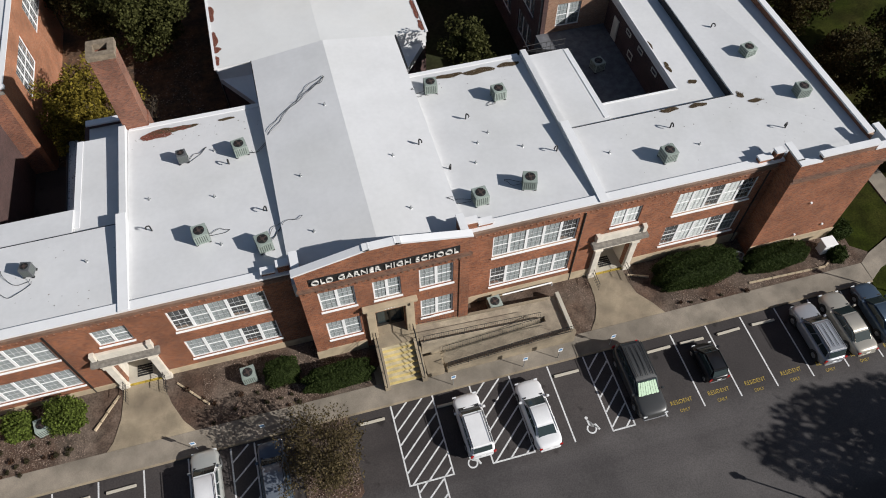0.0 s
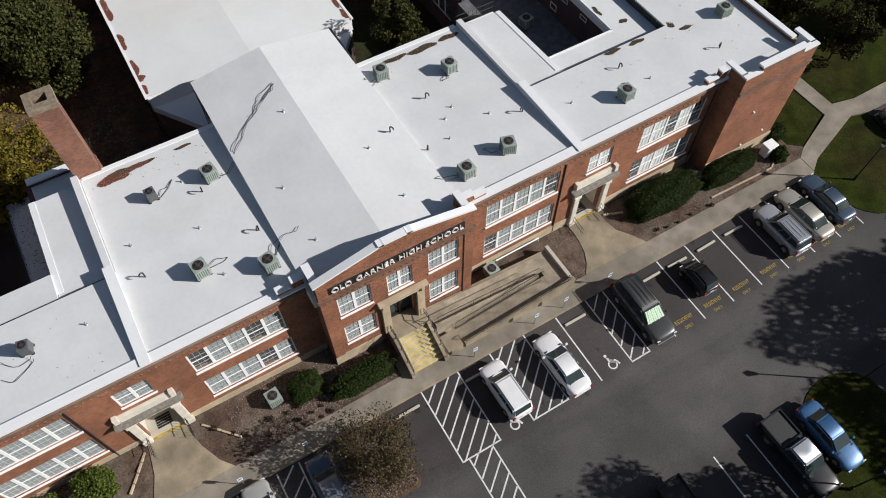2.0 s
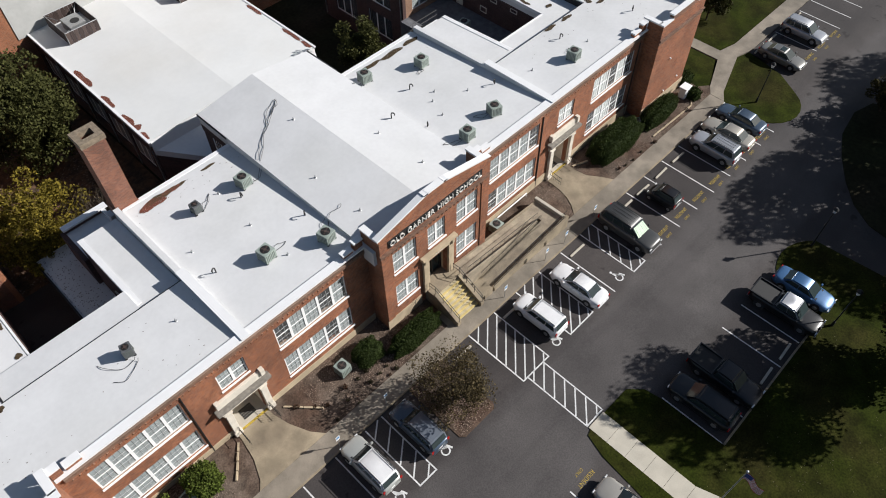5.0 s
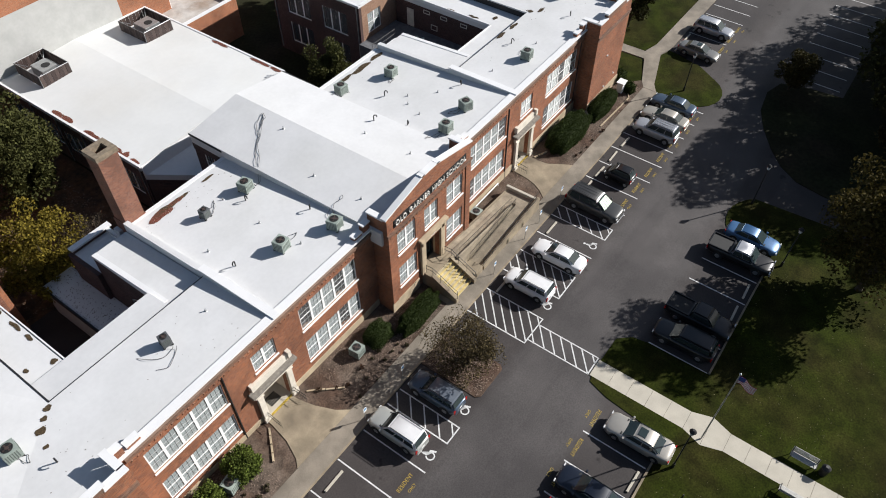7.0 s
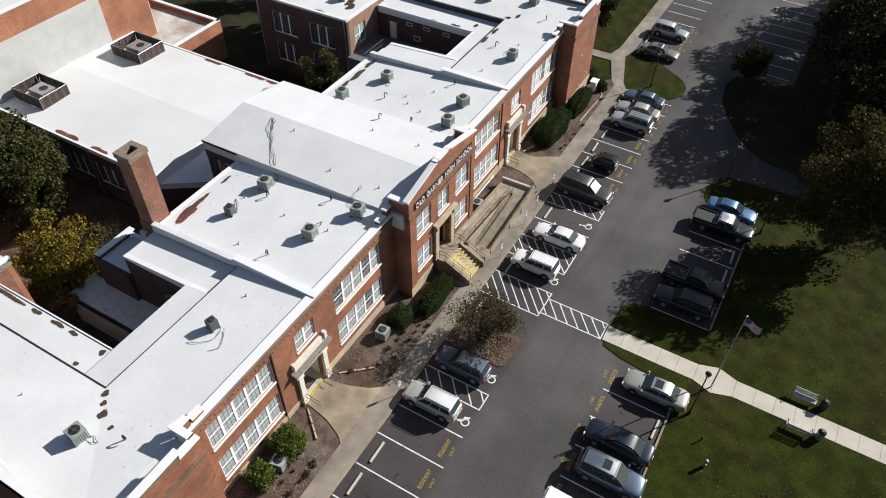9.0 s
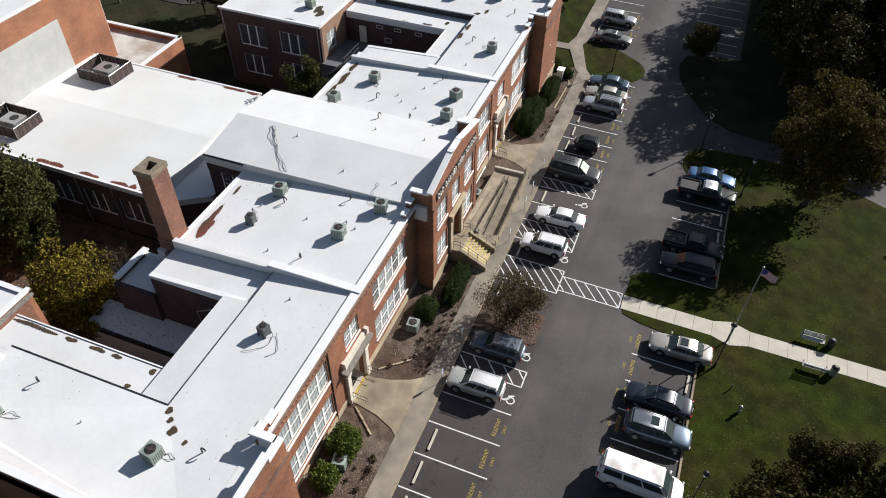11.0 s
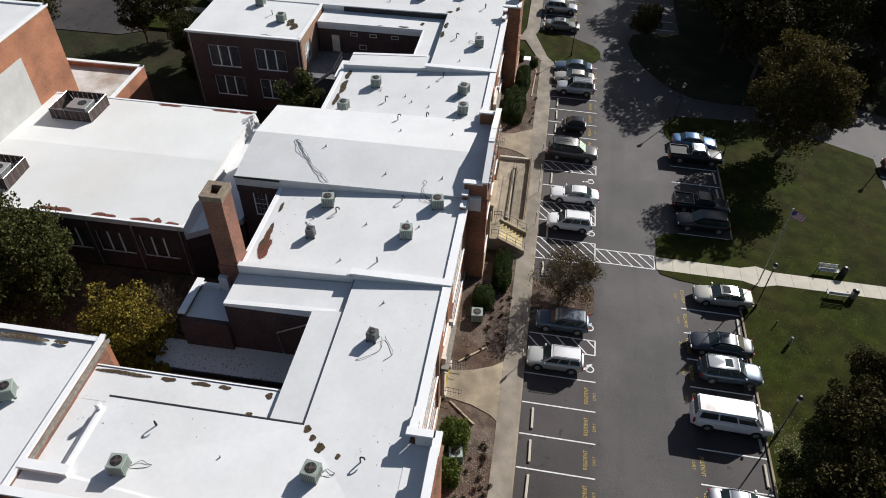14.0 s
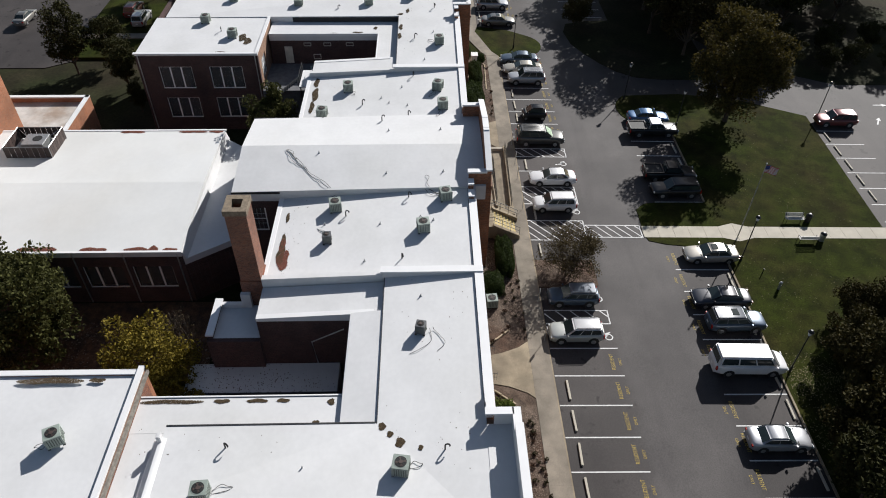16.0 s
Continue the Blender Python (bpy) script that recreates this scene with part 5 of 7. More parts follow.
SHAPES = {
    # body: along the length from the tail, width, underside, top; cabin: foot, head, belt, height; glass along the side
    "sedan": dict(size=(4.75, 1.80, 1.43), belt=0.93, foot=(0.115, 0.735), head=(0.285, 0.56), panes=2,
                  body=[(0.0, 0.74, 0.42, 0.72), (0.015, 0.86, 0.28, 0.92), (0.06, 0.95, 0.22, 0.99), (0.16, 0.99, 0.2, 1.0), (0.35, 1.0, 0.19, 0.97), (0.6, 1.0, 0.19, 0.95), (0.74, 0.99, 0.19, 0.93), (0.88, 0.95, 0.2, 0.84), (0.965, 0.86, 0.24, 0.73), (1.0, 0.68, 0.36, 0.60)]),
    "suv": dict(size=(4.6, 1.83, 1.72), belt=1.05, foot=(0.02, 0.745), head=(0.075, 0.58), panes=3,
                body=[(0.0, 0.84, 0.42, 1.0), (0.012, 0.93, 0.34, 1.07), (0.06, 0.98, 0.3, 1.09), (0.2, 1.0, 0.28, 1.08), (0.5, 1.0, 0.28, 1.07), (0.72, 0.99, 0.28, 1.06), (0.86, 0.97, 0.28, 1.02), (0.95, 0.92, 0.3, 0.95), (0.985, 0.84, 0.34, 0.88), (1.0, 0.74, 0.42, 0.72)]),
    "van": dict(size=(5.7, 2.0, 2.1), belt=1.2, foot=(0.01, 0.855), head=(0.03, 0.735), panes=3,
                body=[(0.0, 0.9, 0.42, 1.16), (0.01, 0.96, 0.34, 1.22), (0.1, 1.0, 0.3, 1.22), (0.5, 1.0, 0.3, 1.22), (0.8, 1.0, 0.3, 1.2), (0.9, 0.97, 0.3, 1.1), (0.965, 0.92, 0.32, 1.0), (1.0, 0.8, 0.4, 0.86)]),
    "pickup": dict(size=(5.6, 1.92, 1.75), belt=1.08, foot=(0.36, 0.745), head=(0.40, 0.63), panes=2,
                   body=[(0.0, 0.9, 0.45, 1.0), (0.01, 0.96, 0.4, 1.1), (0.3, 1.0, 0.34, 1.1), (0.5, 1.0, 0.33, 1.08), (0.74, 1.0, 0.33, 1.07), (0.88, 0.97, 0.33, 1.03), (0.965, 0.92, 0.34, 0.96), (1.0, 0.8, 0.42, 0.8)]),
    "micro": dict(size=(2.75, 1.58, 1.54), belt=0.95, foot=(0.03, 0.86), head=(0.13, 0.62), panes=1,
                  body=[(0.0, 0.8, 0.4, 0.9), (0.02, 0.92, 0.3, 0.98), (0.15, 0.98, 0.22, 1.0), (0.5, 1.0, 0.22, 0.97), (0.8, 0.98, 0.22, 0.92), (0.93, 0.9, 0.25, 0.8), (1.0, 0.72, 0.36, 0.64)]),
    "boxy": dict(size=(4.2, 1.80, 1.62), belt=1.0, foot=(0.02, 0.76), head=(0.07, 0.61), panes=3,
                 body=[(0.0, 0.84, 0.42, 0.95), (0.015, 0.93, 0.3, 1.02), (0.08, 0.98, 0.25, 1.04), (0.3, 1.0, 0.24, 1.02), (0.6, 1.0, 0.24, 1.0), (0.76, 0.99, 0.24, 0.99), (0.89, 0.95, 0.26, 0.93), (0.96, 0.88, 0.28, 0.84), (1.0, 0.72, 0.4, 0.66)]),
}
CAR_MESH = {}


def car_meshes(kind, size=None):
    """Shapes of a vehicle about its middle, nose to +x: lists of (name, bmesh maker, material key, smooth)."""
    s = SHAPES[kind]
    L, W, H = size or s["size"]
    kx, kz = L, H / s["size"][2]
    bodyp = B()
    rings = []
    keys = np.array(s["body"])
    us = 0.5 - 0.5 * np.cos(np.linspace(0, math.pi, 31))
    prof = [np.interp(us, keys[:, 0], keys[:, k]) for k in (1, 2, 3)]
    for k in range(3):
        sm = prof[k].copy()
        sm[1:-1] = (prof[k][:-2] + 2 * prof[k][1:-1] + prof[k][2:]) / 4
        prof[k] = sm
    for fx, fw, zb, zt in zip(us, *prof):
        tip = max(0.0, (abs(fx - 0.5) - 0.36) / 0.14)
        w, x = min(fw + 0.12 * (tip > 0), 1.0) * (1 - 0.24 * tip ** 2.2) * W / 2, (fx - 0.5) * L
        zb, zt = zb * kz, zt * kz
        half = [(0.82 * w, zb), (0.96 * w, zb + 0.09), (w, zb + 0.28 * (zt - zb)), (w, zb + 0.52 * (zt - zb)), (0.985 * w, zb + 0.74 * (zt - zb)), (0.945 * w, zt - 0.075), (0.875 * w, zt - 0.025), (0.74 * w, zt + 0.005), (0.40 * w, zt + 0.03)]
        pts = half + [(0.0, zt + 0.038)] + [(-a, c) for a, c in half[::-1]]
        rings.append([bodyp.verts.new((x, a, c)) for a, c in pts])
    for r0, r1 in zip(rings, rings[1:]):
        for i in range(len(r0)):
            j = (i + 1) % len(r0)
            bodyp.faces.new((r0[i], r0[j], r1[j], r1[i]))
    bodyp.faces.new(rings[0])
    bodyp.faces.new(rings[-1][::-1])
    # cabin
    zb, zt = s["belt"] * kz - 0.06, H
    f0, f1 = [(v - 0.5) * L for v in s["foot"]]
    h0, h1 = [(v - 0.5) * L for v in s["head"]]
    wb, wt = 0.455 * W, (0.36 if kind in ("sedan", "micro") else 0.40) * W
    cab = B()
    low = [Vector(c) for c in ((f0, -wb * 0.93, zb), (f1, -wb * 0.93, zb), (f1, wb * 0.93, zb), (f0, wb * 0.93, zb))]
    top = [Vector(c) for c in ((h0, -wt, zt - 0.03), (h1, -wt, zt - 0.03), (h1, wt, zt - 0.03), (h0, wt, zt - 0.03))]
    lv, tv = [cab.verts.new(c) for c in low], [cab.verts.new(c) for c in top]
    mid = cab.verts.new(((h0 + h1) / 2, 0, zt + 0.03))
    for i in range(4):
        cab.faces.new((tv[i], tv[(i + 1) % 4], mid))
        cab.faces.new((lv[i], lv[(i + 1) % 4], tv[(i + 1) % 4], tv[i]))
    cab.faces.new(lv[::-1])
    bmesh.ops.bevel(cab, geom=[e for e in cab.edges if mid not in e.verts], offset=0.115, segments=4, affect="EDGES")

    def glass(i, u0, u1, v0, v1, u0t=None, u1t=None):
        """A pane on cabin side i (0 right, 1 front, 2 left, 3 back)."""
        a, b_, c, d = low[i], low[(i + 1) % 4], top[(i + 1) % 4], top[i]
        nrm = (b_ - a).cross(d - a).normalized()

        def at(u, v):
            return a.lerp(b_, u).lerp(d.lerp(c, u), v)

        g = B()
        q = [at(u0, v0), at(u1, v0), at(u1 if u1t is None else u1t, v1), at(u0 if u0t is None else u0t, v1)]
        lo = [g.verts.new(p - nrm * 0.01) for p in q]
        hi = [g.verts.new(p + nrm * 0.012) for p in q]
        g.faces.new(hi)
        g.faces.new(lo[::-1])
        for k in range(4):
            g.faces.new((lo[k], lo[(k + 1) % 4], hi[(k + 1) % 4], hi[k]))
        return g

    out = [("body", mesh_of("body", bodyp, M_WHITE, smooth=True), "paint"), ("cabin", mesh_of("cabin", cab, M_WHITE, smooth=True), "roof")]
    out.append(("windscreen", mesh_of("windscreen", glass(1, 0.06, 0.94, 0.10, 0.92), M_CARGLASS), "glass"))
    out.append(("rear_window", mesh_of("rear_window", glass(3, 0.09, 0.91, 0.20, 0.90), M_CARGLASS), "glass"))
    n = s["panes"]
    for i in (0, 2):
        for k in range(n):
            a, c = 0.05 + 0.9 * k / n + 0.012, 0.05 + 0.9 * (k + 1) / n - 0.012
            out.append(("side_window", mesh_of("side_window", glass(i, a, c, 0.20, 0.88), M_CARGLASS), "glass"))
    # wheels
    r = 0.33 if kind in ("sedan", "boxy") else (0.28 if kind == "micro" else 0.38)
    wx = (0.30 * L, -0.30 * L) if kind != "micro" else (0.36 * L, -0.34 * L)
    for x in wx:
        for sgn in (-1, 1):
            t = B()
            y = sgn * (W / 2 - 0.11)
            tube(t, [(x, y - 0.115, r), (x, y + 0.115, r)], r, 16)
            out.append(("wheel", mesh_of("wheel", t, M_TYRE), "tyre"))
            if kind != "micro":
                a = B()
                tube(a, [(x, sgn * (W / 2 - 0.06), r + 0.03), (x, sgn * (W / 2 + 0.002), r + 0.03)], r + 0.055, 18)
                out.append(("wheel_arch", mesh_of("wheel_arch", a, M_TYRE), "tyre"))
            t = B()
            tube(t, [(x, y + sgn * 0.10, r), (x, y + sgn * 0.125, r)], r * 0.66, 12, r * 0.5)
            out.append(("rim", mesh_of("rim", t, M_RIM), "rim"))
    t = B()
    box(t, f1 - 0.06, -wb * 0.84, zb + 0.04, f1 + 0.07, wb * 0.84, zb + 0.075)
    out.append(("cowl", mesh_of("cowl", t, M_BLACK, 0.01), "dark"))
    bz = s["body"]
    nose_w = bz[-2][1] * W / 2
    for sgn in (-1, 1):
        t = B()
        box(t, L * 0.475, sgn * nose_w * 0.86 - 0.13, bz[-2][3] * kz - 0.20, L * 0.492, sgn * nose_w * 0.86 + 0.13, bz[-2][3] * kz - 0.04)
        out.append(("headlight", mesh_of("headlight", t, M_LAMPCLEAR, 0.01), "clear"))
        t = B()
        zt0 = bz[1][3] * kz
        tall = 0.16 if kind == "sedan" else 0.34
        box(t, -L * 0.497, sgn * bz[1][1] * W / 2 * 0.88 - 0.12, zt0 - 0.06 - tall, -L * 0.478, sgn * bz[1][1] * W / 2 * 0.88 + 0.09, zt0 - 0.06)
        out.append(("tail_light", mesh_of("tail_light", t, M_LAMPRED, 0.01), "red"))
        t = B()
        box(t, f1 - 0.32, sgn * W * 0.53 - 0.10, zb + 0.06, f1 - 0.17, sgn * W * 0.53 + 0.10, zb + 0.22)
        out.append(("wing_mirror", mesh_of("wing_mirror", t, M_WHITE, 0.03), "paint"))
        if kind in ("suv", "boxy") and n == 3:
            t = B()
            tube(t, [(h0 + 0.1, sgn * wt * 0.86, zt + 0.05), (h1 - 0.15, sgn * wt * 0.86, zt + 0.06)], 0.022, 5)
            out.append(("roof_rail", mesh_of("roof_rail", t, M_METAL), "dark"))
    t = B()
    box(t, -L * 0.503, -0.16, 0.62 * kz, -L * 0.490, 0.16, 0.77 * kz)
    out.append(("rear_plate", mesh_of("rear_plate", t, M_WHITE, 0.005), "white"))
    for x0, x1 in ((-0.505, -0.47), (0.475, 0.503)):
        t = B()
        box(t, x0 * L, -W * 0.38, 0.36 * kz, x1 * L, W * 0.38, 0.54 * kz)
        out.append(("bumper", mesh_of("bumper", t, M_WHITE, 0.03), "bumper"))
    t = B()
    box(t, L * 0.485, -W * 0.22, 0.56 * kz, L * 0.5, W * 0.22, 0.68 * kz)
    out.append(("grille", mesh_of("grille", t, M_BLACK, 0.01), "dark"))
    for sgn in (-1, 1):
        for fx in (0.02, -0.14):
            t = B()
            box(t, fx * L, sgn * W * 0.497 - 0.012, zb - 0.08, fx * L + 0.18, sgn * W * 0.497 + 0.012, zb - 0.05)
            out.append(("door_handle", mesh_of("door_handle", t, M_BLACK), "paint"))
    if kind == "pickup":
        t = B()
        box(t, -L * 0.485, -W * 0.40, 1.10 * kz, f0 - 0.05, W * 0.40, 1.14 * kz)
        out.append(("bed_floor", mesh_of("bed_floor", t, M_BLACK), "dark"))
        t = B()
        ring(t, -L * 0.495, -W * 0.46, f0 - 0.02, W * 0.46, 0.09, 1.08 * kz, 1.24 * kz)
        out.append(("bed_rail", mesh_of("bed_rail", t, M_BLACK, 0.0), "paint"))
    return out, (h0, h1, wt, zt)


def car(name, kind, x, y, head, colour, label, roofm=None, size=None, extra=None, bump=None):
    key = (kind, size)
    if key not in CAR_MESH:
        CAR_MESH[key] = car_meshes(kind, size)
    meshes, dims = CAR_MESH[key]
    ob = thing(name, (0, 0, 0), label, "car" if kind not in ("van", "pickup") else ("van" if kind == "van" else "truck"), "parked vehicles")
    mats = dict(paint=colour, roof=roofm or colour, glass=M_CARGLASS, tyre=M_TYRE, rim=M_RIM, clear=M_LAMPCLEAR, red=M_LAMPRED, dark=M_METAL, white=M_WHITE, bumper=bump or colour)
    last = None
    for pname, me, key2 in meshes:
        m2 = me
        if key2 in ("paint", "roof", "bumper"):
            m2 = me.copy()
            m2.materials.clear()
            m2.materials.append(mats[key2])
        q = part(pname, m2, None, last if pname == "rim" else ob, local=True)
        if pname == "wheel":
            last = q
    h0, h1, wt, zt = dims
    if extra == "sunroof":
        t = B()
        xm = h0 + (h1 - h0) * 0.68
        box(t, xm - 0.28, -0.36, zt - 0.01, xm + 0.28, 0.36, zt + 0.03)
        part("sunroof", t, M_CARGLASS, ob, bevel=0.01, local=True)
    if extra == "shade":
        t = B()
        L = size[0] if size else SHAPES[kind]["size"][0]
        f1 = (SHAPES[kind]["foot"][1] - 0.5) * L
        zb = SHAPES[kind]["belt"] * (size[2] if size else SHAPES[kind]["size"][2]) / SHAPES[kind]["size"][2]
        for i in range(8):
            ya, yb = -0.72 + 0.18 * i, -0.72 + 0.18 * (i + 1) - 0.02
            k = 0.02 if i % 2 else 0.0
            vs = [t.verts.new(c) for c in ((f1 - 0.02 + k, ya, zb + 0.08), (f1 - 0.02 + k, yb, zb + 0.08), (h1 + 0.14 + k, yb * 0.85, zt - 0.12), (h1 + 0.14 + k, ya * 0.85, zt - 0.12))]
            t.faces.new(vs)
        tagged(part("sun_shade", t, M_SHADE, ob, "pale green folded sun shade", local=True))
    if extra in ("rack", "shade"):
        t = B()
        for i in range(4):
            yy = -0.5 + 0.33 * i
            tube(t, [(h0 + 0.3, yy, zt + 0.05), (h1 - 0.2, yy, zt + 0.05)], 0.02, 4)
        part("roof_rack", t, M_METAL, ob, local=True)
    ob.matrix_basis = pose(x, y, 0.004, 0, 0, head)
    return ob


M_SHADE = mat("sun_shade_foil", (0.45, 0.60, 0.42), 0.5, vary=0.15, scale=0.5)
M_WORNWHITE = mat("worn_white_roof_paint", (0.74, 0.74, 0.73), 0.4, vary=0.08, scale=2, second=(0.30, 0.17, 0.11), blotch=0.61)
CARS = [
    ("hatchback", "boxy", 5.4, 15.55, 90, P_WHITE, "white boxy hatchback parked nose to the ramp", {}),
    ("sedan_car", "sedan", 9.68, 15.15, 90, P_WHITE, "white sedan parked beside a striped zone", {}),
    ("large_suv", "suv", 17.0, 15.55, -90, P_CHAR, "large charcoal suv with roof rails and green windscreen shade", dict(size=(5.3, 2.0, 1.95), extra="shade", bump=P_SILVER)),
    ("micro_car", "micro", 22.25, 15.55, 90, P_BLACK, "tiny black two-seat car with silver bumpers", dict(bump=P_SILVER)),
    ("suv_car", "suv", 30.45, 15.55, 90, P_SILVER, "silver suv with roof rails", dict(size=(4.55, 1.82, 1.85), extra="rack")),
    ("sedan_car", "sedan", 33.1, 15.75, 90, P_BEIGE, "beige sedan with clean glass", dict(size=(4.95, 1.84, 1.42))),
    ("sedan_car", "sedan", 35.75, 15.9, 90, P_SLATE, "slate-blue sedan at the end of the row", {}),
    ("suv_car", "suv", -7.35, 15.75, 90, P_SLATE, "dark slate-blue suv beside the tree island", dict(roofm=P_DULL, size=(4.25, 1.76, 1.62))),
    ("suv_car", "suv", -11.4, 16.15, 90, P_GREEN, "pale grey-green compact suv", dict(roofm=P_WHITE, size=(4.35, 1.78, 1.68))),
    ("sedan_car", "sedan", -1.85, 2.2, 90, P_GOLD, "champagne sedan with a dark sunroof by the lawn", dict(size=(4.9, 1.84, 1.43), extra="sunroof")),
    ("sedan_car", "sedan", -7.45, 3.05, 90, P_NAVY, "dark navy sedan backed up to the kerb", dict(size=(4.95, 1.84, 1.46))),
    ("suv_car", "suv", -10.2, 2.7, -90, P_SLATE, "slate-blue suv with pale dusty roof", dict(size=(4.75, 1.84, 1.75), roofm=P_DUSTY, extra="sunroof")),
    ("passenger_van", "van", -14.55, 3.2, -90, P_WHITE, "white passenger van with peeling roof paint", dict(roofm=M_WORNWHITE)),
    ("sedan_car", "sedan", -21.35, 3.3, -90, P_SILVER, "silver sedan half in tree shade", dict(size=(4.5, 1.76, 1.42))),
    ("sedan_car", "sedan", 21.75, 2.35, -90, P_BLUE, "bright blue sedan beside a grass island", dict(size=(4.7, 1.78, 1.42))),
    ("pickup_truck", "pickup", 19.05, 2.5, -90, P_BLACK, "black pickup with an open bed and silver hood", dict(roofm=P_SILVER, bump=P_SILVER)),
    ("pickup_truck", "pickup", 10.6, 2.8, -90, P_BLACK, "black pickup in tree shade", dict(size=(5.4, 1.9, 1.75))),
    ("suv_car", "suv", 7.85, 2.9, 90, P_BLACK, "black suv in tree shade", dict(size=(4.9, 1.9, 1.65))),
    ("suv_car", "suv", 52.75, 18.1, -90, P_SILVER, "silver suv near the forked path", {}),
    ("sedan_car", "sedan", 47.2, 17.7, -90, P_GREY, "grey sedan near the lamp island", dict(extra="sunroof")),
    ("suv_car", "suv", 21.5, -19.7, 90, P_RED, "dark red suv in the far bays", {}),
    ("sedan_car", "sedan", 50.0, 87.0, 0, P_GREY, "grey sedan in the rear car park", {}),
    ("suv_car", "suv", 52.5, 72.0, 0, P_RED, "red suv in the rear car park", {}),
    ("suv_car", "suv", 49.5, 70.0, 0, P_SILVER, "silver suv in the rear car park", {}),
]
for name, kind, x, y, hd, colour, label, kw in CARS:
    car(name, kind, x, y, hd + rng.uniform(-1.2, 1.2), colour, label, **kw)

# ---------------------------------------------------------------- roof equipment

M_ACSHADE = mat("shaded_coil", (0.10, 0.12, 0.105), 0.7, vary=0.2, scale=0.5)
M_ACDARK = mat("dark_grey_enamel", (0.10, 0.105, 0.11), 0.5, vary=0.2, scale=0.6)


def ac_meshes(w, h, shell=None):
    shell = shell or M_ACGREEN
    out = []
    b = B()
    box(b, -w / 2, -w / 2, 0.10, w / 2, w / 2, 0.10 + h)
    out.append(("cabinet", mesh_of("cabinet", b, shell, 0.02), None))
    # Thin dark bars on the cabinet sides; the coil's shade is in their colour.
    b = B()
    k = int((w - 0.14) / 0.13)
    for i in range(k):
        z = -w / 2 + 0.10 + 0.13 * i
        for s in (-1, 1):
            box(b, z, s * (w / 2 + 0.006) - 0.006, 0.22, z + 0.05, s * (w / 2 + 0.006) + 0.006, 0.02 + h)
            box(b, s * (w / 2 + 0.006) - 0.006, z, 0.22, s * (w / 2 + 0.006) + 0.006, z + 0.05, 0.02 + h)
    out.append(("louvres", mesh_of("louvres", b, M_ACSHADE), "stuff"))
    b = B()
    tube(b, [(0, 0, 0.10 + h - 0.02), (0, 0, 0.10 + h + 0.012)], w * 0.36, 20)
    out.append(("fan_well", mesh_of("fan_well", b, M_BLACK), None))
    b = B()
    for i in range(4):
        a = radians(20 + 90 * i)
        pts = [(0.05, a), (w * 0.32, a - 0.34), (w * 0.32, a + 0.20)]
        vs = [b.verts.new((r * math.cos(t), r * math.sin(t), 0.10 + h + 0.018 + dz)) for (r, t), dz in zip(pts, (0.0, 0.0, 0.012))]
        b.faces.new(vs)
    tube(b, [(0, 0, 0.10 + h), (0, 0, 0.10 + h + 0.035)], 0.12, 10)
    out.append(("fan", mesh_of("fan", b, M_SCREEN2), None))
    b = B()
    for r in (0.16, 0.26, 0.35):
        pts = [(w * r * math.cos(radians(t)), w * r * math.sin(radians(t)), 0.10 + h + 0.045) for t in range(0, 361, 24)]
        tube(b, pts, 0.006, 3)
    out.append(("fan_guard", mesh_of("fan_guard", b, M_METAL), None))
    for sx in (-1, 1):
        for sy in (-1, 1):
            b = B()
            box(b, sx * w * 0.42 - 0.07, sy * w * 0.42 - 0.07, 0.0, sx * w * 0.42 + 0.07, sy * w * 0.42 + 0.07, 0.10)
            out.append(("foot", mesh_of("foot", b, M_BLACK), None))
    return out


def ac_unit(x, y, z, turn, meshes, label, group="roof air conditioners"):
    ob = thing("air_conditioner", (0, 0, 0), label, "air conditioner", group)
    for n, me, kind in meshes:
        tagged(part(n, me, None, ob, local=True), kind=kind or "")
    ob.matrix_basis = pose(x, y, z, 0, 0, turn)
    return ob


BIG, SMALL = ac_meshes(0.95, 0.80), ac_meshes(0.66, 0.72, M_ACDARK)
ROOF_AC = [(-8.7, 29.1, 8), (-4.95, 27.3, 12), (-5.57, 36.2, 10), (8.76, 38.75, -6), (13.37, 36.6, 4), (9.05, 27.2, 3), (12.58, 27.6, -18), (22.4, 27.3, 6),
           (-29.3, 30.4, -8), (-30.6, 41.3, 4), (33.1, 35.6, 10), (34.6, 30.5, -4), (25.1, 50.4, 0), (28.8, 54.2, 0), (-27.1, 50.4, 25), (33.0, 44.0, 0), (34.5, 52.0, 0)]


def top_z(x, y):
    if -3.6 < x < 7.4 and y < 44.9:
        return mid_z(x, y)
    if y > 47 and x < -20:
        return 9.2
    if 20 < x < 30 and y > 46.8:
        return 8.9
    if x > 17:
        return max(8.95, roof_z(x, y))
    if x < -26.1:
        return max(9.05, roof_z(x, y))
    return roof_z(x, y)


for x, y, a in ROOF_AC:
    ac_unit(x, y, top_z(x, y), a, BIG, "grey-green air conditioner standing on a white roof")
for x, y, a in ((-9.5, 36.5, 5), (-19.1, 29.3, -12)):
    ac_unit(x, y, top_z(x, y), a, SMALL, "small dark grey air conditioner on a white roof")
for x, y, a, m, z in ((-8.4, 23.3, 5, BIG, BED_Z), (-21.8, 23.15, 12, BIG, BED_Z), (9.6, 24.15, 4, BIG, BED_Z), (28.95, 23.2, 50, SMALL, BED_Z)):
    ac_unit(x, y, z, a, m, "grey-green air conditioner in the front bed", "ground air conditioners")


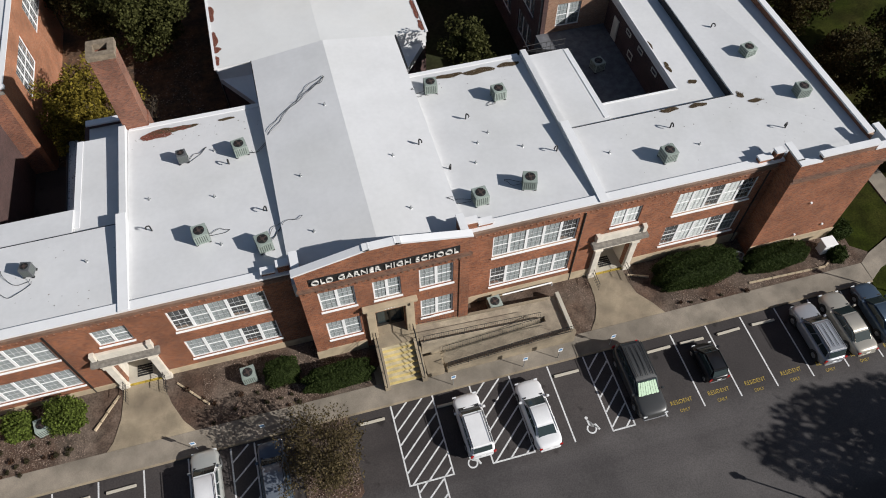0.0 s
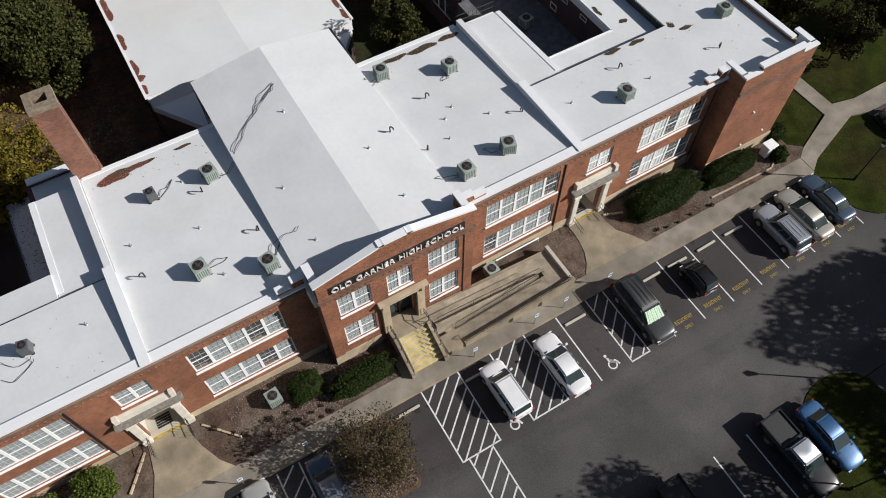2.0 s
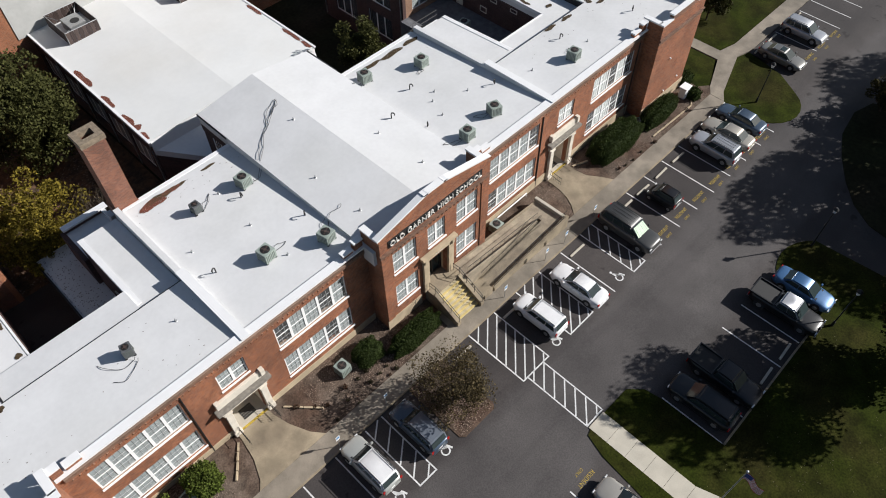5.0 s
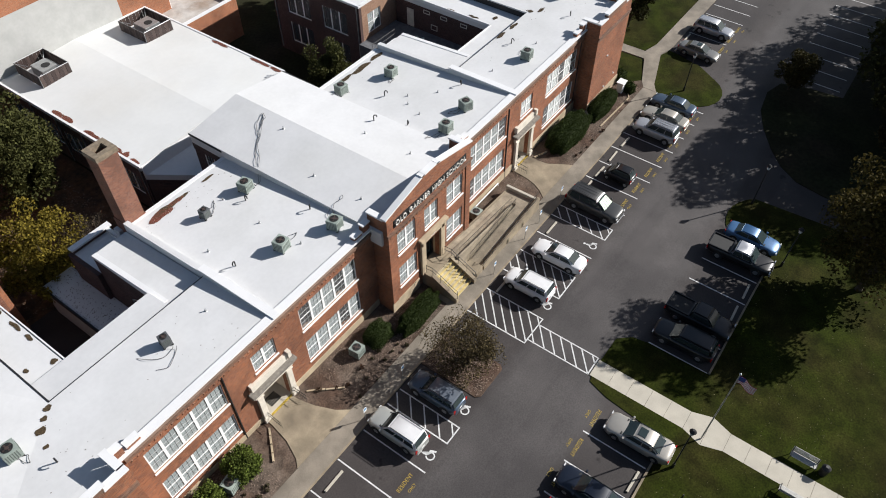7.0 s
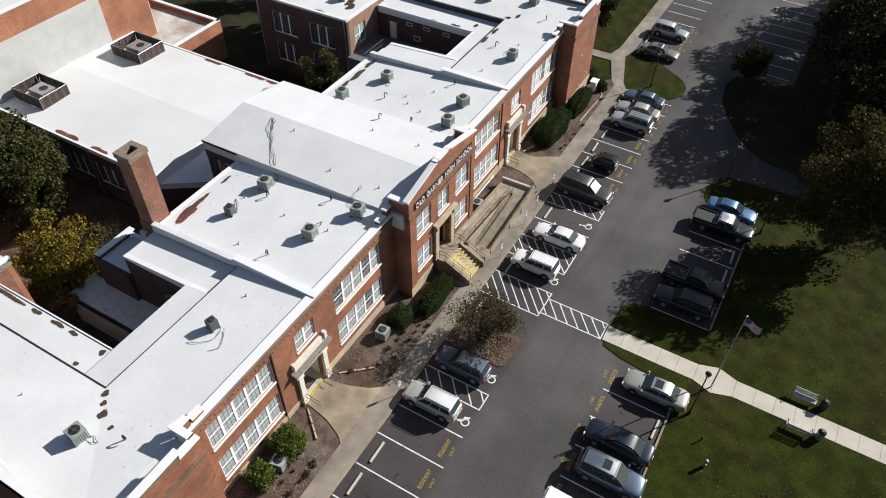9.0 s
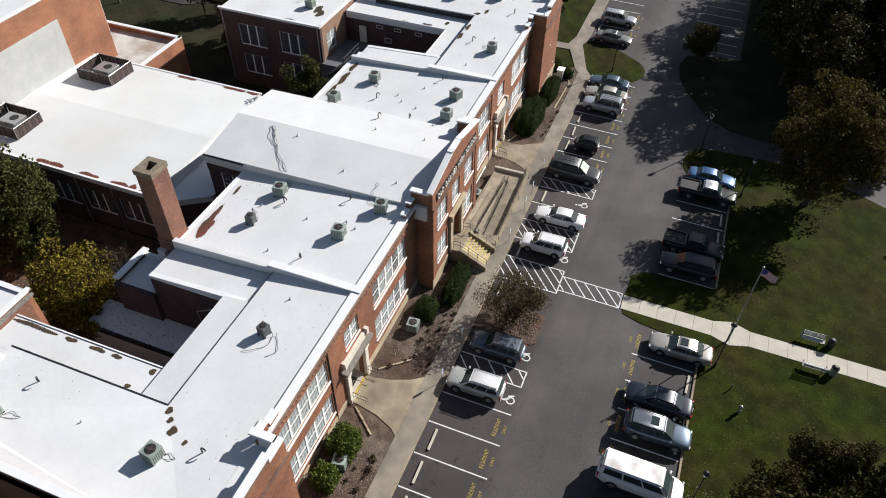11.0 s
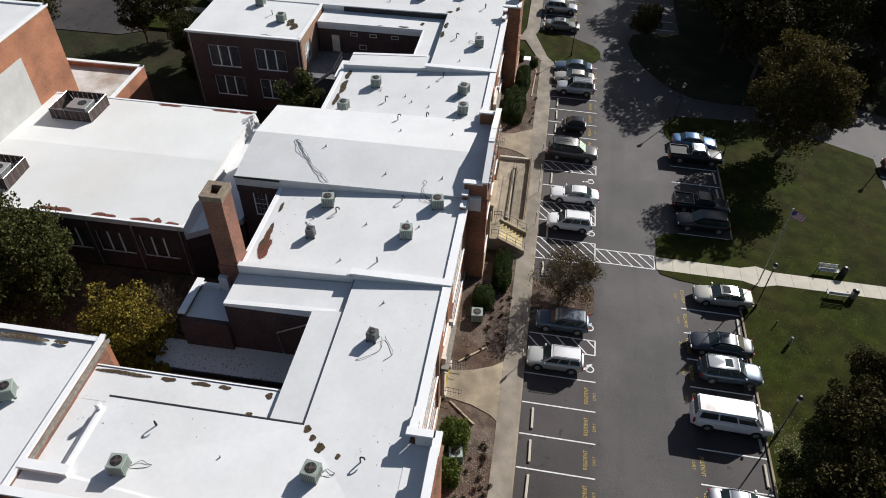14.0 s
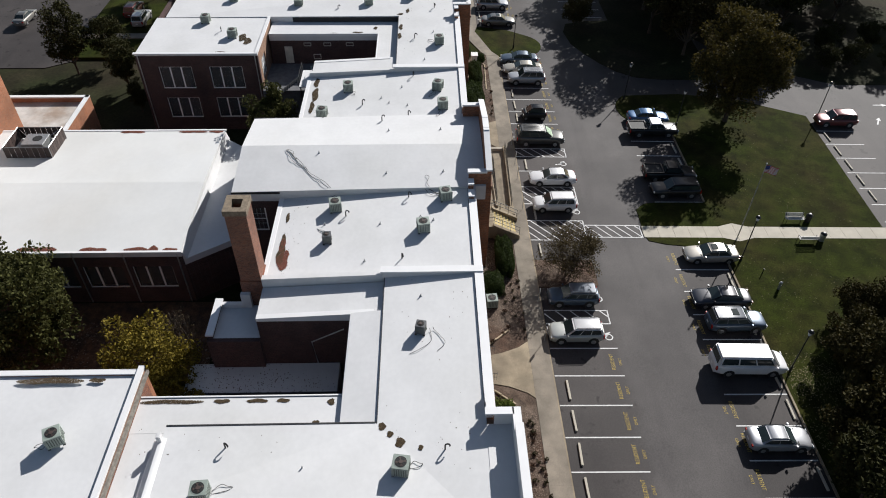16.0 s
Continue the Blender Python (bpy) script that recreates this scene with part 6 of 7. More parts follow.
def cable(pts, r=0.016, name="refrigerant_line", label="thin dark pipe looped across the roof", material=None):
    b = B()
    ps = [Vector(p) for p in pts]
    fine = []
    for i in range(len(ps) - 1):
        p0, p1, p2, p3 = ps[max(0, i - 1)], ps[i], ps[i + 1], ps[min(len(ps) - 1, i + 2)]
        for k in range(5):
            t = k / 5
            fine.append(0.5 * ((2 * p1) + (p2 - p0) * t + (2 * p0 - 5 * p1 + 4 * p2 - p3) * t * t + (3 * p1 - p0 - 3 * p2 + p3) * t ** 3))
    fine.append(ps[-1])
    rise = [0.03 + 0.16 * abs(noise.noise(Vector((v.x * 0.8, v.y * 0.8, len(pts) + ps[0].x)))) for v in fine]
    rise[0], rise[-1] = 0.22, 0.0
    tube(b, [(v.x, v.y, top_z(v.x, v.y) + h) for v, h in zip(fine, rise)], r, 5)
    return solo(name, b, material or M_METAL, label, "pipe", "roof pipes", smooth=True)


LINES = {0: (1.7, 0.25), 1: (1.3, 1.7), 3: (-1.5, -0.3), 4: (-1.0, -0.7), 5: (-2.0, 0.6), 6: (-1.4, 0.9), 7: (0.9, 1.2), 8: (0.3, -1.2), 9: (0.5, -1.6), 10: (-0.4, 1.2), 11: (0.1, -1.7), 14: (-0.4, 1.1)}
for i, (dx, dy) in LINES.items():
    x, y, a = ROOF_AC[i]
    n = math.hypot(dx, dy)
    ux, uy = dx / n, dy / n
    for s in (-1, 1):
        px, py = -uy * s, ux * s
        pts = []
        for f, w in ((0.48 / n, 0.06), (0.65, 0.22 + 0.1 * s), (0.85, 0.12), (1.0, 0.02)):
            qx, qy = x + dx * f + px * w, y + dy * f + py * w
            pts.append((qx, qy, top_z(qx, qy) + (0.12 if f < 0.9 else 0.22)))
        qx, qy = x + dx + 0.02 * s, y + dy
        pts.append((qx, qy, top_z(qx, qy) - 0.03))
        cable(pts)
# small units' line sets and the long run over the middle roof
cable([(-9.1, 36.4, 9.4), (-8.8, 36.9, 9.45), (-8.4, 36.9, 9.5), (-8.1, 37.3, 9.45), (-7.9, 37.4, 9.0)])
cable([(-9.1, 36.2, 9.3), (-8.7, 36.5, 9.3), (-8.3, 36.8, 9.4), (-8.0, 37.3, 9.4), (-7.9, 37.45, 9.0)])
cable([(-18.9, 28.5, 9.6), (-19.6, 28.0, 9.5), (-20.2, 27.7, 9.5), (-20.7, 28.1, 9.6), (-20.8, 28.2, 9.3)])
cable([(-19.0, 28.7, 9.6), (-19.9, 28.6, 9.5), (-20.6, 29.3, 9.5), (-20.9, 29.9, 9.6), (-20.9, 30.0, 9.25)])
for s in (0.0, 0.22):
    cable([(-5.1 + s, 36.0, 9.5), (-4.6 + s, 35.9, 9.6), (-3.9 + s, 36.6, 9.95), (-2.9 + s, 37.7 - s, 10.05), (-2.0 + s, 38.6, 10.12), (-1.0, 39.3 - s, 10.2), (0.1 + s, 40.1, 10.3), (1.0, 40.7, 10.5), (1.2, 40.9, 10.3)])
cable([(0.0, 39.9, 10.3), (0.4, 40.3, 10.75), (0.9, 40.3, 10.5), (1.2, 40.8, 10.45), (1.25, 40.85, 10.3)])
cable([(-1.2, 39.0, 10.15), (-0.5, 40.0, 10.6), (0.3, 40.6, 10.7), (1.1, 40.95, 10.6), (1.2, 41.0, 10.3)])
cable([(-4.5, 27.6, 9.8), (-4.0, 28.3, 9.9), (-3.3, 28.8, 10.2), (-2.6, 28.6, 10.3), (-2.3, 28.9, 10.1)])

# gooseneck vents and stub vents


def gooseneck(x, y, turn):
    z = top_z(x, y)
    b = B()
    pts = [(0, 0, -0.02), (0, 0, 0.42)]
    for i in range(1, 8):
        a = radians(180 - 30 * i)
        pts.append((0.14 + 0.14 * math.cos(a), 0, 0.42 + 0.14 * math.sin(a)))
    tube(b, pts, 0.05, 7)
    ob = solo("vent_pipe", b, M_METAL, "bent dark vent pipe on a white roof", "vent", "roof vents", smooth=True)
    ob.matrix_basis = pose(x, y, z, 0, 0, turn)


def stub(x, y, h=0.22):
    z = top_z(x, y)
    b = B()
    tube(b, [(0, 0, -0.02), (0, 0, 0.05), (0, 0, h)], 0.06, 8, 0.04)
    tube(b, [(0, 0, -0.01), (0, 0, 0.03)], 0.13, 10, 0.09)
    ob = solo("stub_vent", b, M_STEEL, "short grey stub vent with a white collar", "vent", "roof stub vents")
    ob.matrix_basis = pose(x, y, z)


for i, (x, y) in enumerate([(-11.8, 30.7), (-4.5, 30.3), (-6.5, 35.3), (10.4, 35.0), (15.5, 30.1), (8.0, 30.5), (24.0, 30.0), (32.0, 39.2), (31.7, 27.7), (-27.6, 40.6), (-28.1, 27.9), (6.4, 32.9), (26.5, 52.0)]):
    gooseneck(x, y, 200 + 35 * (i % 4))
for x, y in [(-11.9, 33.5), (-7.4, 36.9), (-7.6, 28.3), (10.5, 32.4), (11.5, 33.2), (9.8, 30.6), (13.4, 31.2), (-7.7, 32.5), (-1.9, 32.2), (0.8, 38.1), (4.4, 32.2), (4.5, 27.5), (-1.8, 27.4), (18.9, 28.9), (25.2, 27.9), (-15.8, 29.3), (32.5, 33.0), (-29.0, 36.0)]:
    stub(x, y)

# screened roof plant on the hall
for x0, x1, y0, y1 in ((6.2, 9.7, 64.4, 68.7), (-5.0, -1.7, 66.3, 70.6)):
    ob = thing("roof_plant", ((x0 + x1) / 2, (y0 + y1) / 2, 6.6), "roof air handler inside a brown slatted screen", "air handler", "screened roof plant")
    zb = 5.75
    for (ax, ay), (bx, by) in zip([(x0, y0), (x1, y0), (x1, y1), (x0, y1)], [(x1, y0), (x1, y1), (x0, y1), (x0, y0)]):
        n = 8
        for i in range(n):
            fx, fy = ax + (bx - ax) * (i + 0.04) / n, ay + (by - ay) * (i + 0.04) / n
            gx, gy = ax + (bx - ax) * (i + 0.96) / n, ay + (by - ay) * (i + 0.96) / n
            b = B()
            if abs(bx - ax) > abs(by - ay):
                box(b, min(fx, gx), ay - 0.02, zb + 0.12, max(fx, gx), ay + 0.02, zb + 1.3)
            else:
                box(b, ax - 0.02, min(fy, gy), zb + 0.12, ax + 0.02, max(fy, gy), zb + 1.3)
            part("screen_panel", b, M_SCREEN if i % 2 else M_SCREEN2, ob)
        b = B()
        tube(b, [(ax, ay, zb + 1.32), (bx, by, zb + 1.32)], 0.04, 4)
        part("top_rail", b, M_STEEL, ob)
        b = B()
        tube(b, [(ax, ay, zb - 0.3), (ax, ay, zb + 1.3)], 0.04, 4)
        part("post", b, M_STEEL, ob)
        b = B()
        cx, cy = (x0 + x1) / 2, (y0 + y1) / 2
        tube(b, [(ax, ay, zb + 1.25), (ax + (cx - ax) * 0.45, ay + (cy - ay) * 0.45, zb + 0.9)], 0.03, 4)
        part("brace", b, M_STEEL, ob)
    b = B()
    box(b, x0 + 0.9, y0 + 1.0, zb - 0.2, x1 - 0.7, y1 - 1.2, zb + 1.05)
    unit = part("unit", b, M_STEEL, ob, "pale metal casing", bevel=0.03)
    b = B()
    tube(b, [((x0 + x1) / 2 + 0.2, (y0 + y1) / 2 - 0.3, zb + 1.05), ((x0 + x1) / 2 + 0.2, (y0 + y1) / 2 - 0.3, zb + 1.08)], 0.45, 18)
    part("fan_well", b, M_BLACK, unit)

# leaf litter and rust on the roofs
PATCHES = [(-26.35, 31.6, .25, .2), (-26.9, 31.1, .2, .16), (-27.5, 30.5, .32, .26), (-27.9, 29.3, .16, .12), (-23.85, 44.8, .14, 1.95), (-23.85, 41.7, .14, .5), (-23.85, 39.5, .13, .65), (-23.85, 37.9, .12, .4), (-24.0, 34.9, .22, .2), (-25.5, 35.7, .12, .2),
           (24.8, 31.7, .7, .2), (27.0, 31.6, .7, .2), (30.5, 31.8, .25, .4), (31.4, 30.9, .7, .2), (26.95, 39.3, .1, .5), (27.2, 36.6, .15, .6), (28.3, 34.6, .35, .2), (-10.7, 39.95, 1.1, .28), (-9.1, 40.0, .8, .16), (-6.3, 40.0, .6, .12), (10.5, 40.0, 1.1, .22), (12.9, 39.9, 1.3, .3), (15.3, 40.0, .9, .25),
           (-6.7, 60.9, .35, 1.6), (-6.75, 56.3, .28, 1.1), (-6.75, 52.8, .26, 1.0), (-6.7, 51.4, .35, .4), (-6.8, 50.0, .2, .6), (10.8, 52.2, .2, 1.4), (10.8, 49.9, .2, .7), (10.8, 58.2, .2, 1.2),
           (-22.75, 52.4, .22, 2.1), (-22.75, 49.5, .14, .5), (24.0, 48.6, .8, .4), (24.9, 49.3, .9, .4), (21.3, 51.0, .25, .9), (21.2, 55.2, .2, 1.0)]
prng = random.Random(9)


def patch_mesh(name, rows, per, size, material, label):
    """Drifts of small flat leaves about each patch."""
    r = np.random.RandomState(17)
    vs = []
    for x, y, rx, ry in rows:
        if y > 48 and -7.5 < x < 11.5:
            zf = aud_z
        elif (-26.1 < x < -23.4 and 33.5 < y < 46.9) or (26.8 < x < 30.05 and 33.9 < y < 46):
            zf = lambda a, c: 8.38
        else:
            zf = top_z
        n = int(per * (0.25 + rx * ry * 3.4))
        for i in range(n):
            a, q = r.uniform(0, 6.283), math.sqrt(r.uniform(0, 1))
            u, v = q * math.cos(a), q * math.sin(a)
            bend = 0.2 * math.sin(4 * u + x) * ry if rx > ry else 0.0
            px, py = x + rx * u + (0.2 * math.sin(4 * v + y) * rx if ry > rx else 0.0), y + ry * v + bend
            s, t, z = size * r.uniform(0.5, 1.5), r.uniform(0, 6.28), zf(px, py) + r.uniform(0.006, 0.03)
            vs += [(px + s * math.cos(t + k * 1.571), py + s * math.sin(t + k * 1.571) * 0.7, z + 0.01 * (k % 2)) for k in range(4)]
    f = np.arange(len(vs)).reshape(-1, 4)
    me = bpy.data.meshes.new(name)
    me.from_pydata(vs, [], f.tolist())
    me.materials.append(material)
    tagged(new(name, me), label, "leaf litter", kind="stuff")


M_LITTER = mat("dark_leaf_litter", (0.070, 0.046, 0.022), 0.95, island=0.5)
M_REDLITTER = mat("rusty_leaf_litter", (0.17, 0.055, 0.035), 0.95, island=0.5)
patch_mesh("leaf_debris", [p for p in PATCHES if not (p[1] > 48 and -7.5 < p[0] < 11.5)], 1100, 0.036, M_LITTER, "dark leaf litter along the roof edges")
patch_mesh("leaf_debris", [p for p in PATCHES if p[1] > 48 and -7.5 < p[0] < 11.5], 900, 0.04, M_REDLITTER, "rust-red leaf litter along the hall roof edge")
patch_mesh("leaf_debris", [(-11.3, 39.7, 1.1, .42), (-9.6, 39.95, .8, .2)], 900, 0.04, M_REDLITTER, "rust-brown leaf litter by the chimney")
b = B()
for i in range(230):
    x, y = prng.choice([(prng.uniform(-13, -4), prng.uniform(38.5, 40)), (prng.uniform(8, 16.5), prng.uniform(38, 40)), (prng.uniform(-28, -26.2), prng.uniform(28, 46)), (prng.uniform(20, 36), prng.uniform(26, 31.8)), (prng.uniform(-33, -14), prng.uniform(26, 31.5)), (prng.uniform(30.3, 36), prng.uniform(31, 55))])
    s, a = prng.uniform(0.02, 0.06), prng.uniform(0, 6.28)
    z = top_z(x, y) + 0.012
    vs = [b.verts.new((x + s * math.cos(a + k * 1.57), y + s * math.sin(a + k * 1.57) * 0.6, z)) for k in range(4)]
    b.faces.new(vs)
solo("roof_specks", b, M_RUST, "scattered dead leaves and specks on white roofs", "leaf litter", kind="stuff")
# stains on the low court roof
b = B()
for i in range(420):
    cx, cy = prng.choice([(-19.0, 37.5), (-18.2, 40.0), (-18.6, 43.0), (-17.5, 45.0), (-19.3, 41.5), (-19.3, 45.0)])
    x, y, r = min(-17.0, max(-19.5, prng.gauss(cx, 0.6))), min(46.2, max(35.6, prng.gauss(cy, 0.9))), prng.uniform(0.015, 0.055)
    vs = [b.verts.new((x + r * prng.uniform(0.6, 1.6) * math.cos(a), y + r * prng.uniform(0.5, 1) * math.sin(a), 3.506)) for a in [k * 1.25 for k in range(5)]]
    b.faces.new(vs)
solo("leaf_debris", b, M_RUST, "dark leaves on the low court roof", "leaf litter", kind="stuff")

# ---------------------------------------------------------------- fittings on the walls
for x, yy in ((15.75, FRONT), (-18.6, FRONT), (29.3, FRONT)):
    b = B()
    box(b, x - 0.04, yy - 0.08, 0.4, x + 0.04, yy - 0.005, 8.6)
    part("downpipe", b, M_METAL, school, "dark square downpipe")
for x in (-12.8, -11.0, -9.6, -8.6, -7.2, 8.6, 10.2, 12.0, 24.0, 27.0, -20.5, -23.0):
    b = B()
    box(b, x - 0.09, FRONT - 0.16, 0.45, x + 0.09, FRONT - 0.07, 0.62)
    part("wall_vent", b, M_WHITE if prng.random() < 0.6 else M_METAL, school)
for x, y, z in ((33.0, MID, 5.6), (35.6, MID, 2.2), (33.5, MID, 1.6)):
    b = B()
    box(b, x - 0.07, y - 0.12, z, x + 0.07, y, z + 0.12)
    part("wall_light", b, M_WHITE, school)
b = B()
tube(b, [(10.4, 24.75, 0.55), (14.3, 24.75, 0.6), (14.3, 24.75, 0.25)], 0.06, 8)
solo("drain_pipe", b, M_WHITE, "white plastic pipe along the foot of the wall", "pipe")
b = B()
box(b, 35.6, 22.0, BED_Z, 36.5, 22.7, 1.25)
box(b, 35.5, 21.9, 1.25, 36.6, 22.8, 1.35)
solo("utility_cabinet", b, M_WHITE, "white utility cabinet beside the end hedge", "cabinet", bevel=0.03)
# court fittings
# Court floor grey is lowered so it carries some of the court's shade.
M_COURT = mat("shade_grey_court_floor", (0.155, 0.158, 0.17), 0.8, vary=0.35, scale=2, grain=0.2, gscale=6)
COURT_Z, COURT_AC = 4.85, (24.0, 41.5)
b = B()
tube(b, [(-16.95, 34.8, 7.2), (-16.95, 37.2, 5.9), (-16.95, 37.0, 3.6)], 0.05, 6)
part("court_downpipe", b, M_STEEL, school, "pale downpipe in the court")
for y, z, w, h in ((42.5, 7.0, 0.75, 0.3), (40.2, 7.0, 0.75, 0.3), (37.6, 7.0, 0.75, 0.3), (41.5, 5.4, 0.75, 0.5)):
    b = B()
    wall(b, "x", 26.80, 0.07, y - w / 2 - 0.05, y + w / 2 + 0.05, z - 0.05, z + h + 0.05, [(y - w / 2, y + w / 2, z, z + h)])
    part("court_window", b, M_TRIM, school, "small high court window")
b = B()
box(b, 26.78, 44.3, 4.9, 26.86, 45.2, 6.9)
part("court_door", b, M_TRIM, school, "pale door in the court")
ac_unit(COURT_AC[0], COURT_AC[1], COURT_Z, 10, BIG, "grey air conditioner in the shaded court", "ground air conditioners")
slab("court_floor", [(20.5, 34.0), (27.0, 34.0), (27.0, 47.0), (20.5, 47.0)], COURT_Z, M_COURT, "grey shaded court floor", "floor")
slab("court_floor", [(-24.0, 34.0), (-16.5, 34.0), (-16.5, 47.0), (-24.0, 47.0)], -0.05, M_ASPHALT, "dark court floor", "floor")
slab("car_park", [(36, 79), (44, 66), (80, 60), (80, 120), (36, 120)], -0.2, M_ASPHALT, "rear car park beyond the trees", "road")
# iron stair between school and classroom wing
fs = thing("fire_stair", (19, 43, 0), "black iron stair and railing behind the school", "stairs")
b = B()
box(b, 17.4, REAR + 0.1, 6.9, 21.0, 42.3, 7.0)
part("deck", b, M_COPING, fs, "white-edged stair deck")
for y in (REAR + 0.1, 42.3):
    b = B()
    for z in (7.5, 8.0):
        tube(b, [(17.4, y, z), (21.0, y, z)], 0.025, 5)
    for i in range(10):
        tube(b, [(17.4 + 0.4 * i, y, 7.0), (17.4 + 0.4 * i, y, 8.0)], 0.015, 4)
    part("railing", b, M_METAL, fs)
b = B()
for i in range(14):
    box(b, 19.4, 42.3 + 0.28 * i, 6.8 - 0.22 * i, 20.5, 42.55 + 0.28 * i, 6.85 - 0.22 * i)
part("treads", b, M_METAL, fs, "black iron treads")
for x in (17.7, 20.8):
    b = B()
    tube(b, [(x, 42.2, -0.3), (x, 42.2, 6.9)], 0.06, 6)
    part("post", b, M_METAL, fs)

# ---------------------------------------------------------------- street furniture


def lamp_post(x, y, h=4.75):
    ob = thing("street_lamp", (0, 0, 0), "black lamp post with a round lantern", "street lamp", "lamp posts")
    b = B()
    tube(b, [(0, 0, 0), (0, 0, 0.5), (0, 0, 0.55)], 0.11, 10, 0.09)
    part("base", b, M_METAL, ob, local=True)
    b = B()
    tube(b, [(0, 0, 0.5), (0, 0, h - 0.55)], 0.06, 8, 0.045)
    part("pole", b, M_METAL, ob, local=True)
    b = B()
    tube(b, [(0, 0, h - 0.55), (0, 0, h - 0.2)], 0.12, 10, 0.19)
    part("globe", b, M_LAMPCLEAR, ob, "clear lantern glass", local=True)
    b = B()
    tube(b, [(0, 0, h - 0.2), (0, 0, h - 0.1), (0, 0, h)], 0.24, 12, 0.08)
    part("cap", b, M_METAL, ob, local=True)
    ob.matrix_basis = pose(x, y, LAWN_Z if (y > -17 and y < 1.5) or x > 25 else 0.0)


for x, y in ((-2.2, -0.6), (-14.9, -0.2), (26.75, 3.98), (39.6, 16.25), (20.6, -0.75), (22.9, -18.3), (-28.0, -0.4)):
    lamp_post(x, y, 5.3 if x == -2.2 else 4.75)

fp = thing("flagpole", (1.0, -1.38, LAWN_Z), "tall pale flagpole with a striped flag", "flagpole")
b = B()
tube(b, [(1.0, -1.38, LAWN_Z - 0.05), (1.0, -1.38, 8.5)], 0.06, 8, 0.035)
part("pole", b, M_STEEL, fp)
b = B()
bmesh.ops.create_icosphere(b, subdivisions=2, radius=0.09, matrix=Matrix.Translation((1.0, -1.38, 8.55)))
part("finial", b, M_STEEL, fp)
M_FLAGR, M_FLAGW, M_FLAGB = mat("flag_red", (0.45, 0.04, 0.05), 0.8, vary=0.1, scale=0.5), mat("flag_white", (0.75, 0.74, 0.72), 0.8, vary=0.1, scale=0.5), mat("flag_blue", (0.04, 0.06, 0.22), 0.8, vary=0.1, scale=0.5)
for i in range(13):
    b = B()
    rows = []
    for j in range(8):
        f = j / 7
        x = 1.02 - 0.12 * f + 0.10 * math.sin(7 * f)
        y = -1.40 - 1.2 * f
        drop = -0.25 * f * f
        rows.append([b.verts.new((x, y, 8.35 - 0.06 * (i + d) + drop)) for d in (0, 1)])
    for r0, r1 in zip(rows, rows[1:]):
        b.faces.new((r0[0], r1[0], r1[1], r0[1]))
    part("stripe", b, M_FLAGR if i % 2 == 0 else M_FLAGW, fp)
b = B()
v = [b.verts.new(c) for c in ((0.99, -1.40, 8.37), (1.04, -1.88, 8.33), (1.04, -1.88, 7.92), (0.99, -1.40, 7.95))]
b.faces.new(v)
part("canton", b, M_FLAGB, fp)


def bench(x, y, turn):
    ob = thing("park_bench", (0, 0, 0), "slatted grey park bench beside the garden path", "bench", "path benches")
    for i in range(5):
        b = B()
        box(b, -0.9, -0.22 + 0.10 * i, 0.43, 0.9, -0.14 + 0.10 * i, 0.46)
        part("seat_slat", b, M_BENCH, ob, local=True)
    for i in range(4):
        b = B()
        box(b, -0.9, 0.27 + 0.03 * i, 0.52 + 0.10 * i, 0.9, 0.30 + 0.03 * i, 0.59 + 0.10 * i)
        part("back_slat", b, M_BENCH, ob, local=True)
    for s in (-0.85, 0.85):
        b = B()
        tube(b, [(s, -0.24, 0), (s, -0.24, 0.62), (s, 0.22, 0.64), (s, 0.38, 0.92)], 0.03, 6)
        part("arm", b, M_METAL, ob, local=True)
        b = B()
        tube(b, [(s, 0.24, 0), (s, 0.27, 0.6)], 0.03, 6)
        part("leg", b, M_METAL, ob, local=True)
    ob.matrix_basis = pose(x, y, LAWN_Z, 0, 0, turn)


bench(3.4, -7.75, 0 + 90 - 180)
bench(0.5, -7.9, 90)


def bin_(x, y, material, label):
    ob = thing("litter_bin", (x, y, LAWN_Z), label, "litter bin", "litter bins")
    b = B()
    tube(b, [(x, y, LAWN_Z), (x, y, LAWN_Z + 0.8)], 0.27, 14, 0.30)
    part("drum", b, material, ob)
    b = B()
    tube(b, [(x, y, LAWN_Z + 0.8), (x, y, LAWN_Z + 0.98)], 0.31, 14, 0.12)
    part("lid", b, M_METAL, ob)


bin_(3.5, -9.15, M_METAL, "black round litter bin beside a bench")
bin_(0.7, -9.35, M_STEEL, "grey round litter bin beside a bench")
b = B()
tube(b, [(-5.85, -2.75, LAWN_Z), (-5.85, -2.75, 0.75)], 0.13, 10, 0.11)
tube(b, [(-6.05, -2.75, 0.55), (-5.65, -2.75, 0.55)], 0.07, 8)
bmesh.ops.create_icosphere(b, subdivisions=2, radius=0.14, matrix=Matrix.Translation((-5.85, -2.75, 0.78)))
solo("fire_hydrant", b, M_STEEL, "pale fire hydrant on the lawn", "hydrant", smooth=False)
b = B()
tube(b, [(-3.9, -2.0, LAWN_Z), (-3.9, -2.0, 0.6)], 0.05, 6)
solo("lawn_spigot", b, M_METAL, "short dark post on the lawn", "post")


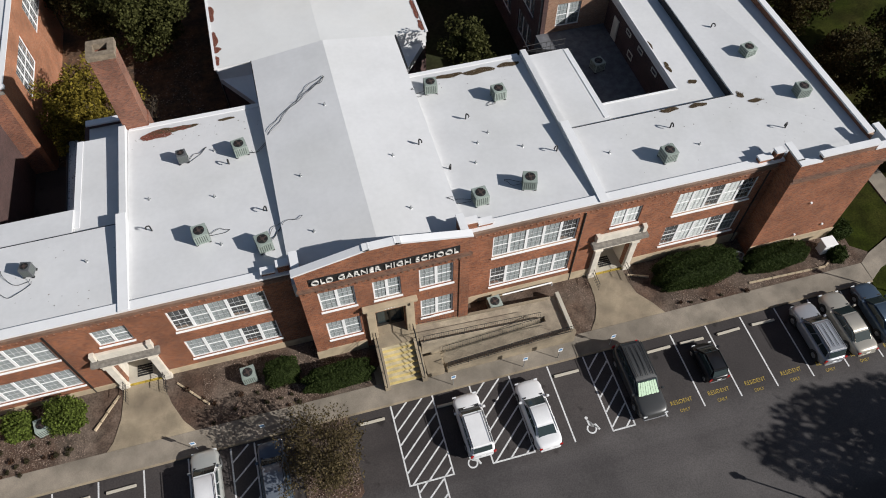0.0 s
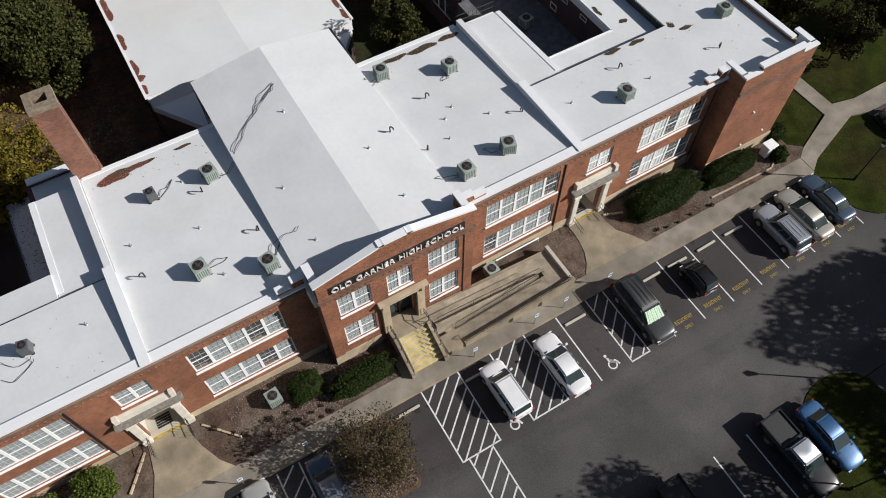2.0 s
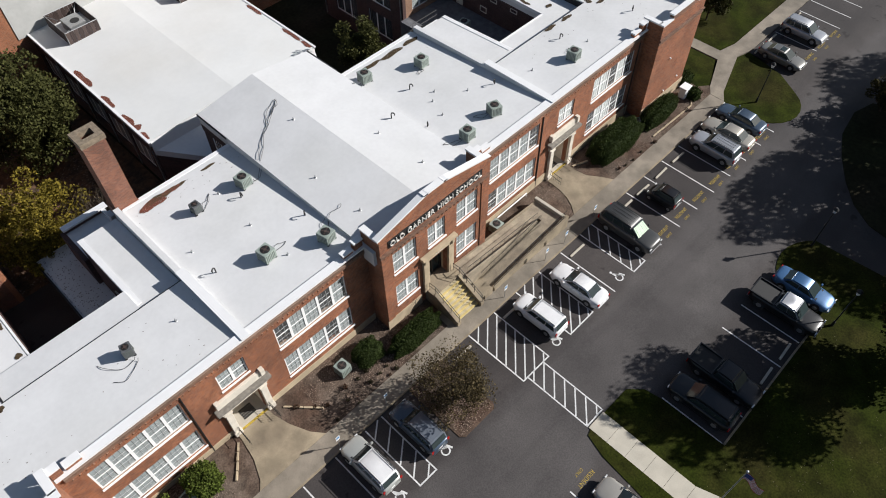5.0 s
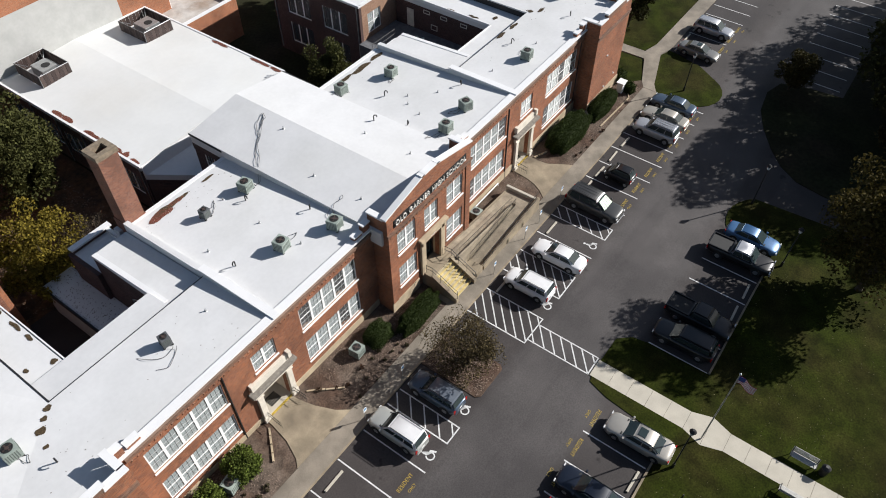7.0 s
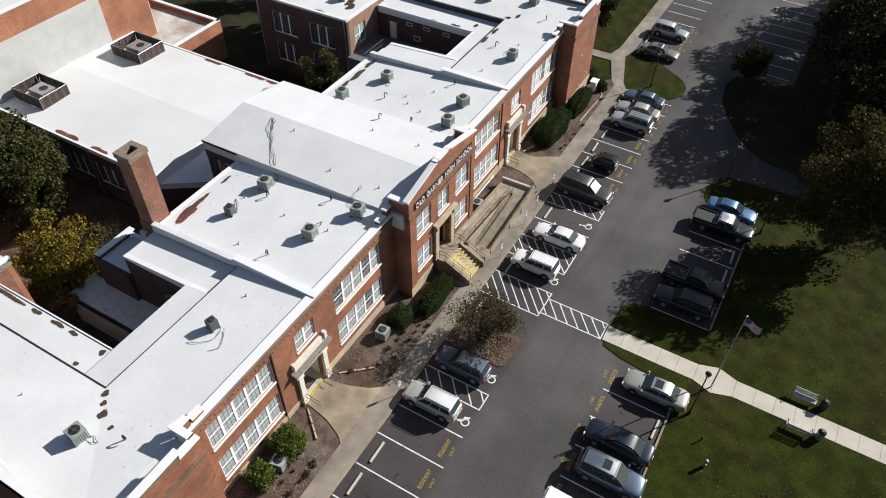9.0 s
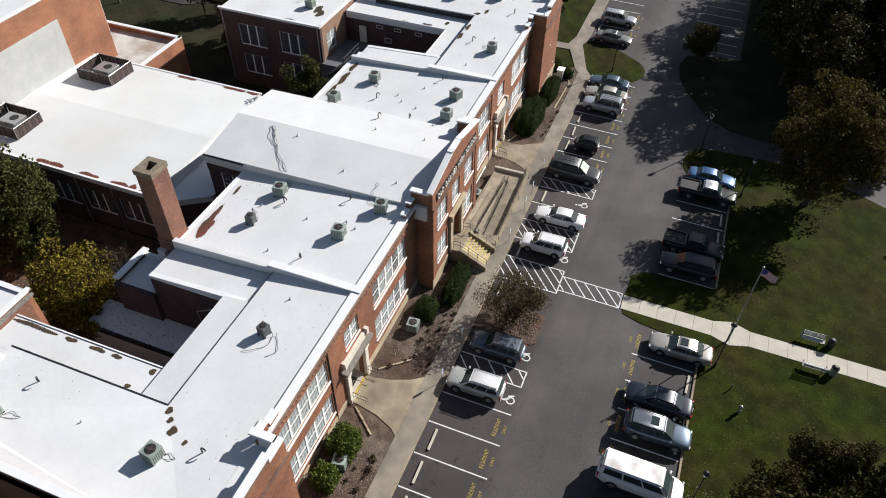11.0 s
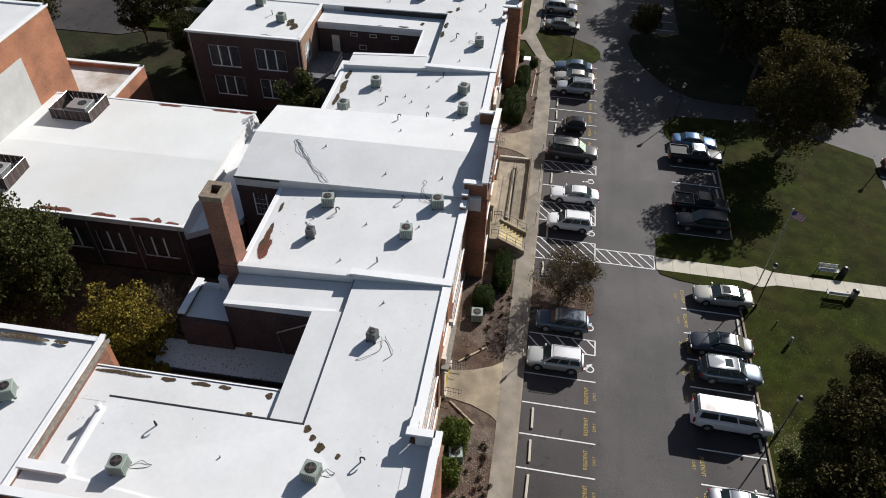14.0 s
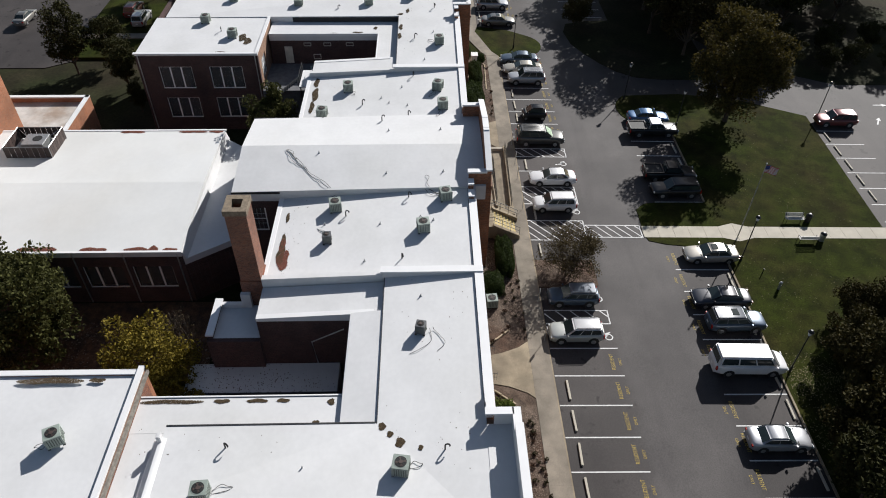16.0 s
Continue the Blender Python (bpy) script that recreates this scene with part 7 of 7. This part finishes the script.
def bay_sign(x, y):
    ob = thing("parking_sign", (x, y, WALK_Z), "white and blue parking sign on a thin post", "sign", "parking signs")
    b = B()
    tube(b, [(x, y, WALK_Z - 0.02), (x, y, 1.75)], 0.025, 6)
    part("post", b, M_STEEL, ob)
    b = B()
    box(b, x - 0.16, y - 0.045, 1.22, x + 0.16, y - 0.028, 1.72)
    plate = part("plate", b, M_WHITE, ob)
    b = B()
    box(b, x - 0.12, y - 0.052, 1.42, x + 0.12, y - 0.046, 1.66)
    part("blue_panel", b, M_SIGNBLUE, plate)


for x in (4.95, 9.95, 12.45, 16.3, -11.9, -7.6):
    bay_sign(x, 18.72)

# stone edging in the beds
for pts in ([(-13.3, 24.2), (-11.3, 22.1)], [(-17.1, 24.3), (-18.8, 22.2)], [(29.0, 21.2), (35.5, 21.0), (37.0, 21.9)], [(20.2, 24.2), (21.8, 23.6)]):
    for (xa, ya), (xb, yb) in zip(pts, pts[1:]):
        n = max(2, int(math.hypot(xb - xa, yb - ya) / 0.6))
        for i in range(n):
            b = B()
            f0, f1 = (i + 0.03) / n, (i + 0.97) / n
            d = Vector((xb - xa, yb - ya)).normalized()
            s = Vector((-d.y, d.x)) * 0.07
            p, q = Vector((xa, ya)).lerp(Vector((xb, yb)), f0), Vector((xa, ya)).lerp(Vector((xb, yb)), f1)
            prism(b, [(p.x - s.x, p.y - s.y), (q.x - s.x, q.y - s.y), (q.x + s.x, q.y + s.y), (p.x + s.x, p.y + s.y)], 0, BED_Z + 0.10 + 0.02 * (i % 2))
            solo("edging_stone", b, M_STONE, "tan stone edging in a mulched bed", "edging", "bed edging", bevel=0.015)

# ---------------------------------------------------------------- plants


def leaf_cloud(centres, radii, count, size, seed, flat=0.8):
    """Small leaf quads about clump centres: vertices and faces."""
    r = np.random.RandomState(seed)
    idx = r.randint(0, len(centres), count)
    c = np.asarray(centres)[idx]
    rad = np.asarray(radii)[idx][:, None]
    d = r.normal(size=(count, 3))
    d /= np.linalg.norm(d, axis=1)[:, None]
    p = c + d * rad * (r.uniform(0.25, 1.0, (count, 1)) ** 0.45) * np.array([1, 1, flat])
    a = r.normal(size=(count, 3)) + d * 0.3
    a /= np.linalg.norm(a, axis=1)[:, None]
    b = np.cross(a, r.normal(size=(count, 3)))
    b /= np.linalg.norm(b, axis=1)[:, None] + 1e-9
    s = size * r.uniform(0.6, 1.3, (count, 1))
    a, b = a * s, b * s * 0.62
    v = np.stack([p - a, p + b * 0.9, p + a, p - b * 0.9], 1).reshape(-1, 3)
    f = np.arange(count * 4).reshape(-1, 4)
    return v, f


def cloud_mesh(name, v, f, material):
    me = bpy.data.meshes.new(name)
    me.from_pydata(v.tolist(), [], f.tolist())
    me.materials.append(material)
    return me


L_DARK = leaf_mat("evergreen_leaves", (0.056, 0.058, 0.018))
L_GREEN = leaf_mat("broad_leaves", (0.033, 0.033, 0.010), 0.5, 0.12)
L_AUTUMN = leaf_mat("turning_leaves", (0.060, 0.048, 0.013))
L_WOOD = leaf_mat("woodland_leaves", (0.040, 0.032, 0.011), 0.5, 0.12)
L_YELLOW = leaf_mat("yellow_leaves", (0.150, 0.116, 0.018), 0.55)
L_BROWN = leaf_mat("brown_leaves", (0.095, 0.072, 0.042), 0.5)
L_ISLAND = leaf_mat("brown_green_leaves", (0.085, 0.066, 0.032), 0.5)
L_SHRUB = leaf_mat("shrub_leaves", (0.080, 0.105, 0.020), 0.6)
L_HEDGE = leaf_mat("hedge_leaves", (0.032, 0.047, 0.012))
L_RED = leaf_mat("dull_red_leaves", (0.055, 0.030, 0.018), 0.5)
L_DRY = leaf_mat("dry_perennial_leaves", (0.048, 0.042, 0.022), 0.5)


def tree_parts(h, r, leaf, seed, clumps=46, leaves=9000, size=0.16, trunk=0.22, stem=0.30, lean=0.0, squash=0.95, bare=False, stems=1):
    """Trunk with limbs, and a crown of leaf clumps; lists of (name, mesh)."""
    q = random.Random(seed)
    b = B()
    cz = h * (stem + 1) / 2
    rz = h * (1 - stem) / 2
    centres, radii = [], []
    for i in range(clumps):
        while True:
            p = Vector((q.uniform(-1, 1), q.uniform(-1, 1), q.uniform(-1, 1)))
            if 0.35 < p.length < 1.0:
                break
        wob = 0.72 + 0.38 * noise.noise(p * 1.7 + Vector((seed, 0, 0)))
        c = Vector((p.x * r * wob * 1.12 + lean, p.y * r * wob * 1.12, cz + p.z * rz * squash * (0.85 + 0.3 * wob)))
        centres.append(c)
        radii.append(r * q.uniform(0.16, 0.34))
    for s in range(stems):
        a = 6.28 * s / stems + seed
        off = 0.0 if stems == 1 else 0.3
        foot = Vector((off * math.cos(a), off * math.sin(a), -0.15))
        head = Vector((lean * 0.4 + off * 2.5 * math.cos(a), off * 2.5 * math.sin(a), h * (stem + 0.22)))
        mid = foot.lerp(head, 0.5) + Vector((q.uniform(-.1, .1), q.uniform(-.1, .1), 0)) * h * 0.12
        tube(b, [foot, foot.lerp(mid, 0.15), mid, head, head + Vector((0.1, 0, h * 0.22))], trunk, 8, trunk * 0.3)
        for c in centres[s::stems][: 16 if not bare else 60]:
            t = q.uniform(0.35, 1.0)
            st = foot.lerp(head, max(0.35, min(0.95, (c.z / h) * 0.7 + 0.1 * t)))
            k = st.lerp(c, 0.55) + Vector((0, 0, -0.04 * h + 0.06 * h * q.random()))
            tube(b, [st, k, c], trunk * 0.34, 5, trunk * 0.07)
            if bare:
                for j in range(5):
                    e = c + Vector((q.uniform(-1, 1), q.uniform(-1, 1), q.uniform(0.0, 1.2))) * r * 0.30
                    tube(b, [k.lerp(c, 0.6), c.lerp(e, 0.5), e], trunk * 0.10, 3, trunk * 0.03)
    out = [("trunk", mesh_of("trunk", b, M_BARK, smooth=True))]
    if leaves:
        v, f = leaf_cloud([tuple(c) for c in centres], radii, leaves, size, seed)
        out.append(("crown", cloud_mesh("crown", v, f, leaf)))
    return out


def tree(name, x, y, z, parts, label, turn=0.0, scale=1.0, group="trees", category="tree"):
    ob = thing(name, (0, 0, 0), label, category, group)
    for n, me in parts:
        part(n, me, None, ob, local=True)
    ob.matrix_basis = pose(x, y, z, 0, 0, turn) @ Matrix.Scale(scale, 4)
    return ob


BIGTREE = tree_parts(13.9, 5.3, L_AUTUMN, 3, clumps=110, leaves=30000, size=0.16, trunk=0.34, stem=0.14)
WOOD = [tree_parts(13.0, 5.0, L_GREEN, 11, clumps=70, leaves=9500, size=0.21, trunk=0.28, stem=0.22),
        tree_parts(14.0, 4.6, L_GREEN, 12, clumps=70, leaves=9500, size=0.21, trunk=0.28, stem=0.2),
        tree_parts(12.0, 5.2, L_WOOD, 13, clumps=70, leaves=9000, size=0.21, trunk=0.26, stem=0.24)]
L_THICKET = leaf_mat("thicket_leaves", (0.040, 0.034, 0.010), 0.5, 0.12)
SMALLTREE = [tree_parts(5.5, 2.6, L_GREEN, 21, clumps=40, leaves=7000, size=0.12, trunk=0.12, stem=0.2),
             tree_parts(6.0, 3.0, L_THICKET, 22, clumps=50, leaves=9500, size=0.13, trunk=0.13, stem=0.2)]
tree("shade_tree", 21.9, -6.9, LAWN_Z, BIGTREE, "large shade tree with turning green-gold leaves on the lawn")
tree("evergreen_tree", -13.2, 60.3, -0.3, tree_parts(10.8, 4.6, L_DARK, 31, clumps=90, leaves=24000, size=0.16, trunk=0.3, stem=0.12), "dense dark evergreen tree behind the school")
tree("yellow_tree", -17.6, 49.3, -0.3, tree_parts(7.6, 3.8, L_YELLOW, 33, clumps=70, leaves=14000, size=0.13, trunk=0.16, stem=0.18), "yellowing tree in the rear yard")
tree("yellow_tree", -19.2, 46.6, -0.3, tree_parts(5.2, 1.9, L_YELLOW, 34, clumps=26, leaves=3500, size=0.12, trunk=0.1, stem=0.4), "small yellow tree beside the low court roof")
tree("bare_tree", -13.9, 48.0, -0.3, tree_parts(5.6, 2.3, L_BROWN, 35, clumps=60, leaves=700, size=0.06, trunk=0.08, stem=0.15, bare=True, stems=4), "bare grey many-stemmed shrub tree")
tree("evergreen_tree", 13.4, 44.6, -0.3, tree_parts(9.6, 2.7, L_DARK, 36, clumps=60, leaves=12000, size=0.14, trunk=0.16, stem=0.08), "dark evergreen tree between the brick wings")
tree("small_tree", -4.1, 15.7, BED_Z, tree_parts(4.9, 3.1, L_ISLAND, 37, clumps=80, leaves=9500, size=0.08, trunk=0.075, stem=0.14, bare=True, stems=4), "small brown-leaved tree on the mulched island")
trng = random.Random(4)
for i, (x, y, k, s) in enumerate([(45, -3.5, 0, 1.2), (53, -4.5, 1, 1.2), (61, -5, 2, 1.2), (69, -4, 0, 1.2), (77, -5, 1, 1.2), (38.5, -6.5, 2, 1.0), (42, -13, 0, 1.05), (50, -12, 2, 1.15), (58, -13, 1, 1.15), (66, -13, 0, 1.15), (75, -14, 2, 1.15), (45, -22, 1, 1.05), (54, -21, 0, 1.1), (63, -22, 2, 1.1), (72, -24, 1, 1.1), (50, -32, 0, 1.1), (60, -31, 1, 1.1), (70, -34, 2, 1.1), (52, -42, 1, 1.1), (63, -42, 0, 1.1), (74, -45, 2, 1.1), (85, -10, 0, 1.1), (84, -24, 1, 1.1)]):
    tree("woodland_tree", x, y, LAWN_Z, WOOD[k], "tall woodland tree beyond the drive", trng.uniform(0, 360), s * trng.uniform(0.92, 1.06))
for x, y, k, s in [(46.9, 7.0, 1, .85), (34.6, -15.5, 0, .6), (35.2, -19.5, 0, .7), (34.8, -24, 0, .65), (35.5, -28, 0, .7), (35.0, -32.5, 0, .65), (35.6, -37, 0, .7), (39.5, -26, 0, .8), (40, -32, 0, .8), (40, -20, 0, .7), (-10.2, -10.0, 1, .9), (-12.6, -8.8, 1, .75), (-13.0, -5.4, 1, .85), (-10.0, -7.2, 1, .7), (-15.2, -4.6, 1, .8), (-15.5, -8.2, 1, 1.2), (-18.2, -5.6, 1, 1.25), (-21.0, -3.2, 1, 1.15), (-24.5, -2.6, 0, 1.3), (-27.5, -1.8, 0, 1.2), (-22.6, -1.5, 1, 1.05), (-25.6, -0.9, 0, 1.25), (-28.9, -0.8, 0, 1.3), (-32, -1.5, 0, 1.3), (-17, -11.5, 0, 1.6), (-22, -9.5, 0, 1.7), (-27, -8, 0, 1.6), (-31, -5, 0, 1.3), (-13, -13, 0, 1.5), (-9, -14.5, 1, 1.2), (49.5, 27.8, 0, 1.1), (56, 29, 1, 1.1), (48, 34, 0, 1.3), (40.5, 30.5, 1, .7)]:
    tree("small_tree", x, y, LAWN_Z, SMALLTREE[k], "bushy small tree beside the car park", trng.uniform(0, 360), s)
for x, y, k, s in [(34.5, 74, 1, .68), (37.0, 70, 0, .5), (33, 88, 0, .8), (30, 66, 1, .5), (-27, 84, 0, .9), (-15, 70, 1, .9), (-18, 62, 2, .6), (-22, 66, 1, .7), (25, 63, 1, .3), (40.2, 33.5, 2, .42), (40.4, 40, 2, .5), (46.5, 38, 2, .6), (40.6, 47, 2, .5), (46.8, 46, 2, .62), (41, 55, 2, .55), (48, 55, 2, .65), (54, 40, 2, .65), (55, 50, 2, .7), (52, 64, 2, .7), (58, 70, 0, .7)]:
    tree("rear_tree", x, y, -0.3, WOOD[k], "tree behind the school buildings", trng.uniform(0, 360), s)


def hedge_mesh(name, lx, ly, h, leaf, seed, leaves, size=0.055, round_=0.38, rough=0.0):
    """A clipped mound: leaves over an uneven rounded block, with dark wood inside."""
    r = np.random.RandomState(seed)
    n = leaves
    u = r.normal(size=(n, 3))
    u[:, 2] = np.abs(u[:, 2])
    u /= (np.abs(u) ** (1 / round_ + 1.2)).sum(1)[:, None] ** (1 / (1 / round_ + 1.2))
    wob = 1 + 0.09 * np.sin(u[:, :1] * 5 + seed) * np.cos(u[:, 1:2] * 7 + u[:, 2:] * 3) + r.normal(size=(n, 1)) * (0.03 + rough)
    p = u * wob * np.array([lx / 2, ly / 2, h])
    a = r.normal(size=(n, 3))
    a /= np.linalg.norm(a, axis=1)[:, None]
    b = np.cross(a, r.normal(size=(n, 3)))
    b /= np.linalg.norm(b, axis=1)[:, None] + 1e-9
    s = size * r.uniform(0.6, 1.4, (n, 1))
    v = np.stack([p - a * s, p + b * s * 0.6, p + a * s, p - b * s * 0.6], 1).reshape(-1, 3)
    f = np.arange(n * 4).reshape(-1, 4)
    me = cloud_mesh(name, v, f, leaf)
    bq = B()
    bmesh.ops.create_icosphere(bq, subdivisions=3, radius=1.0)
    for vt in bq.verts:
        c = vt.co
        k = (sum(abs(x) ** (1 / round_ + 1.2) for x in c)) ** (1 / (1 / round_ + 1.2))
        vt.co = Vector((c.x / k * lx / 2 * 0.93, c.y / k * ly / 2 * 0.93, max(-0.05, c.z / k * h * 0.94)))
    core = mesh_of("core", bq, leaf, smooth=True)
    return me, core


def hedge(x, y, lx, ly, h, leaf, label, seed, leaves, turn=0.0, size=0.055, name="hedge"):
    ob = thing(name, (0, 0, 0), label, "hedge" if name == "hedge" else "shrub", "front hedges")
    me, core = hedge_mesh("foliage", lx, ly, h, leaf, seed, leaves, size * (1.5 if name == "shrub" else 1.0), rough=0.06 if name == "shrub" else 0.0)
    part("foliage", me, None, ob, local=True)
    part("core", core, None, ob, local=True)
    ob.matrix_basis = pose(x, y, BED_Z, 0, 0, turn)


hedge(25.3, 23.1, 6.4, 2.6, 1.75, L_HEDGE, "wide clipped dark green hedge before the front wall", 1, 16000)
hedge(31.7, 22.5, 5.2, 1.7, 1.5, L_HEDGE, "clipped dark green hedge before the end pavilion", 2, 11000)
hedge(-2.5, 21.7, 4.6, 1.6, 1.25, L_HEDGE, "long dark green hedge beside the front steps", 3, 9000)
hedge(-6.2, 23.0, 2.3, 1.8, 1.15, L_HEDGE, "rounded dark green hedge near the front corner", 4, 3500)
hedge(-23.3, 23.5, 1.6, 1.5, 1.35, L_SHRUB, "bright green rounded shrub in the front bed", 5, 3200, name="shrub")
hedge(-20.4, 23.5, 2.1, 1.95, 1.6, L_SHRUB, "large bright green rounded shrub in the front bed", 6, 4500, name="shrub")
hedge(36.7, 21.6, 1.2, 1.2, 0.9, L_HEDGE, "small dark rounded shrub at the bed end", 7, 1500, name="shrub")
hedge(37.9, 23.6, 1.7, 1.5, 1.0, L_HEDGE, "small dark rounded shrub at the bed end", 8, 1800, name="shrub")
hedge(-29.0, 23.0, 1.8, 1.6, 1.2, L_SHRUB, "bright green rounded shrub in the front bed", 9, 2600, name="shrub")

# dead perennials and low brown growth in the beds
TUFT = []
for k in range(3):
    v, f = leaf_cloud([(0, 0, 0.12), (0.08, 0.05, 0.16), (-0.08, 0.03, 0.14)], [0.17, 0.14, 0.14], 90, 0.06, 50 + k)
    TUFT.append(cloud_mesh("tuft", v, f, L_DRY if k else L_RED))
spots = [(-24.9, 22.8), (-23.0, 21.3), (-23.7, 21.1), (-21.4, 21.1), (-20.5, 21.1), (-24.2, 20.8), (-12.6, 23.5), (-11.7, 22.6), (24.0, 20.8), (25.1, 20.7), (26.5, 20.8), (23.2, 21.0), (28.5, 20.6)]
for xa, xb, ya, yb in ((-34.0, -18.9, 20.6, 22.7), (-11.0, -4.2, 20.6, 22.2)):
    for i in range(int((xb - xa) / 0.95)):
        for j in range(int((yb - ya) / 0.75) + 1):
            if trng.random() < 0.72:
                spots.append((xa + 0.95 * (i + 0.5 * (j % 2)) + trng.uniform(-.18, .18), ya + 0.75 * j + trng.uniform(-.15, .15)))
for x, y in spots:
    ob = tagged(new("dead_perennial", trng.choice(TUFT)), "dry brown perennial clump in the mulch", "plant", "dead perennials")
    ob.matrix_basis = pose(x, y, BED_Z, 0, 0, trng.uniform(0, 360)) @ Matrix.Scale(trng.uniform(0.6, 1.15), 4)


def litter(name, areas, n, size, z, material, label, seed):
    r = np.random.RandomState(seed)
    vs, fs = [], []
    tot = sum((a[2] - a[0]) * (a[3] - a[1]) for a in areas)
    for x0, y0, x1, y1 in areas:
        m = int(n * (x1 - x0) * (y1 - y0) / tot)
        p = np.stack([r.uniform(x0, x1, m), r.uniform(y0, y1, m), np.full(m, z)], 1)
        p[:, 2] += [site_z(q[0], q[1]) + (bank_z(q[1]) if q[1] < 26 else 0.0) for q in p]
        keep = np.array([noise.noise(Vector((q[0] * 0.35, q[1] * 0.35, seed))) > r.uniform(-0.5, 0.35) for q in p])
        p = p[keep]
        m = len(p)
        a = r.uniform(0, 6.28, m)
        s = size * r.uniform(0.5, 1.3, m)
        up = r.uniform(0.0, 0.6, m) * s
        quad = [p + np.stack([s * np.cos(a + k * 1.5708) * (1 if k % 2 else 0.6), s * np.sin(a + k * 1.5708) * (1 if k % 2 else 0.6), up * (k in (1, 2)) + 0.01], 1) for k in range(4)]
        vs.append(np.stack(quad, 1).reshape(-1, 3))
    v = np.concatenate(vs)
    f = np.arange(len(v)).reshape(-1, 4)
    return tagged(new(name, cloud_mesh(name, v, f, material)), label, "fallen leaves" if "leav" in label else "mulch", kind="stuff")


M_FALLEN = mat("pale_fallen_leaf", (0.22, 0.19, 0.10), 0.8, island=0.4)
M_CHIP = mat("wood_chip", (0.185, 0.135, 0.104), 0.9, island=0.55)
litter("fallen_leaves", [(-28, -9, -3, 0.2), (3, -14, 20, -0.2), (-9, -16, 0.6, 0)], 1500, 0.03, LAWN_Z, M_FALLEN, "pale fallen leaves scattered on the lawn", 3)
litter("fallen_leaves", [(-22, -4.5, -13, 0.3)], 2200, 0.045, LAWN_Z + 0.01, M_FALLEN, "pale fallen leaves drifted under the small trees", 4)
litter("mulch_chips", [(-34, 20.2, -18.7, 24.8), (-11.2, 20.2, -0.2, 24.8), (22.2, 20.2, 37.0, 24.8), (14.8, 20.3, 17, 24.7), (-5.6, 13.3, -2.4, 18.3)], 42000, 0.045, BED_Z, M_CHIP, "coarse wood chips and dry needles in the beds", 5)
litter("fallen_leaves", [(-22, 44, -9, 60)], 5000, 0.10, -0.29, M_CHIP, "brown fallen leaves under the rear trees", 6)

# ---------------------------------------------------------------- everything on its level
# The school and what belongs to it are drawn on a plan of their own; this lays that plan on the site and stands the rest on the sloping ground.
HOUSE = Matrix(((0.97, 0, 0, 1.87 - 0.97 * 1.85), (0, 0.97, 0, 24.34 - 0.97 * 25.0), (0, 0, 1, 0), (0, 0, 0, 1)))
SLOPE = Matrix.Translation((3.4, 13.0, 0)) @ Vector((0, 0, 1)).rotation_difference(Vector((0.01, -0.02, 1))).to_matrix().to_4x4() @ Matrix.Translation((-3.4, -13.0, 0))
LAID = {"ground", "road", "lawn", "garden_bed", "wood_floor", "tree_island", "pavement", "entrance_pad", "garden_path", "kerb", "fallen_leaves", "mulch_chips"}
REARWARD = {"rear_yard", "court_floor", "car_park"}
BUILT = {"school_building", "chimney", "assembly_hall", "stage_house", "low_annex", "classroom_wing", "west_block", "side_entrance", "main_entrance", "front_steps", "access_ramp", "fire_stair",
         "refrigerant_line", "vent_pipe", "stub_vent", "roof_plant", "leaf_debris", "roof_specks"}
for ob in list(scene.objects):
    kind_name = ob.name.split(".")[0]
    if ob.parent is not None or ob.type in ("CAMERA", "LIGHT") or kind_name in LAID:
        continue
    c = ob.matrix_basis @ (sum((v.co for v in ob.data.vertices), Vector()) / len(ob.data.vertices)) if ob.type == "MESH" else ob.matrix_basis.translation.copy()
    if kind_name in BUILT or kind_name in REARWARD or c.z > 3.0:
        ob.matrix_basis = HOUSE @ ob.matrix_basis
    elif c.y > 20.3:
        c = HOUSE @ c
        lift = site_z(c.x, c.y) + (bank_z(c.y) if c.y < 26 else 0.0)
        ob.matrix_basis = Matrix.Translation((0, 0, lift)) @ HOUSE @ ob.matrix_basis
    else:
        ob.matrix_basis = SLOPE @ ob.matrix_basis
